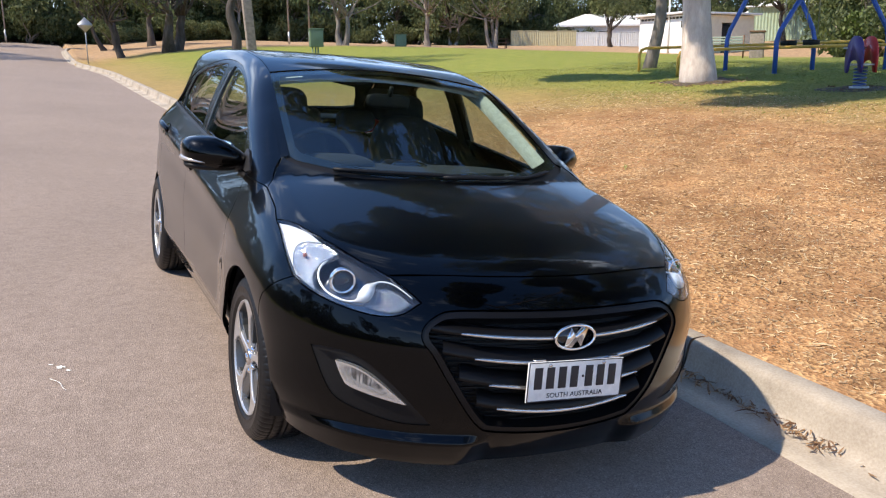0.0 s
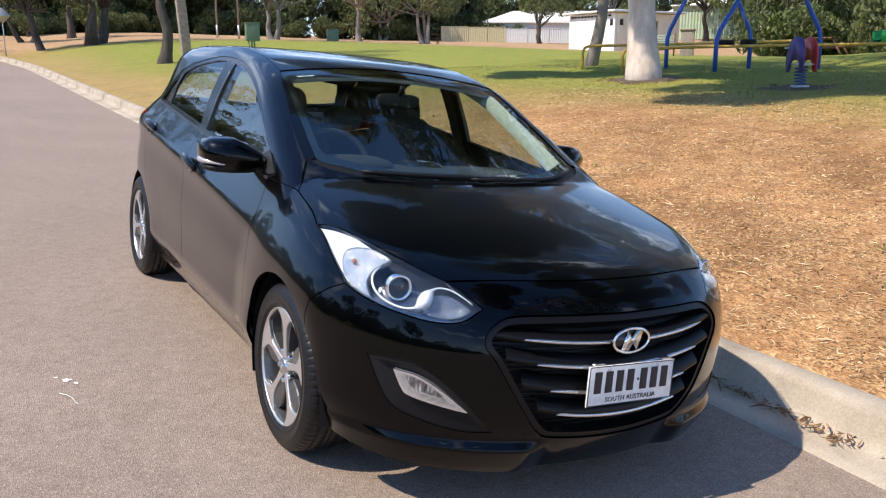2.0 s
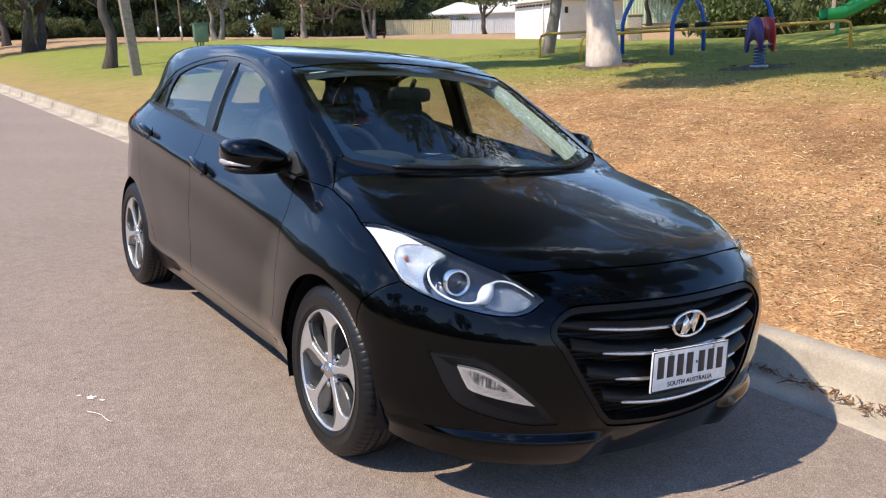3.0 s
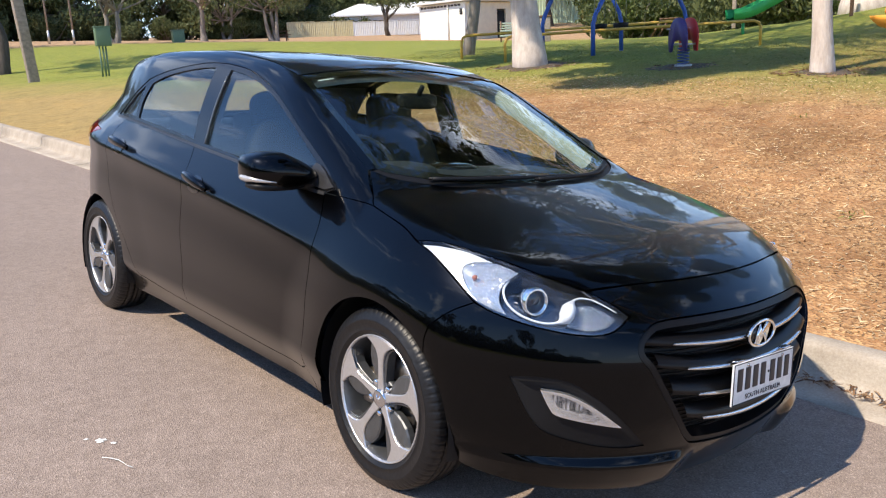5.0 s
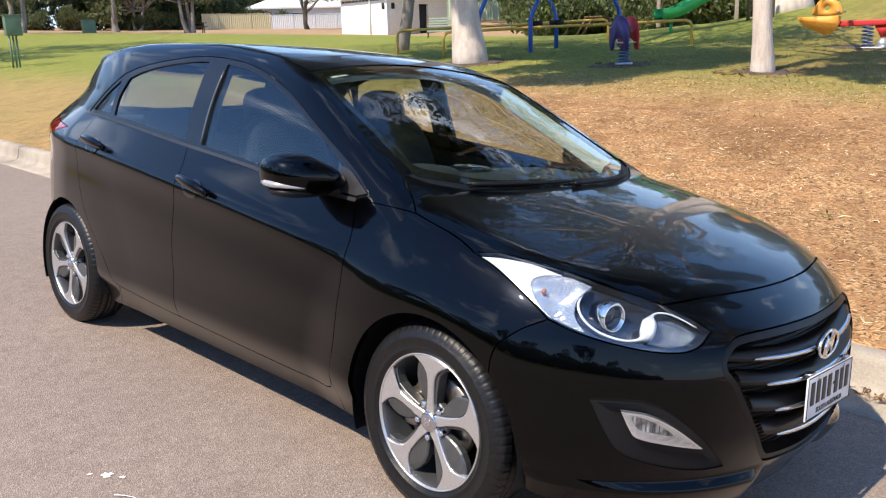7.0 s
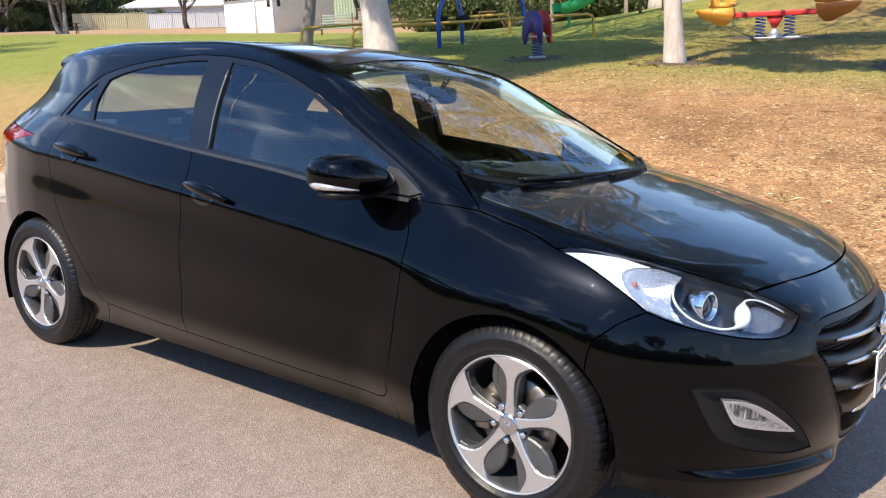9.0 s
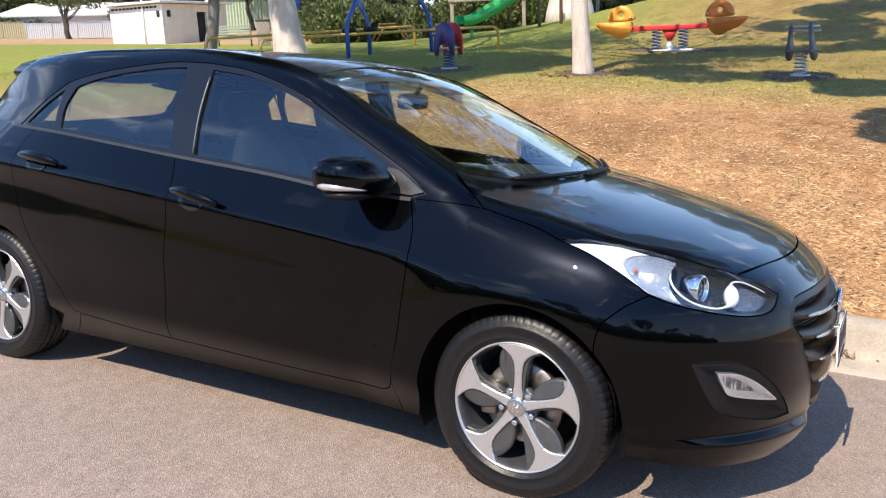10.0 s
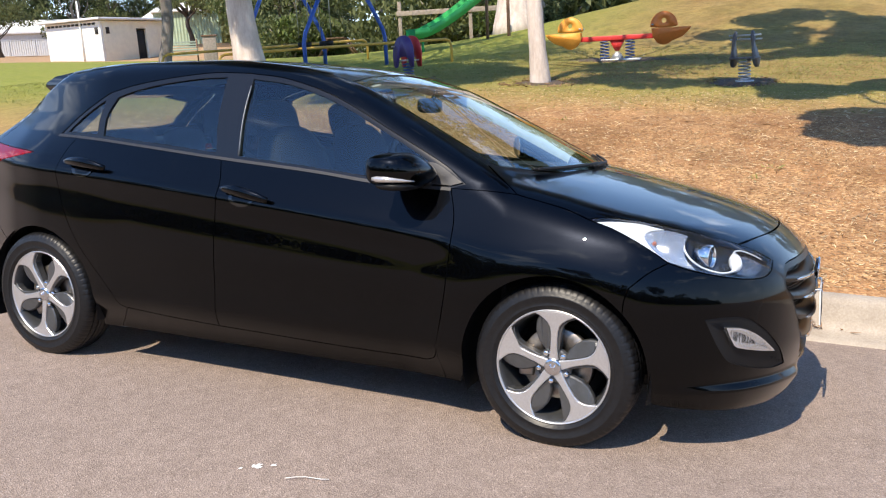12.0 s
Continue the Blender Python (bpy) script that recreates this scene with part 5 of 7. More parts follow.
INDICATOR = plain("clear_indicator_strip", (0.55, 0.52, 0.50), 0.18, 0.5, vary=0.2, scale=120)
for sgn in (-1, 1):
    def housing(q):
        taper = 1.0 - 0.52 * max(0, -q.x) - 0.10 * max(0, q.x)
        y_ = min(q.y, 0.72)
        if q.y < 0:
            y_ = q.y * (1 - 0.25 * abs(q.z))
        return (q.x, y_ + 0.30 * max(0, q.x) ** 2 - 0.25 * max(0, -q.x), q.z * taper + 0.12 * q.x - 0.10 * max(0, -q.x))
    bm = blob(bmesh.new(), (0, 0, 0), (0.128, 0.105, 0.072), 0.62, 0.7, shape=housing)
    for v in bm.verts:
        v.co.x *= sgn
    bmesh.ops.recalc_face_normals(bm, faces=bm.faces)
    mir = part("wing_mirror", bm, PAINT, CAR, "gloss black wing mirror with indicator strip")
    mir.matrix_local = Matrix.Translation((-0.905, 0.610, 1.006)) if sgn < 0 else pose(0.872, 0.700, 1.020, 0, 0, 24)
    # the indicator strip wraps the housing's lower outer corner
    pts = []
    for k in range(10):
        u, v = radians(12 - 86 * k / 9), -0.32 - 0.03 * k / 9
        q = Vector((math.cos(v) ** 0.62 * abs(math.cos(u)) ** 0.7 * math.copysign(1, math.cos(u)), math.cos(v) ** 0.62 * abs(math.sin(u)) ** 0.7 * math.copysign(1, math.sin(u)), -abs(math.sin(v)) ** 0.62))
        q = housing(q)
        pts.append((sgn * q[0] * 0.126, q[1] * 0.103, q[2] * 0.071))
    bm = tube(bmesh.new(), pts, [0.008, 0.0125, 0.0125, 0.0115, 0.010, 0.0085, 0.007, 0.0055, 0.004, 0.003], 8)
    part("indicator", bm, INDICATOR, mir, "clear indicator strip")
    bm = blob(bmesh.new(), (sgn * 0.002, 0.006, -0.050), (0.118, 0.078, 0.022), 0.8, 0.8)
    part("lower_cover", bm, BLACK, mir)
    bm = tube(bmesh.new(), [(sgn * -0.07, 0.0, -0.040), (sgn * -0.12, -0.05, -0.050), (sgn * -0.165, -0.10, -0.056)], [0.035, 0.030, 0.028], 12)
    for v in bm.verts:
        v.co.z = -0.05 + (v.co.z + 0.05) * 0.6
    part("mirror_arm", bm, BLACK, mir)
    bm = blob(bmesh.new(), (sgn * 0.0, 0.074, 0.0), (0.105, 0.004, 0.052), 0.6, 0.6)
    part("mirror_glass", bm, CHROME, mir)
    for y0, y1, z0, z1 in ((1.495, 1.252, 0.884, 0.848), (2.420, 2.168, 0.966, 0.944)):
        t = np.linspace(0, 1, 13)
        q = np.stack([y0 + (y1 - y0) * t, z0 + (z1 - z0) * t], -1)
        p = from_side(sgn)(q)
        out = 0.008 + 0.034 * np.sin(np.pi * np.clip(t, 0.02, 0.98)) ** 0.45
        p = p + normal(p) * out[:, None]
        bm = tube(bmesh.new(), [tuple(a) for a in p], [0.007 + 0.016 * math.sin(math.pi * min(max(k, 0.04), 0.96)) ** 0.5 for k in t], 14)
        for v in bm.verts:
            v.co.x = v.co.x - (v.co.x - sgn * 0.9) * 0.25
        part("door_handle", bm, PAINT, CAR, "body-coloured pull handle")
        cy, cz = (y0 * 0.6 + y1 * 0.4), (z0 * 0.6 + z1 * 0.4) - 0.012
        cup = [[(cy + 0.066 * math.cos(k * math.pi / 8), cz + 0.038 * math.sin(k * math.pi / 8)) for k in range(17)]]
        panel("handle_cup", cup, from_side(sgn), GLOSS_BLACK, CAR, bulge=recess(cup, 0.010, 0.03), lift=0.004, gap=0, fold=0.002, step=0.014)
for pts in ([(-0.50, 0.205), (-0.30, 0.150), (-0.05, 0.112), (0.16, 0.112)], [(-0.06, 0.085), (0.18, 0.100), (0.38, 0.155), (0.53, 0.235)]):
    base = from_above(1)(np.array(pts))
    lift_ = base + normal(base) * 0.014
    w_ = part("wiper", tube(bmesh.new(), curve_points([tuple(a) for a in lift_], 16), [0.008] * 10 + [0.006] * 6, 8), BLACK, CAR)
    blade = base + normal(base) * 0.006 + np.array([0, 0.018, 0.006])
    bm = tube(bmesh.new(), curve_points([tuple(q) for q in blade], 12), 0.006, 5)
    part("wiper_blade", bm, BLACK, w_)

# ---- cabin ----
panel("headliner", full_outline([[(0.0, 1.00), (0.3, 0.985), (0.55, 0.96)], [(0.55, 0.96), (0.55, 1.9), (0.50, 2.70)], [(0.50, 2.70), (0.0, 2.80)]]), from_above(1), HEADLINER, CAR, lift=-0.045, fold=0, step=0.06)
for sgn in (-1, 1):
    top, low = rail_lines(sgn)
    k = 22
    inn = [top[:k] + np.array([-sgn * 0.025, 0.012, -0.014]), top[:k] + np.array([-sgn * 0.050, 0.035, -0.040]), top[:k] + np.array([-sgn * 0.045, 0.05, -0.075])]
    strip("pillar_trim", inn, HEADLINER, CAR, normals=False)
    card = [[(0.47, 0.93), (0.60, 0.935), (1.57, 1.0), (2.45, 1.08)], [(2.45, 1.08), (2.40, 0.6), (2.20, 0.32)], [(2.20, 0.32), (0.50, 0.29)], [(0.50, 0.29), (0.47, 0.93)]]
    panel("door_card", card, from_side(sgn), CABIN, CAR, lift=-0.07, fold=0, step=0.06)
    post = [[(1.50, 1.37), (1.61, 1.37)], [(1.61, 1.37), (1.60, 1.0)], [(1.60, 1.0), (1.48, 1.0)], [(1.48, 1.0), (1.50, 1.37)]]
    panel("centre_pillar_trim", post, from_side(sgn), CABIN, CAR, lift=-0.05, fold=0, step=0.06)
    panel("rear_pillar_trim", [[(2.28, 1.10), (2.295, 1.30)], [(2.295, 1.30), (2.85, 1.28)], [(2.85, 1.28), (2.95, 1.06)], [(2.95, 1.06), (2.52, 1.08)], [(2.52, 1.08), (2.31, 1.26)], [(2.31, 1.26), (2.28, 1.10)]], from_side(sgn), CABIN, CAR, lift=-0.04, fold=0, step=0.05)


def seat(name, x, y, wide, top, rest=True, tall=0.33):
    s = part(name, blob(bmesh.new(), (0, 0.0, 0.0), (wide, 0.27, 0.11), 0.5, 0.5), SEAT, CAR, "charcoal cloth seat")
    s.matrix_local = Matrix.Translation((x, y, 0.47))
    bm = blob(bmesh.new(), (0, 0, 0), (wide, 0.095, tall), 0.55, 0.55, shape=lambda q: (q.x * (1 - 0.22 * max(0, q.z)), q.y - 0.35 * (q.x * q.x) * 0.6, q.z))
    bmesh.ops.transform(bm, matrix=Matrix.Translation((0, 0.27, 0.03 + tall)) @ Matrix.Rotation(radians(-18), 4, "X"), verts=bm.verts)
    part("backrest", bm, SEAT, s)
    for hx in ([0] if rest else [-wide * 0.62, 0, wide * 0.62]):
        bm = blob(bmesh.new(), (0, 0, 0), (0.135, 0.062, 0.105 if rest else 0.075), 0.6, 0.6)
        bmesh.ops.transform(bm, matrix=Matrix.Translation((hx, 0.40, top - 0.47)) @ Matrix.Rotation(radians(-14), 4, "X"), verts=bm.verts)
        h = part("headrest", bm, SEAT, s)
        bm = bmesh.new()
        for dx in (-0.05, 0.05):
            tube(bm, [(hx + dx, 0.40, top - 0.56), (hx + dx, 0.37, top - 0.70)], 0.006, 6)
        part("headrest_post", bm, SATIN_CHROME, h)
    return s


seat("driver_seat", -0.36, 1.18, 0.245, 1.165)
seat("passenger_seat", 0.36, 1.22, 0.245, 1.165)
seat("rear_bench", 0.0, 2.08, 0.62, 1.045, False, 0.25)
bm = blob(bmesh.new(), (0, 0.52, 0.86), (0.68, 0.26, 0.12), 0.5, 0.4)
dash = part("dashboard", bm, CABIN, CAR)
part("instrument_hood", blob(bmesh.new(), (-0.36, 0.60, 0.965), (0.17, 0.12, 0.055), 0.6, 0.6), CABIN, dash)
part("centre_stack", blob(bmesh.new(), (0, 0.66, 0.80), (0.13, 0.12, 0.2), 0.5, 0.5), GLOSS_BLACK, dash)
bm = bmesh.new()
ringp = [(0.185 * math.cos(k * math.pi / 18), 0, 0.185 * math.sin(k * math.pi / 18)) for k in range(37)]
tube(bm, ringp, 0.014, 8, False)
bmesh.ops.transform(bm, matrix=Matrix.Translation((-0.36, 0.83, 0.93)) @ Matrix.Rotation(radians(-24), 4, "X"), verts=bm.verts)
sw = part("steering_wheel", bm, CABIN, CAR)
bm = blob(bmesh.new(), (0, 0, 0), (0.075, 0.03, 0.065), 0.7, 0.7)
for a in (0, 180, 270):
    tube(bm, [(0, 0, 0), (0.175 * math.cos(radians(a)), 0, 0.175 * math.sin(radians(a)))], 0.018, 6)
bmesh.ops.transform(bm, matrix=Matrix.Translation((-0.36, 0.82, 0.925)) @ Matrix.Rotation(radians(-24), 4, "X"), verts=bm.verts)
part("steering_hub", bm, CABIN, sw)
bm = blob(bmesh.new(), (0, 0.93, 1.255), (0.115, 0.022, 0.036), 0.5, 0.5)
tube(bm, [(0, 0.92, 1.28), (0, 0.89, 1.325)], 0.012, 8)
part("rear_view_mirror", bm, BLACK, CAR)
bm = box(bmesh.new(), (1.3, 2.2, 0.04), (0, 1.55, 0.29), 0.01)
box(bm, (1.2, 0.02, 0.5), (0, 0.30, 0.60), 0.005)
box(bm, (0.20, 1.0, 0.22), (0, 1.1, 0.42), 0.03)
part("cabin_floor", bm, CABIN, CAR)
bm = box(bmesh.new(), (1.15, 0.55, 0.03), (0, 2.86, 1.03), 0.01)
part("parcel_shelf", bm, CABIN, CAR)
bm = box(bmesh.new(), (1.3, 0.8, 0.03), (0, -0.15, 0.66), 0.01)
box(bm, (0.9, 0.03, 0.45), (0, -0.60, 0.46), 0.01)
part("engine_bay_cover", bm, BLACK, CAR)

# ---- trees and shrubs ----
GUM_BARK = bark_mat("smooth_gum_bark", (0.42, 0.33, 0.28), (0.60, 0.51, 0.45), (0.74, 0.67, 0.61))
DARK_BARK = bark_mat("dark_rough_bark", (0.028, 0.022, 0.018), (0.065, 0.052, 0.042), (0.12, 0.10, 0.085))
GREY_BARK = bark_mat("grey_bark", (0.12, 0.10, 0.085), (0.22, 0.19, 0.165), (0.34, 0.30, 0.26))
GUM_LEAF = leaf_mat("gum_leaves", (0.054, 0.076, 0.028), (0.210, 0.225, 0.090))
DARK_LEAF = leaf_mat("dark_leaves", (0.046, 0.068, 0.026), (0.195, 0.215, 0.085))
BRIGHT_LEAF = leaf_mat("fresh_leaves", (0.05, 0.085, 0.018), (0.17, 0.21, 0.055))


def foliage(seed, clumps, per, size, slim=0.32, hang=0.5):
    """Many small pointed leaves in clumps of centre and radii."""
    rng = np.random.default_rng(seed)
    vs = []
    for c, r in clumps:
        d = rng.normal(size=(per, 3))
        d /= np.linalg.norm(d, axis=1, keepdims=True)
        d *= rng.uniform(0.25, 1.0, (per, 1)) ** 0.5
        mid = np.array(c) + d * np.array(r)
        ax = rng.normal(size=(per, 3))
        ax[:, 2] -= hang * 2
        ax /= np.linalg.norm(ax, axis=1, keepdims=True)
        si = np.cross(ax, rng.normal(size=(per, 3)))
        si /= np.linalg.norm(si, axis=1, keepdims=True) + 1e-9
        ln = size * rng.uniform(0.6, 1.4, (per, 1))
        vs.append(np.stack([mid - ax * ln * 0.5, mid + si * ln * slim * 0.5, mid + ax * ln * 0.5, mid - si * ln * slim * 0.5], 1))
    v = np.concatenate(vs).reshape(-1, 3)
    f = np.arange(len(v)).reshape(-1, 4)
    return v, f


def limb(bm, start, end, r0, r1, rng, bend=0.15, n=7, sides=8):
    a, b = np.array(start, float), np.array(end, float)
    ln = np.linalg.norm(b - a)
    k = [a, a + (b - a) * 0.35 + rng.normal(size=3) * bend * ln * 0.5, a + (b - a) * 0.7 + rng.normal(size=3) * bend * ln * 0.4, b]
    tube(bm, curve_points([tuple(q) for q in k], n), [r0 + (r1 - r0) * i / (n - 1) for i in range(n)], sides)


def tree(name, label, m, seed, height, girth, fork, spread_r, bark, leaf, clump_n=14, per=240, size=0.34, low=0.45, stems=1, lean=(0, 0), root=1.5, hang=0.5, reach=(), clump=1.0):
    """A tree: trunk with limbs as one part, a leafy crown as the other."""
    rng = np.random.default_rng(seed)
    t = thing(name, label, "tree", m)
    bm = bmesh.new()
    tops, fork_p = [], np.array([lean[0] * fork, lean[1] * fork, fork])
    for s in range(stems):
        off = np.array([0, 0, 0]) if stems == 1 else rng.normal(size=3) * np.array([0.5, 0.5, 0]) * girth * 2
        f = fork_p + off * 3
        pts = curve_points([tuple(off + np.array([0, 0, -0.3])), tuple(off * 1.5 + f * 0.35 + rng.normal(size=3) * 0.03 * fork * np.array([1, 1, 0])), tuple(off * 0.5 + f * 0.7 + rng.normal(size=3) * 0.03 * fork * np.array([1, 1, 0])), tuple(f)], 14)
        rs = []
        for i in range(14):
            z = max(0, pts[i].z)
            rs.append(girth * (1 - 0.35 * i / 13) + girth * (root - 1) * math.exp(-z / (girth * 1.6)))
        tube(bm, pts, rs, 16)
        tops.append(f)
    clumps = []
    for k in range(clump_n):
        a = 2 * math.pi * (k / clump_n) + rng.uniform(-0.4, 0.4)
        rr = spread_r * rng.uniform(0.25, 1.0)
        z = height * rng.uniform(low, 0.95)
        c = np.array([rr * math.cos(a) + lean[0] * z, rr * math.sin(a) + lean[1] * z, z])
        rad = spread_r * clump * rng.uniform(0.28, 0.45)
        clumps.append((c, (rad, rad, rad * 0.75)))
        base = tops[k % len(tops)]
        limb(bm, base + (np.array([0, 0, 0]) if k % 3 else np.array([0, 0, -fork * 0.12])), c, girth * 0.42, girth * 0.08, rng, 0.16)
    # far-reaching boughs: each later one branches off the nearest point of those before it
    joints = [(tops[0], girth * 0.5)]
    for x_, y_, z_, rad in sorted(reach, key=lambda q: q[0] ** 2 + q[1] ** 2):
        c = np.array([x_, y_, z_])
        start, r0 = min(joints, key=lambda q: np.linalg.norm(q[0] - c) + (0 if q[0] is tops[0] else 0.4))
        a, b = start + (c - start) * 0.4 + rng.normal(size=3) * 0.22, start + (c - start) * 0.75 + rng.normal(size=3) * 0.25
        tube(bm, curve_points([tuple(start), tuple(a), tuple(b), tuple(c)], 12), [r0 * (1 - 0.68 * i / 11) for i in range(12)], 8)
        joints += [(a, r0 * 0.72), (b, r0 * 0.5), (c, r0 * 0.36)]
        for _ in range(4):
            off = rng.normal(size=3)
            off = off / np.linalg.norm(off) * rad * np.array([0.95, 0.95, 0.6])
            limb(bm, b + (c - b) * rng.uniform(0.2, 1.0), c + off, r0 * 0.10, r0 * 0.025, rng, 0.2, 5, 5)
            clumps += [(c + off * rng.uniform(0.5, 1.05), (rad * 0.55, rad * 0.55, rad * 0.40))] * 2
    part("trunk", bm, bark, t)
    v, f = foliage(seed + 1, clumps, per, size, hang=hang)
    mesh_part("crown", v, f, leaf, t, smooth=False)
    return t


def shrub(name, label, m, seed, size, leaf, per=420, leaf_size=0.22):
    rng = np.random.default_rng(seed)
    t = thing(name, label, "shrub", m)
    bm = bmesh.new()
    clumps = []
    for k in range(9):
        a = rng.uniform(0, 2 * math.pi)
        rr = size * rng.uniform(0.1, 0.75)
        c = np.array([rr * math.cos(a), rr * math.sin(a), size * rng.uniform(0.25, 0.85)])
        clumps.append((c, (size * 0.38, size * 0.38, size * 0.32)))
        limb(bm, (0, 0, -0.1), c, size * 0.03, size * 0.008, rng)
    foot = [v for v in bm.verts if (v.co - Vector((0, 0, -0.1))).length < size * 0.034]
    bmesh.ops.pointmerge(bm, verts=foot, merge_co=(0, 0, -0.1))
    part("stems", bm, GREY_BARK, t)
    v, f = foliage(seed + 5, clumps, per, leaf_size, 0.4)
    mesh_part("leaves", v, f, leaf, t, smooth=False)
    return t


# trees that stand on the lawn
tree("gum_tree", "tall gum tree with a smooth pale trunk on the lawn", at(9.15, 8.95), 11, 11.5, 0.26, 5.0, 5.6, GUM_BARK, GUM_LEAF, 22, 620, 0.21, 0.46, root=1.4, clump=0.62, reach=((-2.6, -3.0, 5.6, 1.5), (-2.2, -1.0, 6.0, 1.5), (-5.6, -1.9, 7.4, 1.3), (-3.6, 2.6, 6.4, 1.4), (-4.5, -2.5, 6.0, 1.3), (-5.0, 2.8, 6.5, 1.3), (-4.0, -0.5, 7.8, 1.3), (-3.0, 2.5, 7.0, 1.5), (-4.2, -1.5, 8.0, 1.4)))
tree("gum_tree", "slim gum tree with a pinkish white trunk on the lawn", at(8.95, 3.33), 12, 9.5, 0.135, 4.0, 5.2, GUM_BARK, GUM_LEAF, 11, 480, 0.20, 0.45, clump=0.62, lean=(0.01, -0.02), root=1.35, reach=((-4.0, -1.5, 6.0, 1.2), (-3.5, 2.3, 6.5, 1.2), (-2.5, -0.5, 7.5, 1.3), (0.0, -1.0, 7.0, 1.5), (5.0, -3.2, 6.6, 1.3), (3.2, -2.4, 6.2, 1.2), (-6.5, 3.0, 8.0, 1.4), (-5.0, 2.6, 8.0, 1.4), (-3.2, 2.5, 8.0, 1.5), (-5.6, 3.4, 8.8, 1.2)))
tree("gum_tree", "leaning gum tree with a scarred grey trunk", at(11.5, 13.4), 13, 11.0, 0.14, 5.0, 4.2, GREY_BARK, GUM_LEAF, 14, 700, 0.16, 0.55, lean=(-0.11, 0.10), root=1.3)
tree("dark_tree", "dark-barked leaning tree on the lawn", at(5.3, 31.0), 14, 9.0, 0.21, 3.2, 3.4, DARK_BARK, DARK_LEAF, 14, 300, 0.26, 0.42, lean=(0.14, 0.05))
tree("dark_tree", "slender forked tree near the road sign", at(3.2, 66.0), 15, 6.5, 0.16, 2.0, 3.2, DARK_BARK, DARK_LEAF, 14, 330, 0.28, 0.42, 2, lean=(-0.25, 0))
tree("dark_tree", "slender dark tree near the road sign", at(3.2, 52.8), 16, 6.0, 0.17, 2.2, 3.0, DARK_BARK, DARK_LEAF, 14, 330, 0.26, 0.45, 2, lean=(-0.2, 0))
tree("dark_tree", "stout dark tree with a low fork shading the lawn", at(5.8, 53.5), 17, 9.0, 0.32, 2.2, 5.0, DARK_BARK, DARK_LEAF, 18, 360, 0.32, 0.34, 2)
tree("dark_tree", "dark tree behind the stout one", at(6.8, 71.0), 18, 9.0, 0.28, 2.6, 4.5, DARK_BARK, DARK_LEAF, 16, 330, 0.34, 0.36)
tree("gum_tree", "branching gum tree at the edge of the lawn", at(16.6, 51.5), 19, 8.5, 0.17, 1.9, 3.8, GREY_BARK, DARK_LEAF, 15, 330, 0.3, 0.38, 2)
tree("gum_tree", "gum tree beyond the far edge of the lawn", at(26.9, 60.9), 20, 9.0, 0.22, 2.6, 3.6, GREY_BARK, GUM_LEAF, 15, 330, 0.3, 0.36)
tree("gum_tree", "reddish many-stemmed gum by the picnic bench", at(31.0, 57.1), 21, 9.0, 0.16, 2.4, 4.2, GREY_BARK, DARK_LEAF, 15, 330, 0.32, 0.36, 3)
tree("small_tree", "small round tree before the pale fence", at(53.5, 72.5), 22, 7.2, 0.18, 1.8, 2.9, DARK_BARK, DARK_LEAF, 14, 330, 0.28, 0.42, 3)
tree("small_tree", "small dark tree beside the green shed", at(50.5, 46.5), 23, 6.2, 0.2, 2.3, 2.8, DARK_BARK, DARK_LEAF, 14, 330, 0.28, 0.50, 1, lean=(-0.12, 0))
tree("old_gum_tree", "broad pale gum trunk at the crest of the bank", at(21.6, 8.4), 24, 12.0, 0.52, 4.5, 4.5, GUM_BARK, GUM_LEAF, 16, 300, 0.3, 0.55, root=1.5)

# a gum beside the mulch, out of sight, whose crown shades the bank; two across the far end of the road
tree("gum_tree", "spreading gum tree at the edge of the mulch", at(4.6, -7.2), 31, 9.5, 0.24, 4.2, 4.6, GUM_BARK, GUM_LEAF, 20, 620, 0.21, 0.5, clump=0.7, lean=(0.06, 0.12), reach=((-3.4, 5.2, 6.5, 1.1), (-2.8, 6.2, 5.8, 0.9), (-0.4, 6.4, 5.8, 0.9), (3.5, 6.0, 8.0, 1.6), (5.0, 4.5, 8.0, 1.5), (5.5, 7.0, 8.0, 1.5), (7.0, 5.5, 8.5, 1.4)))
for k, (x_, y_, h) in enumerate(((-13.0, 58.0, 14.0), (-12.0, 74.0, 13.0))):
    p = LEAN @ Vector((x_, y_, float(road_z(x_, y_)) - 0.05))
    tree("roadside_gum_tree", "gum tree beside the far end of the road", Matrix.Translation(p), 40 + k, h, 0.36, 4.5, 4.5, GUM_BARK, GUM_LEAF, 18, 260, 0.36, 0.45)

# the belt of trees and scrub that closes the park
belt_a = tree("belt_tree", "dense dark tree in the belt behind the park", at(-2, 92), 61, 12.0, 0.20, 2.8, 4.6, DARK_BARK, DARK_LEAF, 22, 300, 0.5, 0.18)
belt_b = tree("belt_tree", "grey-green gum in the belt behind the park", at(19, 95), 62, 13.0, 0.19, 3.4, 4.2, GREY_BARK, GUM_LEAF, 20, 300, 0.5, 0.22)
belt_c = tree("belt_tree", "dense dark tree in the belt behind the park", at(42, 88), 63, 11.0, 0.18, 2.4, 4.8, GREY_BARK, DARK_LEAF, 22, 300, 0.5, 0.16, 2)
scrub_a = shrub("scrub", "dark green scrub under the trees", at(5, 88), 71, 2.2, DARK_LEAF)
scrub_b = shrub("scrub", "olive green scrub under the trees", at(12, 90), 72, 1.8, GUM_LEAF)
scrub_c = shrub("bright_shrub", "fresh green shrub at the back of the playground", at(29.5, 21.0), 73, 2.1, BRIGHT_LEAF)
rng = random.Random(5)
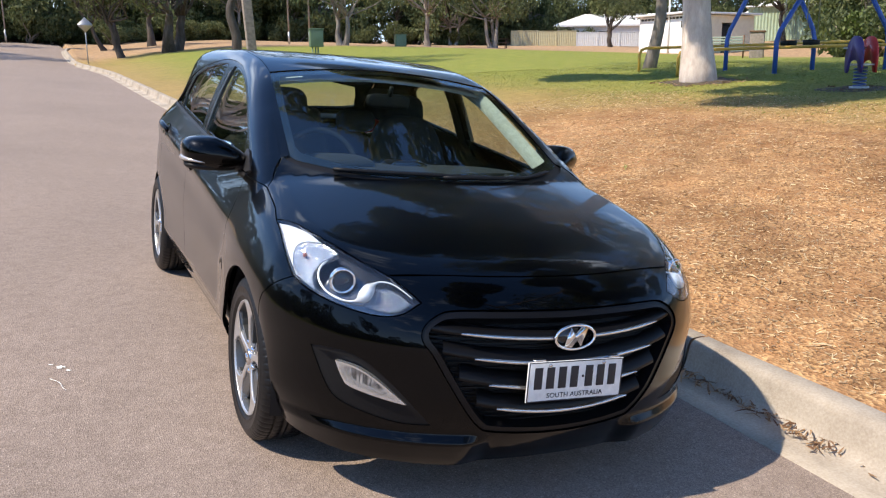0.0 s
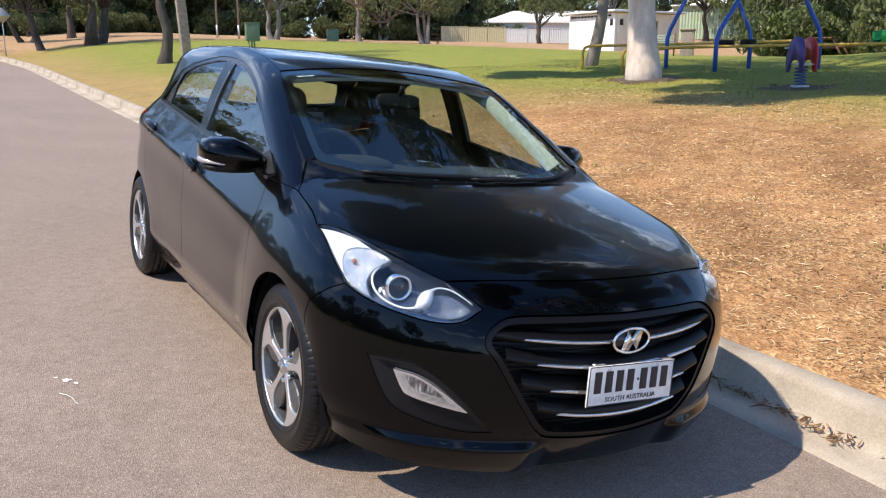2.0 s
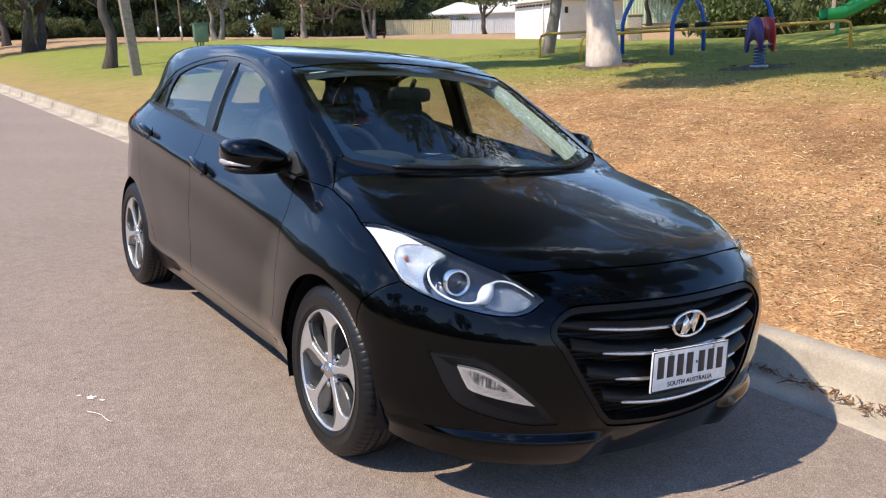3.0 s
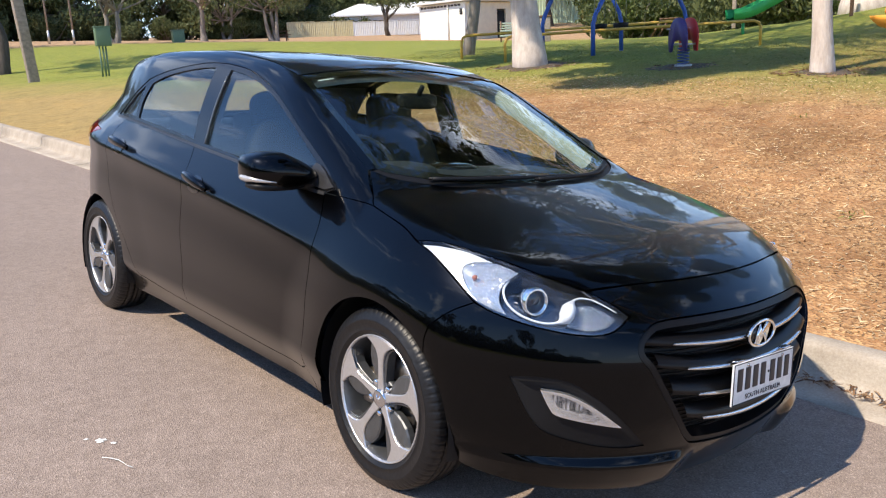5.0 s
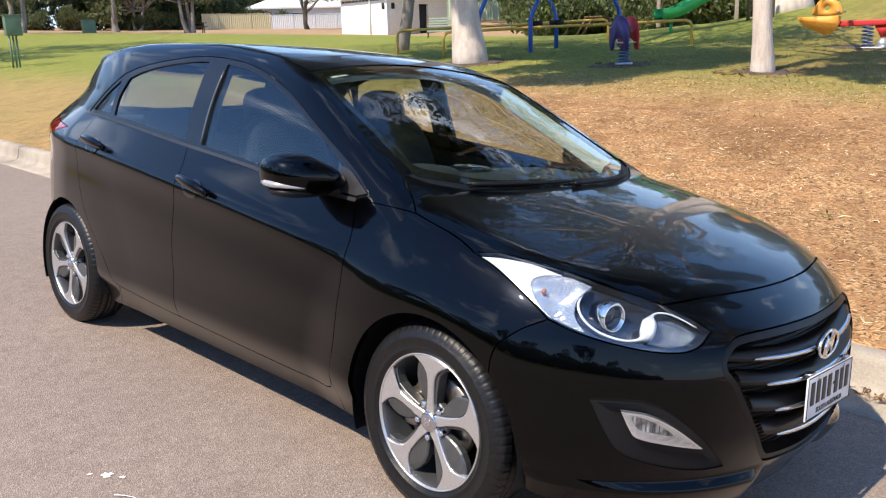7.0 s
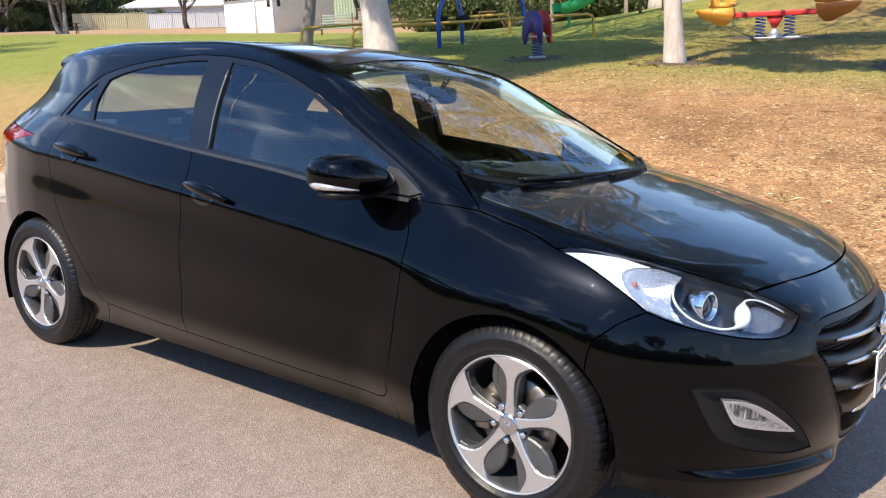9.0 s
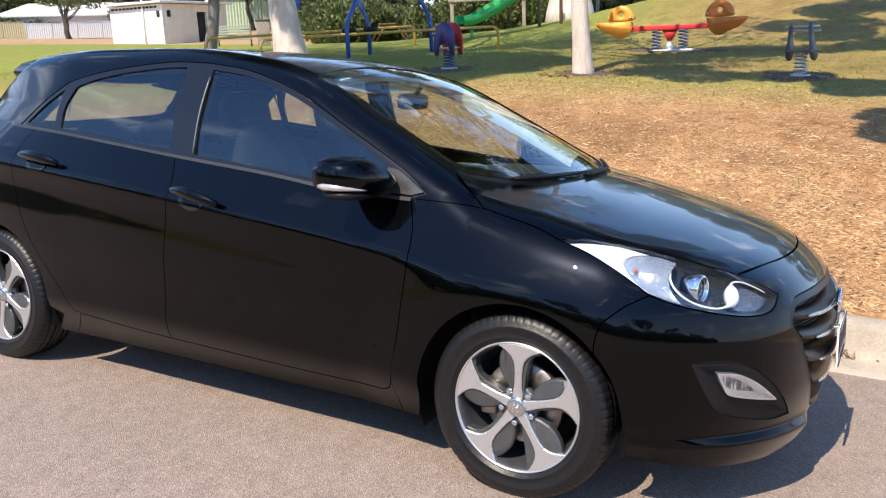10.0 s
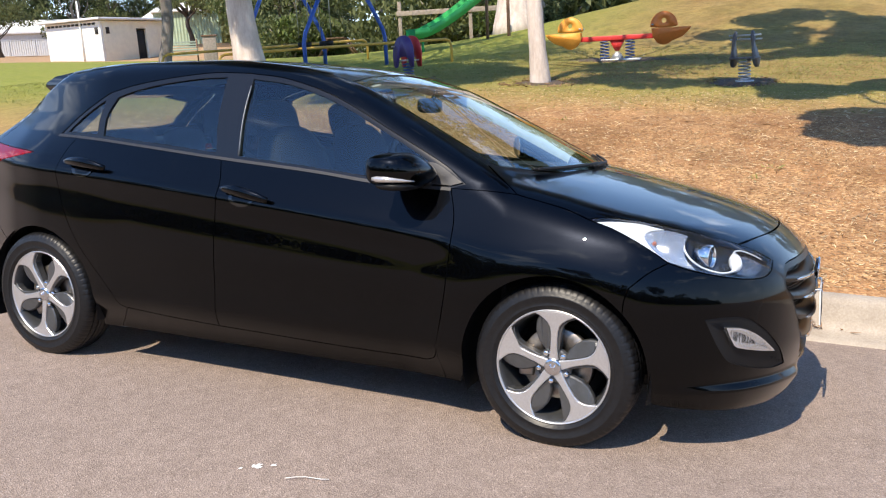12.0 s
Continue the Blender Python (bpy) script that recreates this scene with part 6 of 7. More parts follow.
line = [(-70, 78), (-45, 86), (-22, 90), (-4, 92), (8, 94), (20, 96), (31, 92), (42, 90), (54, 92), (68, 84), (76, 70), (72, 58), (64, 50), (56, 40), (46, 33), (38, 28), (31.5, 23.5), (29, 17), (28.5, 11.5), (36, 9), (48, 6), (62, 0), (74, -10), (80, -26)]
pts = []
for (x0, y0), (x1, y1) in zip(line, line[1:]):
    n = max(1, round(math.hypot(x1 - x0, y1 - y0) / 4.6))
    pts += [(x0 + (x1 - x0) * k / n, y0 + (y1 - y0) * k / n) for k in range(n)]
for k, (x_, y_) in enumerate(pts):
    near = y_ < 34 and x_ < 50
    cx, cy = (x_, y_)
    d = math.hypot(cx, cy)
    ux, uy = cx / d, cy / d
    if not near or k % 2 == 0:
        o = rng.uniform(0, 5)
        sc = rng.uniform(0.8, 1.25) * (0.7 if near else 1)
        copy_thing((belt_a, belt_b, belt_c)[rng.randrange(3)], at(cx + ux * (2 + o), cy + uy * (2 + o), 0, rng.uniform(0, 360)) @ Matrix.Scale(sc, 4))
    for _ in range(2):
        sc = rng.uniform(0.7, 1.3) * (0.8 if near else 1.15)
        jx, jy = rng.uniform(-1.6, 1.6), rng.uniform(-1.6, 1.6)
        src = (scrub_a, scrub_a, scrub_b)[rng.randrange(3)]
        copy_thing(src, at(cx + jx, cy + jy, -0.2, rng.uniform(0, 360)) @ Matrix.Scale(sc, 4))
for k, (x_, y_) in enumerate(pts):
    if y_ > 34 and x_ > -50:
        d = math.hypot(x_, y_)
        copy_thing((scrub_a, scrub_b)[k % 2], at(x_ * (1 + 9 / d), y_ * (1 + 9 / d), -0.3, rng.uniform(0, 360)) @ Matrix.Scale(rng.uniform(2.3, 3.0), 4))
        copy_thing((scrub_b, scrub_a)[k % 2], at(x_ * (1 + 5 / d) + 2.2, y_ * (1 + 5 / d), -0.3, rng.uniform(0, 360)) @ Matrix.Scale(rng.uniform(1.3, 1.8), 4))
copy_thing(scrub_c, at(24.5, 9.6, 0, 90) @ Matrix.Scale(0.7, 4))
for x_, y_, k in ((26.5, 11.6, 1.1), (28.0, 13.4, 1.4), (30.0, 15.0, 1.7), (31.5, 12.5, 1.9), (33.0, 9.5, 1.9), (34.0, 6.5, 1.8)):
    copy_thing(scrub_a, at(x_, y_, -0.2, x_ * 40) @ Matrix.Scale(k, 4))
copy_thing(scrub_c, at(33.5, 25.5, 0, 200) @ Matrix.Scale(1.0, 4))
# unseen far side of the street: hedge and trees added to darken the car's reflections
for k in range(34):
    x_, y_ = -14.5 - 0.6 * (k % 2), -34 + k * 2.4
    p = LEAN @ Vector((x_, y_, float(road_z(x_, y_)) - 0.1))
    copy_thing((scrub_a, scrub_b)[k % 5 == 2], Matrix.Translation(p) @ Matrix.Rotation(k * 1.7, 4, "Z") @ Matrix.Scale(1.05 + 0.12 * (k % 3), 4))
for k in range(12):
    x_, y_ = -26 - (k % 3) * 2.3, -38 + k * 8.5
    p = LEAN @ Vector((x_, y_, float(road_z(x_, y_)) - 0.2))
    copy_thing((belt_a, belt_c, belt_b)[k % 3], Matrix.Translation(p) @ Matrix.Rotation(k * 1.3, 4, "Z") @ Matrix.Scale(0.5 + 0.12 * (k % 3), 4))

# ---- buildings ----
CREAM = plain("cream_painted_block", (0.80, 0.74, 0.58), 0.8, vary=0.06, scale=3)
WHITE_WALL = plain("white_painted_wall", (0.82, 0.82, 0.78), 0.8, vary=0.05, scale=3)
WHITE_ROOF = plain("white_sheet_roof", (0.78, 0.79, 0.80), 0.5, vary=0.05)
GREY_FENCE = plain("pale_sheet_fence", (0.62, 0.64, 0.66), 0.6, vary=0.08, scale=4)
BEIGE_FENCE = plain("beige_sheet_fence", (0.46, 0.42, 0.26), 0.7, vary=0.1, scale=4)
GREEN_SHEET = plain("pale_green_sheet", (0.40, 0.50, 0.36), 0.6, vary=0.1, scale=4)
# near-black stand-in for shade in openings; panes and sign boards use it too
DARK_GAP = plain("dark_opening", (0.03, 0.03, 0.03), 0.9)


def frame_at(x0, y0, x1, y1):
    """An upright frame whose x axis runs from one place on the land to another; with the length between."""
    a, b = at(x0, y0).translation, at(x1, y1).translation
    d = b - a
    base = Vector((a.x, a.y, min(a.z, b.z)))
    return Matrix.Translation(base) @ Matrix.Rotation(math.atan2(d.y, d.x), 4, "Z"), math.hypot(d.x, d.y)


def ribbed(bm, x0, x1, z0, z1, y, pitch=0.2, depth=0.03):
    """A wall of folded sheet."""
    n = max(2, int((x1 - x0) / pitch * 2))
    vs = []
    for i in range(n + 1):
        x = x0 + (x1 - x0) * i / n
        yy = y + (depth if (i // 1) % 2 else 0)
        vs.append((bm.verts.new((x, yy, z0)), bm.verts.new((x, yy, z1))))
    for a, b in zip(vs, vs[1:]):
        bm.faces.new((a[0], b[0], b[1], a[1]))


# toilet block: white end wall, cream long wall with a doorway, flat eaves
M, ln = frame_at(38.9, 49.1, 38.9, 44.0)
block = thing("toilet_block", "cream and white painted toilet block with a flat roof", "building", M)
H = 2.75
bm = box(bmesh.new(), (ln, 0.2, H), (ln / 2, 0.1, H / 2 - 0.1), 0.02)
part("front_wall", bm, WHITE_WALL, block)
bm = box(bmesh.new(), (0.2, 3.0, H), (ln - 0.1, 1.72, H / 2 - 0.1), 0.02)
box(bm, (0.2, 1.9, H), (ln - 0.1, 5.1, H / 2 - 0.1), 0.02)
box(bm, (0.2, 1.0, 0.5), (ln - 0.1, 3.7, H - 0.35), 0.02)
part("side_wall", bm, CREAM, block)
part("back_wall", box(bmesh.new(), (ln, 0.2, H), (ln / 2, 6.1, H / 2 - 0.1), 0.02), CREAM, block)
part("end_wall", box(bmesh.new(), (0.2, 6.0, H), (0.1, 3.1, H / 2 - 0.1), 0.02), WHITE_WALL, block)
# a dark sheet fills the door opening in place of the shade inside
part("doorway_shade", box(bmesh.new(), (0.06, 1.0, H - 0.6), (ln - 0.25, 3.7, (H - 0.6) / 2 - 0.1)), DARK_GAP, block)
part("roof", box(bmesh.new(), (ln + 0.7, 7.0, 0.14), (ln / 2, 3.1, H + 0.02), 0.03), WHITE_ROOF, block)
for k in range(12):
    part("vent", box(bmesh.new(), (0.26, 0.05, 0.13), (0.35 + k * (ln - 0.9) / 11, -0.01, H - 0.28)), DARK_GAP, block)
for k, (px, py) in enumerate(((ln - 0.35, -0.02), (ln + 0.02, 0.6))):
    part("sign_board", box(bmesh.new(), (0.28, 0.04, 0.42) if k == 0 else (0.04, 0.28, 0.42), (px, py, H - 0.75)), DARK_GAP, block)
part("vent_pipe", tube(bmesh.new(), [(ln * 0.66, -0.08, 0), (ln * 0.66, -0.08, H + 1.25)], 0.055, 10), WHITE_WALL, block)


def fence_run(x0, y0, x1, y1, h, mat, label):
    M, ln = frame_at(x0, y0, x1, y1)
    t = thing("sheet_fence", label, "fence", M, "boundary fences")
    n = max(1, round(ln / 2.4))
    for k in range(n):
        bm = bmesh.new()
        ribbed(bm, k * ln / n + 0.03, (k + 1) * ln / n - 0.03, -0.2, h, 0)
        part("fence_panel", bm, mat, t, smooth=False)
        part("fence_post", box(bmesh.new(), (0.07, 0.09, h + 0.25), (k * ln / n, 0.015, h / 2 - 0.1), 0.01), mat, t)
        part("fence_rail", box(bmesh.new(), (ln / n, 0.07, 0.05), ((k + 0.5) * ln / n, 0.015, h), 0.008), mat, t)


fence_run(47.6, 83.8, 50.4, 82.5, 1.7, BEIGE_FENCE, "beige folded sheet metal fence")
fence_run(50.4, 82.5, 54.0, 80.0, 1.7, BEIGE_FENCE, "beige folded sheet metal fence in shade")
fence_run(54.0, 80.0, 66.0, 71.6, 1.8, GREY_FENCE, "pale grey folded sheet metal fence")


def house(x0, y0, x1, y1, deep, h, rise_, wall, roof, label):
    M, ln = frame_at(x0, y0, x1, y1)
    t = thing("house", label, "house", M)
    bm = box(bmesh.new(), (ln, 0.25, h), (ln / 2, 0.12, h / 2), 0.02)
    part("wall", bm, wall, t)
    part("wall", box(bmesh.new(), (0.25, deep - 0.25, h), (ln - 0.125, deep / 2 + 0.13, h / 2), 0.02), wall, t)
    part("wall", box(bmesh.new(), (0.25, deep - 0.25, h), (0.125, deep / 2 + 0.13, h / 2), 0.02), wall, t)
    bm = bmesh.new()
    e = 0.5
    c = [(-e, -e, h), (ln + e, -e, h), (ln + e, deep + e, h), (-e, deep + e, h), (deep * 0.4, deep / 2, h + rise_), (ln - deep * 0.4, deep / 2, h + rise_)]
    v = [bm.verts.new(p) for p in c] + [bm.verts.new((p[0], p[1], p[2] - 0.18)) for p in c[:4]]
    for f in ((0, 1, 5, 4), (1, 2, 5), (2, 3, 4, 5), (3, 0, 4), (0, 6, 7, 1), (1, 7, 8, 2), (2, 8, 9, 3), (3, 9, 6, 0), (9, 8, 7, 6)):
        bm.faces.new([v[i] for i in f])
    part("roof", bm, roof, t, smooth=False)
    for k in (0.25, 0.7):
        w = part("window", box(bmesh.new(), (1.6, 0.06, 1.1), (ln * k, -0.02, h * 0.58), 0.01), WHITE_WALL, t)
        part("pane", box(bmesh.new(), (1.45, 0.03, 0.95), (ln * k, -0.045, h * 0.58)), DARK_GAP, w)
    return t


house(56.5, 88.0, 75.0, 75.0, 8.0, 2.9, 1.5, GREY_FENCE, WHITE_ROOF, "low house with a white sheet roof behind the fence")
house(66.0, 67.0, 72.0, 61.0, 7.0, 3.4, 2.2, CREAM, WHITE_ROOF, "house with a white hipped roof behind the sheds")
M, ln = frame_at(50.8, 50.6, 54.2, 46.6)
gs_ = thing("garden_shed", "pale green sheet metal shed", "shed", M)
bm = bmesh.new()
ribbed(bm, 0, ln, -0.3, 2.7, 0, 0.24, 0.04)
part("front_wall", bm, GREEN_SHEET, gs_, smooth=False)
part("side_wall", box(bmesh.new(), (0.06, 4.0, 3.0), (ln - 0.03, 2.05, 1.2), 0.01), GREEN_SHEET, gs_)
part("roof", box(bmesh.new(), (ln + 0.4, 4.5, 0.1), (ln / 2, 2.0, 2.76), 0.02), WHITE_ROOF, gs_)

# ---- street and park furniture ----
STEEL = plain("galvanised_steel", (0.50, 0.51, 0.52), 0.45, 0.8, vary=0.12)
TIMBER = plain("grey_weathered_timber", (0.30, 0.25, 0.21), 0.85, vary=0.25, scale=12, relief=0.3)
GREEN_BOX = plain("green_painted_cabinet", (0.12, 0.19, 0.12), 0.5, vary=0.1)
YELLOW = plain("yellow_painted_tube", (0.62, 0.38, 0.07), 0.45, vary=0.12)
BLUE = plain("blue_painted_tube", (0.03, 0.10, 0.42), 0.4, vary=0.1)
RED_PLASTIC = plain("red_moulded_board", (0.58, 0.035, 0.03), 0.45, vary=0.08)
PURPLE = plain("purple_moulded_board", (0.055, 0.035, 0.16), 0.5, vary=0.1)
ORANGE = plain("orange_moulded_board", (0.80, 0.235, 0.050), 0.45, vary=0.07)
AMBER_BOARD = plain("amber_moulded_board", (0.85, 0.36, 0.055), 0.45, vary=0.07)
GREEN_PLASTIC = plain("green_slide_plastic", (0.03, 0.36, 0.09), 0.4, vary=0.08)
SPRING_BLUE = plain("blue_spring_steel", (0.06, 0.10, 0.26), 0.4, 0.3)
WOOD = plain("brown_bench_slats", (0.16, 0.09, 0.055), 0.7, vary=0.25, scale=20)
MIST = plain("pale_green_bench_slats", (0.34, 0.40, 0.33), 0.6, vary=0.1)
DARK_STEEL = plain("dark_grey_board", (0.075, 0.075, 0.085), 0.45, vary=0.1)

s_ = thing("road_sign", "grey back of a diamond road sign on a steel post", "sign", at(0.95, 49.2, 0, 10))
part("post", tube(bmesh.new(), [(0, 0, -0.3), (0, 0, 2.45)], 0.03, 10), STEEL, s_)
bm = plate(bmesh.new(), [(0.0, -0.42), (0.40, -0.03), (0.42, 0.0), (0.40, 0.03), (0.0, 0.42), (-0.40, 0.03), (-0.42, 0.0), (-0.40, -0.03)], 0.012, Matrix.Translation((0, -0.04, 2.12)))
part("sign_plate", bm, STEEL, s_)
p_ = thing("stobie_pole", "leaning square weathered pole on the lawn", "pole", at(5.0, 25.8) @ Matrix.Rotation(radians(-3.5), 4, "Y"))
bm = box(bmesh.new(), (0.30, 0.24, 9.5), (0, 0, 4.6), 0.03)
part("post", bm, TIMBER, p_)
for x_, y_, h in ((15.4, 60.5, 8.0), (16.2, 57.8, 8.0), (-4.2, 84.0, 8.0)):
    lp = thing("light_pole", "slim grey light pole", "pole", at(x_, y_), "light poles")
    part("shaft", tube(bmesh.new(), [(0, 0, -0.2), (0, 0, h * 0.5), (0, 0, h)], [0.065, 0.055, 0.04], 12), TIMBER, lp)
    part("collar", tube(bmesh.new(), [(0, 0, 0.0), (0, 0, 0.9)], 0.075, 12), STEEL, lp)
b_ = thing("service_cabinet", "green service cabinet raised on three posts", "cabinet", at(6.9, 24.9, 0, -8) @ Matrix.Scale(0.78, 4))
part("body", box(bmesh.new(), (0.56, 0.40, 0.72), (0, 0, 1.50), 0.015), GREEN_BOX, b_)
part("lid", box(bmesh.new(), (0.62, 0.46, 0.04), (0, 0, 1.88), 0.01), GREEN_BOX, b_)
for px in (-0.18, -0.05, 0.06):
    part("post", tube(bmesh.new(), [(px, -0.05, -0.2), (px, -0.05, 1.16)], 0.035, 8), GREEN_BOX, b_)
b_ = thing("service_cabinet", "small grey-green service cabinet on the dirt", "cabinet", at(20.3, 50.5, 0, -10))
part("body", box(bmesh.new(), (0.72, 0.5, 0.75), (0, 0, 0.36), 0.02), GREEN_BOX, b_)
part("lid", box(bmesh.new(), (0.80, 0.58, 0.05), (0, 0, 0.76), 0.012), GREEN_BOX, b_)


def bench_table(m, label):
    t = thing("picnic_table", label, "table", m)
    for k in range(4):
        part("top_slat", box(bmesh.new(), (1.9, 0.16, 0.045), (0, -0.27 + k * 0.18, 0.74), 0.008), WOOD, t)
    for s in (-1, 1):
        part("seat_slat", box(bmesh.new(), (1.9, 0.26, 0.045), (0, s * 0.72, 0.44), 0.008), WOOD, t)
        bm = tube(bmesh.new(), [(s * 0.7, -0.75, 0), (s * 0.7, -0.3, 0.72)], 0.04, 8)
        tube(bm, [(s * 0.7, 0.75, 0), (s * 0.7, 0.3, 0.72)], 0.04, 8)
        tube(bm, [(s * 0.7, -0.8, 0.42), (s * 0.7, 0.8, 0.42)], 0.035, 8)
        part("trestle", bm, WOOD, t)


bench_table(at(26.0, 17.6, 0, 25), "brown slatted picnic table on the dirt by the swings")
bench_table(at(32.4, 59.2, 0, -25), "brown slatted picnic table under the far trees")


def hoop_rail(pts, label):
    """A low bent-tube barrier through places on the land."""
    t = thing("hoop_rail", label, "rail", at(*pts[0]), "low yellow rails")
    inv = t.matrix_world.inverted()
    g = [inv @ at(*p).translation for p in pts]
    h = 0.50
    path = [g[0] + Vector((0, 0, -0.1)), g[0] + Vector((0, 0, h - 0.14))]
    d = (g[1] - g[0]).normalized()
    path += [g[0] + Vector((0, 0, h - 0.04)) + d * 0.04, g[0] + Vector((0, 0, h)) + d * 0.14]
    path += [p + Vector((0, 0, h)) for p in g[1:-1]]
    d = (g[-1] - g[-2]).normalized()
    path += [g[-1] + Vector((0, 0, h)) - d * 0.14, g[-1] + Vector((0, 0, h - 0.04)) - d * 0.04, g[-1] + Vector((0, 0, h - 0.14)), g[-1] + Vector((0, 0, -0.1))]
    part("tube", tube(bmesh.new(), path, 0.03, 10), YELLOW, t)


hoop_rail([(9.7, 10.2), (11.8, 9.1), (14.0, 7.15)], "low yellow bent-tube rail along the playground")
hoop_rail([(10.4, 12.3), (12.9, 11.3), (15.5, 10.2)], "low yellow bent-tube rail behind the swings")

# swing set: two bent blue frames, a top bar, two bucket seats on chains
legs = [(11.7, 11.05), (12.8, 9.75), (11.2, 9.2), (13.3, 8.45)]
g = [at(*p).translation for p in legs]
M = Matrix.Translation((g[0] + g[1] + g[2] + g[3]) / 4)
sw_ = thing("swing_set", "blue tubular swing set with two bucket seats", "swing", M)
inv = M.inverted()
g = [inv @ p for p in g]
tops = []
for a, b in ((g[0], g[1]), (g[2], g[3])):
    top = (a + b) / 2 + Vector((0, 0, 2.55))
    tops.append(top)
    for q in (a, b):
        knee = q + Vector((0, 0, 0.72))
        path = [q + Vector((0, 0, -0.15)), q + Vector((0, 0, 0.62)), knee + (top - knee) * 0.05, top]
        part("leg", tube(bmesh.new(), path, 0.045, 12), BLUE, sw_)
part("top_bar", tube(bmesh.new(), [tops[0], tops[1]], 0.045, 12), BLUE, sw_)
for k in (0.32, 0.68):
    c = tops[0] + (tops[1] - tops[0]) * k
    seat_z = min(q.z for q in g) + 0.62
    side = (tops[1] - tops[0]).normalized() * 0.15
    for s in (-1, 1):
        part("chain", tube(bmesh.new(), [c + side * s, Vector((c.x, c.y, seat_z + 0.15)) + side * s * 0.9], 0.012, 6), STEEL, sw_)
    bm = blob(bmesh.new(), (c.x, c.y, seat_z), (0.15, 0.15, 0.12), 0.7, 0.8, 16, 10, shape=lambda q: (q.x, q.y, min(q.z, 0.35)))
    part("bucket_seat", bm, BLACK, sw_)


def spring(bm, centre, r, h, turns=6, wire=0.013):
    pts = [(centre[0] + r * math.cos(a), centre[1] + r * math.sin(a), centre[2] + h * a / (2 * math.pi * turns)) for a in (2 * math.pi * turns * k / (turns * 14) for k in range(turns * 14 + 1))]
    return tube(bm, pts, wire, 6)


def rounded(pts, n=60):
    c = [(x, 0, z) for x, z in pts] + [(pts[0][0], 0, pts[0][1])]
    return [(p.x, p.z) for p in curve_points(c, n)][:-1]


# spring rocker: two animal-shaped side boards, purple and red, on one spring
r_ = thing("spring_rocker", "purple and red spring rocker with rounded side boards", "rocker", at(9.6, 5.98, 0, 12) @ Matrix.Scale(0.82, 4))
part("spring", spring(bmesh.new(), (0, 0, 0.02), 0.11, 0.36), SPRING_BLUE, r_)
part("base_plate", tube(bmesh.new(), [(0, 0, -0.02), (0, 0, 0.03)], 0.17, 20), STEEL, r_)
board = rounded([(-0.34, 0.28), (-0.36, 0.62), (-0.24, 0.86), (0.0, 0.93), (0.22, 0.86), (0.36, 0.66), (0.38, 0.45), (0.34, 0.28), (0.24, 0.30), (0.18, 0.46), (0.0, 0.50), (-0.16, 0.46), (-0.22, 0.30)])
turned = Matrix.Rotation(radians(50), 4, "Z")
part("side_board", plate(bmesh.new(), board, 0.03, turned @ Matrix.Translation((-0.10, 0.17, 0))), PURPLE, r_)
part("side_board", plate(bmesh.new(), board, 0.03, turned @ Matrix.Translation((0.10, -0.17, 0))), RED_PLASTIC, r_)
part("seat_board", box(bmesh.new(), (0.40, 0.32, 0.035), (0, 0, 0.42), 0.008, turned), STEEL, r_)
part("handle", tube(bmesh.new(), [turned @ Vector((0.2, -0.26, 0.72)), turned @ Vector((0.2, 0.26, 0.72))], 0.018, 8), STEEL, r_)
ear = rounded([(-0.10, 0), (-0.05, 0.16), (0.08, 0.14), (0.12, -0.02), (0.02, -0.14)], 24)
part("ear", plate(bmesh.new(), ear, 0.02, turned @ Matrix.Translation((0.32, -0.195, 0.72))), GREEN_PLASTIC, r_)

# seesaw: red beam on two blue springs, an orange duck-shaped board with a hole at each end
s_ = thing("spring_seesaw", "red spring seesaw with orange duck-shaped ends", "seesaw", at(13.5, 3.25, 0, -86.0) @ Matrix.Scale(1.16, 4))
part("beam", box(bmesh.new(), (1.62, 0.14, 0.085), (0, 0, 0.38), 0.015), RED_PLASTIC, s_)
part("beam_support", plate(bmesh.new(), [(-0.13, 0.345), (0.13, 0.345), (0.03, 0.16), (-0.03, 0.16)], 0.07), RED_PLASTIC, s_)
part("foot_plate", box(bmesh.new(), (0.80, 0.26, 0.05), (0, 0, 0.0), 0.01), STEEL, s_)
part("foot_bracket", plate(bmesh.new(), [(-0.12, 0.02), (0.12, 0.02), (0.03, 0.15), (-0.03, 0.15)], 0.05), STEEL, s_)
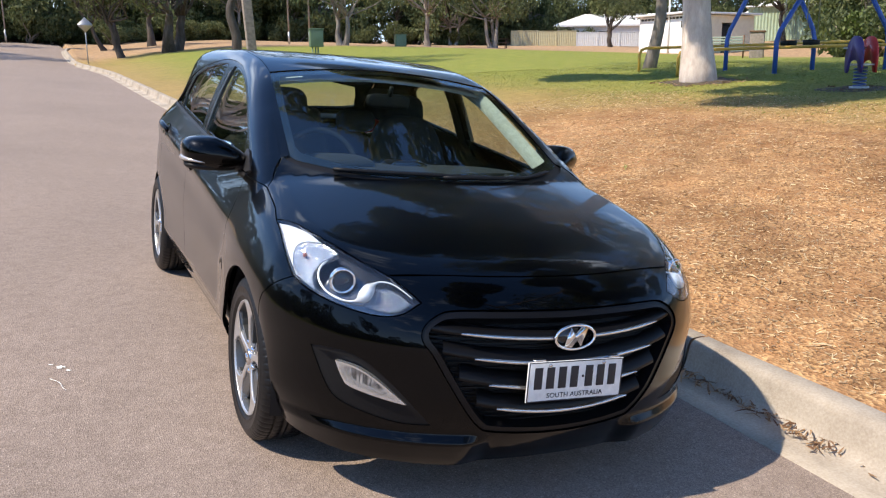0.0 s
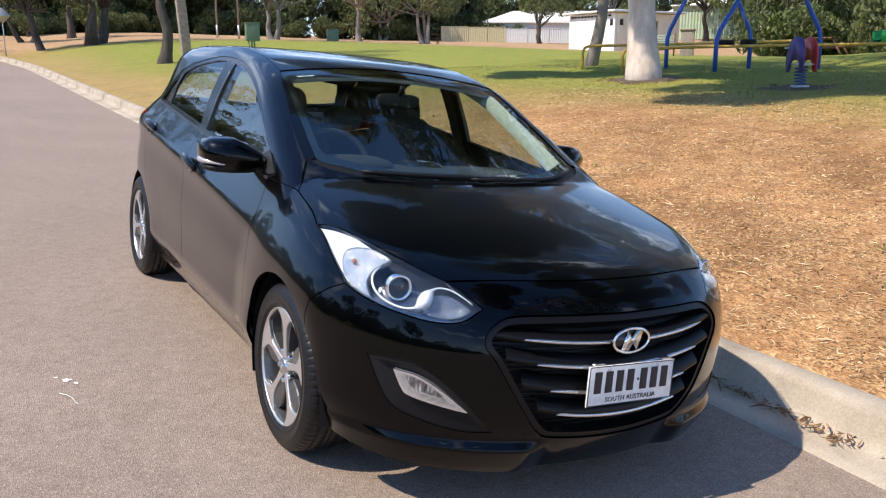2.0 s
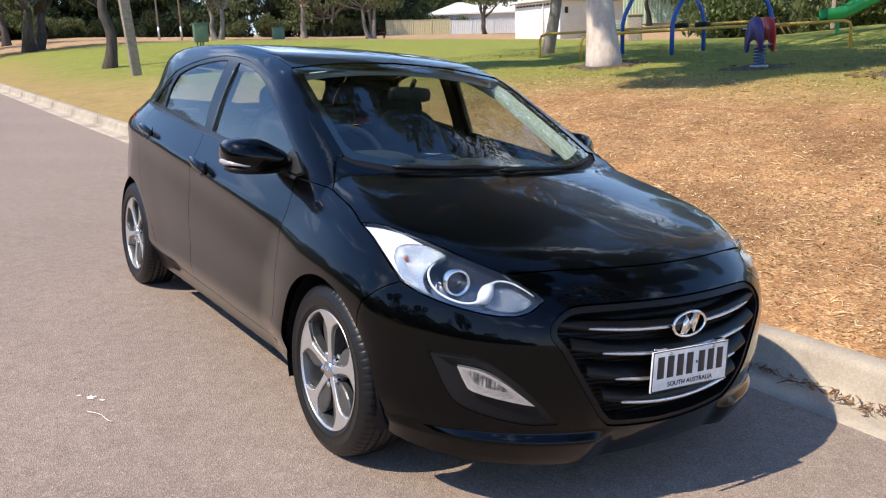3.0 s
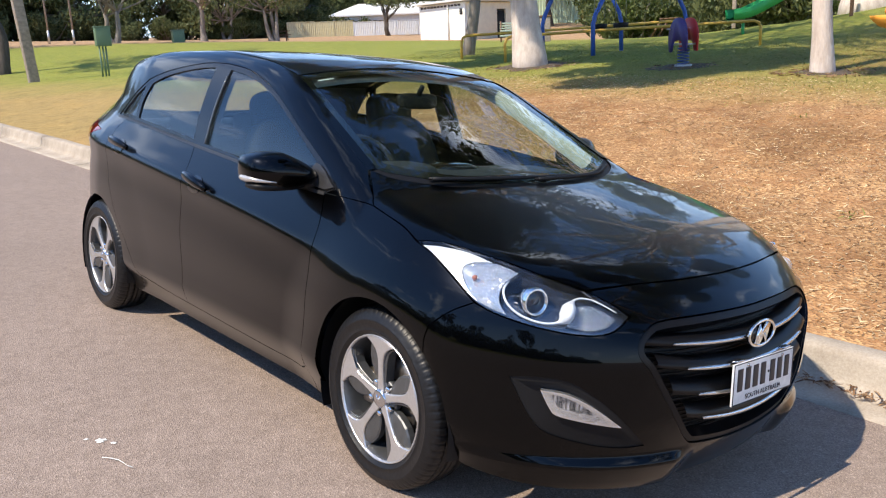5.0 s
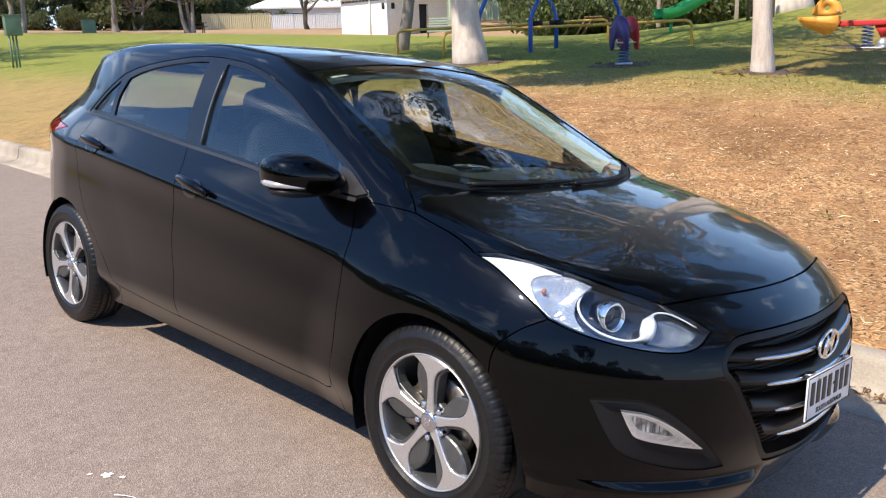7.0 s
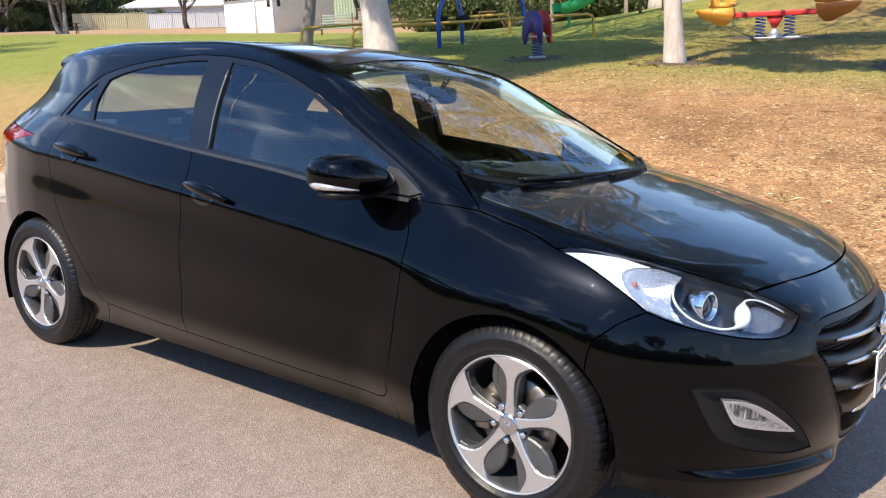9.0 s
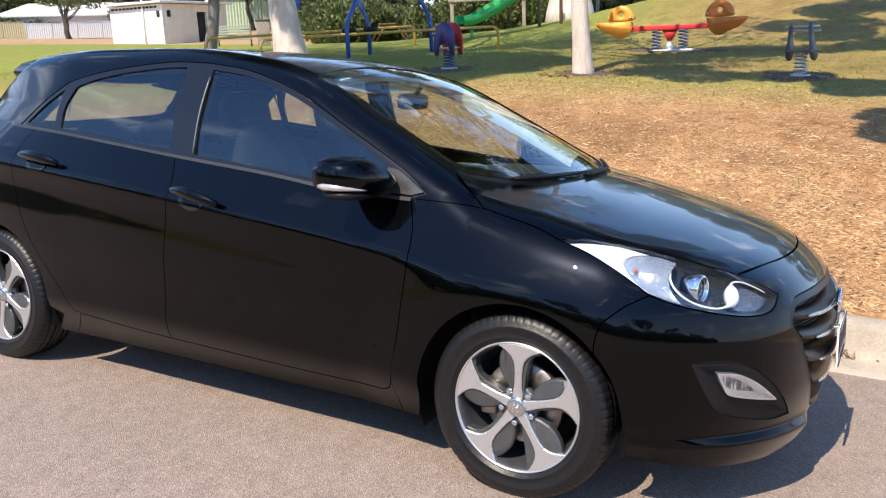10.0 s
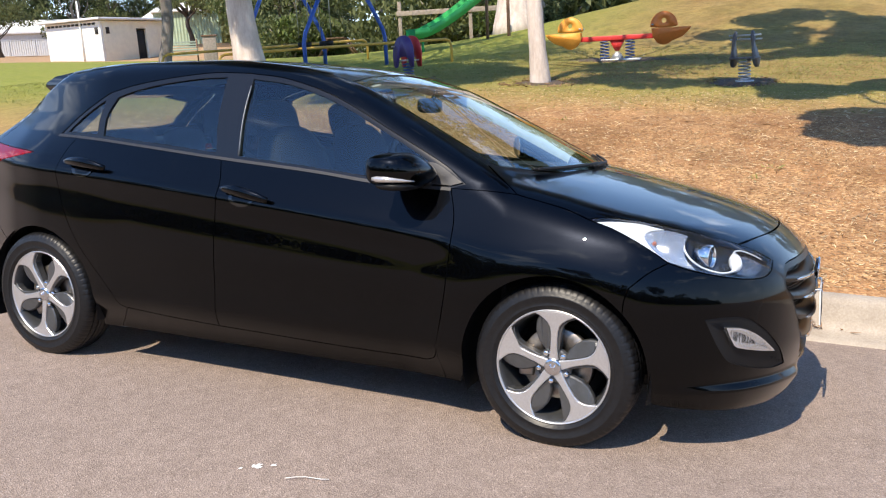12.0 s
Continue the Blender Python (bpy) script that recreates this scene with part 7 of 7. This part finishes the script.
for s in (-1, 1):
    part("spring", spring(bmesh.new(), (s * 0.22, 0, 0.02), 0.075, 0.32, 6, 0.011), SPRING_BLUE, s_)
    sh = Matrix.Translation((s * 0.80, -0.09, 0.50)) @ Matrix.Diagonal((s, 1, 1, 1))
    # belly and bill in one board, the head above it a ring with a real hole
    belly = [(-0.205 * math.cos(a), -0.28 * math.sin(a)) for a in (math.pi * k / 20 for k in range(15))] + [(0.30, -0.16), (0.42, -0.05), (0.44, 0.0), (0.20, 0.0), (0.0, 0.002)]
    part("duck_body", plate(bmesh.new(), belly, 0.028, sh), ORANGE if s > 0 else AMBER_BOARD, s_)
    bm = bmesh.new()
    n = 36
    out = [(0.225 * math.cos(a), 0.03 + (0.24 if math.sin(a) > 0 else 0.027) * math.sin(a)) for a in (2 * math.pi * k / n for k in range(n))]
    inn = [(0.0 + 0.04 * math.cos(a), 0.12 + 0.04 * math.sin(a)) for a in (2 * math.pi * k / n for k in range(n))]
    rings = [[bm.verts.new((x, y, z)) for x, z in r] for y in (-0.014, 0.014) for r in (out, inn)]
    for a, b in ((rings[0], rings[1]), (rings[3], rings[2]), (rings[2], rings[0]), (rings[1], rings[3])):
        for k in range(n):
            bm.faces.new((a[k], a[(k + 1) % n], b[(k + 1) % n], b[k]))
    bmesh.ops.recalc_face_normals(bm, faces=bm.faces)
    bmesh.ops.transform(bm, matrix=sh, verts=bm.verts)
    part("duck_head", bm, ORANGE if s > 0 else AMBER_BOARD, s_)
    part("handle", tube(bmesh.new(), [(s * 0.62, -0.2, 0.56), (s * 0.62, 0.2, 0.56)], 0.014, 8), STEEL, s_)

# spring rider: two dark curved boards joined by steel bars, on a spring
b_ = thing("spring_rider", "dark grey spring rider with steel handlebars", "rocker", at(9.2, 0.37, 0, -22) @ Matrix.Scale(0.72, 4))
part("spring", spring(bmesh.new(), (0, 0, 0.02), 0.11, 0.40, 6, 0.016), STEEL, b_)
part("base_plate", tube(bmesh.new(), [(0, 0, -0.02), (0, 0, 0.03)], 0.18, 20), STEEL, b_)
sideb = rounded([(-0.13, 0.90), (-0.06, 0.99), (0.02, 0.92), (-0.01, 0.76), (0.07, 0.60), (0.14, 0.42), (0.05, 0.29), (-0.08, 0.32), (-0.13, 0.46), (-0.12, 0.66)], 44)
for s in (-1, 1):
    m_ = Matrix.Translation((0, s * 0.28, 0)) @ Matrix.Rotation(radians(s * 6), 4, "X")
    part("side_board", plate(bmesh.new(), sideb, 0.03, m_), DARK_STEEL, b_)
part("seat_board", box(bmesh.new(), (0.30, 0.52, 0.04), (0, 0, 0.46), 0.008), DARK_STEEL, b_)
for z_, dy in ((0.90, -0.02), (0.82, 0.03)):
    part("bar", tube(bmesh.new(), [(dy, -0.33, z_), (dy, 0.33, z_)], 0.018, 10), STEEL, b_)

# slide: a green chute down from the bank
p0, p1 = at(17.0, 9.7).translation, at(18.6, 8.55).translation
sl = thing("playground_slide", "green plastic slide running down the bank", "slide", Matrix.Translation(p0))
chute = curve_points([Vector((0, 0, 0.40)), (p1 - p0) * 0.26 + Vector((0, 0, 0.42)), (p1 - p0) * 0.75 + Vector((0, 0, 0.80)), (p1 - p0) * 1.35 + Vector((0, 0, 1.45))], 18)
bm = bmesh.new()
rows = []
for i, p in enumerate(chute):
    d = (chute[min(i + 1, 17)] - chute[max(i - 1, 0)]).normalized()
    sd = d.cross(Vector((0, 0, 1))).normalized()
    up_ = sd.cross(d)
    rows.append([bm.verts.new(p + sd * a * 0.25 + up_ * b) for a, b in ((-1.08, 0.20), (-1.0, 0.22), (-0.92, 0.02), (0, 0.0), (0.92, 0.02), (1.0, 0.22), (1.08, 0.20), (0.98, -0.03), (0, -0.05), (-0.98, -0.03))])
for a, b in zip(rows, rows[1:]):
    for k in range(10):
        bm.faces.new((a[k], a[(k + 1) % 10], b[(k + 1) % 10], b[k]))
part("chute", bm, GREEN_PLASTIC, sl)
part("support", tube(bmesh.new(), [(0.25, -0.22, -0.2), (0.25, -0.22, 0.42)], 0.04, 8), GREEN_PLASTIC, sl)
part("tower_post", tube(bmesh.new(), [chute[-1] + Vector((0.2, 0.3, -2.6)), chute[-1] + Vector((0.2, 0.3, 1.0))], 0.05, 8), WOOD, sl)
part("tower_post", tube(bmesh.new(), [chute[-1] + Vector((0.2, -0.35, -2.6)), chute[-1] + Vector((0.2, -0.35, 1.0))], 0.05, 8), WOOD, sl)

# slatted bench with a mesh back, beyond the near gum
bt = thing("slatted_bench", "pale green slatted bench beside a dark bin", "bench", at(22.8, 22.9, 0, -48) @ Matrix.Scale(0.9, 4))
for k in range(6):
    part("slat", box(bmesh.new(), (1.5, 0.04, 0.07), (0, 0.05 + 0.01 * k, 0.30 + 0.11 * k), 0.01), MIST, bt)
for s in (-0.7, 0.7):
    part("leg", tube(bmesh.new(), [(s, 0.08, -0.1), (s, 0.08, 0.95)], 0.035, 8), WOOD, bt)
bn = thing("litter_bin", "dark square litter bin", "bin", at(23.6, 22.1, 0, -48) @ Matrix.Scale(0.95, 4))
part("body", box(bmesh.new(), (0.55, 0.5, 1.05), (0, 0, 0.5), 0.03), TIMBER, bn)
part("lid", box(bmesh.new(), (0.62, 0.57, 0.07), (0, 0, 1.05), 0.02), WOOD, bn)
# rail fence at the crest
rf = thing("rail_fence", "grey timber rail fence behind the bank", "fence", at(23.2, 10.6, 0, -70))
for px in (-2.4, 0, 2.4):
    part("fence_post", box(bmesh.new(), (0.12, 0.12, 1.5), (px, 0, 0.6), 0.01), TIMBER, rf)
part("fence_rail", box(bmesh.new(), (5.0, 0.06, 0.16), (0, -0.08, 0.95), 0.01), TIMBER, rf)

# ---- litter ----
MULCH = leaf_mat("bark_chips", (0.20, 0.105, 0.048), (0.95, 0.76, 0.47))
LITTER = leaf_mat("fallen_gum_leaves", (0.13, 0.060, 0.035), (0.46, 0.30, 0.17))
GRASS = leaf_mat("grass_blades", (0.17, 0.21, 0.04), (0.40, 0.39, 0.13))


def scraps(name, label, category, places, length, width, material, curl=0.3, seed=3, flat=0.25):
    """Loose strips lying about, each bent in the middle; one object, past counting."""
    rng = np.random.default_rng(seed)
    n = len(places)
    a = rng.uniform(0, 2 * math.pi, n)
    ln = length * rng.uniform(0.4, 1.5, n)
    wd = width * rng.uniform(0.6, 1.5, n)
    tilt = rng.normal(0, flat, n)
    d = np.stack([np.cos(a) * np.cos(tilt), np.sin(a) * np.cos(tilt), np.sin(tilt)], -1)
    s = np.stack([-np.sin(a), np.cos(a), rng.normal(0, 0.5, n)], -1)
    s /= np.linalg.norm(s, axis=1, keepdims=True)
    c = np.array(places)
    bend = (ln * curl * rng.uniform(-0.2, 1, n))[:, None] * np.array([0, 0, 1.0])
    bow = s * (ln * rng.normal(0, 0.14, n))[:, None]
    rows = [c - d * ln[:, None] / 2, c + bow + bend * 0.5, c + d * ln[:, None] / 2]
    v = np.stack([rows[0] + s * wd[:, None] * 0.25, rows[0] - s * wd[:, None] * 0.25, rows[1] + s * wd[:, None] / 2, rows[1] - s * wd[:, None] / 2, rows[2] + s * wd[:, None] * 0.2, rows[2] - s * wd[:, None] * 0.2], 1)
    f = []
    for k in range(n):
        b = k * 6
        f += [(b, b + 1, b + 3, b + 2), (b + 2, b + 3, b + 5, b + 4)]
    ob = mesh_part(name, v.reshape(-1, 3), f, material, smooth=False)
    return tagged(ob, label, category, kind="stuff")


def on_land(xy, up=0.006):
    z = ground_height(xy[:, 0], xy[:, 1])
    p = np.stack([xy[:, 0], xy[:, 1], z + up], -1)
    return p @ np.array(LEAN.to_3x3()).T


gen = np.random.default_rng(9)
n = 62000
xy = np.stack([1.6 + 6.6 * gen.uniform(0, 1, n) ** 1.25, gen.uniform(-4.5, 9.0, n)], -1)
thick = np.array([noise.noise((float(a) * 0.55, float(b) * 0.55, 7)) for a, b in xy])
xy = xy[thick + gen.normal(0, 0.25, n) > -0.12]
scraps("bark_mulch", "scattered bark chips and twigs on the soil", "mulch", on_land(xy, 0.005), 0.036, 0.0068, MULCH, 0.10, flat=0.20)
n = 2600
xy = np.stack([1.6 + 5.5 * gen.uniform(0, 1, n), gen.uniform(-4.0, 8.0, n)], -1)
scraps("bark_strips", "long pale strips of shed bark on the mulch", "bark", on_land(xy, 0.007), 0.085, 0.0085, MULCH, 0.10, 5, 0.14)
# leaves and curled bark swept into the gutter
n = 420
yy = np.concatenate([gen.uniform(-0.9, 1.6, 300), gen.uniform(-2.6, 5.5, 120)])
near_face = np.where(np.arange(n) < 300, gen.normal(1.325, 0.028, n), gen.normal(1.35, 0.012, n))
pl = np.stack([np.clip(near_face, 1.22, 1.372), yy, 0.035 + gen.uniform(0, 0.028, n) * (np.arange(n) < 300)], -1) @ np.array(LEAN.to_3x3()).T
scraps("gutter_litter", "dry leaves and curled bark in the gutter", "leaves", pl, 0.065, 0.009, LITTER, 0.25, 6, 0.3)
# litter round the foot of the slim gum and under the rockers
for (cx, cy), r, k in (((8.95, 3.33), 0.7, 260), ((9.6, 5.98), 0.55, 160), ((9.2, 0.37), 0.6, 160), ((9.15, 8.95), 0.9, 260)):
    a, q = gen.uniform(0, 2 * math.pi, k), r * np.sqrt(gen.uniform(0.02, 1, k))
    scraps("leaf_litter", "brown bark litter round the foot of a tree", "leaves", on_land(np.stack([cx + q * np.cos(a), cy + q * np.sin(a)], -1)), 0.09, 0.02, LITTER, 0.2, int(cx * 10 + cy))
# grass: tufts on the lawn and sparse sprigs in the mulch
n = 60000
xy = np.stack([6.2 + 9.5 * gen.uniform(0, 1, n), gen.uniform(-3.0, 16.0, n)], -1)
edge = 7.6 - 0.15 * np.clip(xy[:, 1], 0, 20)
keep = gen.uniform(0, 1, n) < sstep(-1.6, 1.4, xy[:, 0] - edge)
p = on_land(xy[keep], 0.010)
scraps("lawn_grass", "short green and straw coloured lawn grass", "grass", p, 0.042, 0.007, GRASS, 0.1, 8, 0.5)
WORN = plain("dark_worn_soil", (0.085, 0.062, 0.045), 0.95, vary=0.35, scale=25, relief=0.5)
for cx, cy, rx, ry in ((9.6, 5.98, 0.75, 0.55), (9.2, 0.37, 0.62, 0.50), (13.5, 3.25, 0.45, 1.15), (8.95, 3.33, 0.42, 0.42), (9.15, 8.95, 0.75, 0.75)):
    rr = np.random.default_rng(int(cx * 100 + cy))
    rings = [(0.0, 0.014), (0.45, 0.014), (0.8, 0.010), (1.0, -0.01)]
    edge = rr.uniform(0.8, 1.15, 28)
    xy = np.array([(cx + rx * q * edge[k] * math.cos(2 * math.pi * k / 28), cy + ry * q * edge[k] * math.sin(2 * math.pi * k / 28)) for q, _ in rings for k in range(28)])
    vs = on_land(xy, 0.0)
    vs[:, 2] += np.repeat([u for _, u in rings], 28)
    fs = [(a * 28 + k, a * 28 + (k + 1) % 28, (a + 1) * 28 + (k + 1) % 28, (a + 1) * 28 + k) for a in range(3) for k in range(28)]
    tagged(mesh_part("bare_soil", vs, fs, WORN), "dark bare soil worn into the lawn", "soil", kind="structure")
c = np.stack([gen.uniform(1.9, 6.5, 8), gen.uniform(-2.5, 6.0, 8)], -1)
xy = np.repeat(c, 12, 0) + gen.normal(0, 0.05, (96, 2))
scraps("weed_sprigs", "small green weeds growing through the mulch", "weeds", on_land(xy, 0.02), 0.05, 0.011, GRASS, 0.1, 10, 0.8)
# pale droppings on the asphalt
DROP = plain("chalky_white_splash", (0.75, 0.74, 0.70), 0.9)
for cx, cy, r in ((-1.50, 0.87, 0.018), (-1.47, 0.82, 0.009), (-1.54, 0.91, 0.007)):
    rr = np.random.default_rng(int(r * 1000))
    k = 18
    vs = [LEAN @ Vector((cx, cy, float(road_z(cx, cy)) + 0.0055))]
    for i in range(k):
        a = 2 * math.pi * i / k
        q = r * rr.uniform(0.45, 1.25)
        x_, y_ = cx + q * math.cos(a) * 1.3, cy + q * math.sin(a)
        vs.append(LEAN @ Vector((x_, y_, float(road_z(x_, y_)) + 0.003)))
    ob = mesh_part("road_splash", vs, [(0, i + 1, (i + 1) % k + 1) for i in range(k)], DROP)
    tagged(ob, "white bird dropping splashed on the asphalt", "stain", "road splashes")
# white streak that runs off from the splash, laid as a thin tube
pts = [LEAN @ Vector((-1.545 + 0.014 * k + 0.012 * math.sin(k), 0.72 - 0.028 * k, 0.003)) for k in range(6)]
tagged(part("splash_streak", tube(bmesh.new(), pts, 0.0015, 5), DROP), "thin white streak beside the splash on the asphalt", "twig")
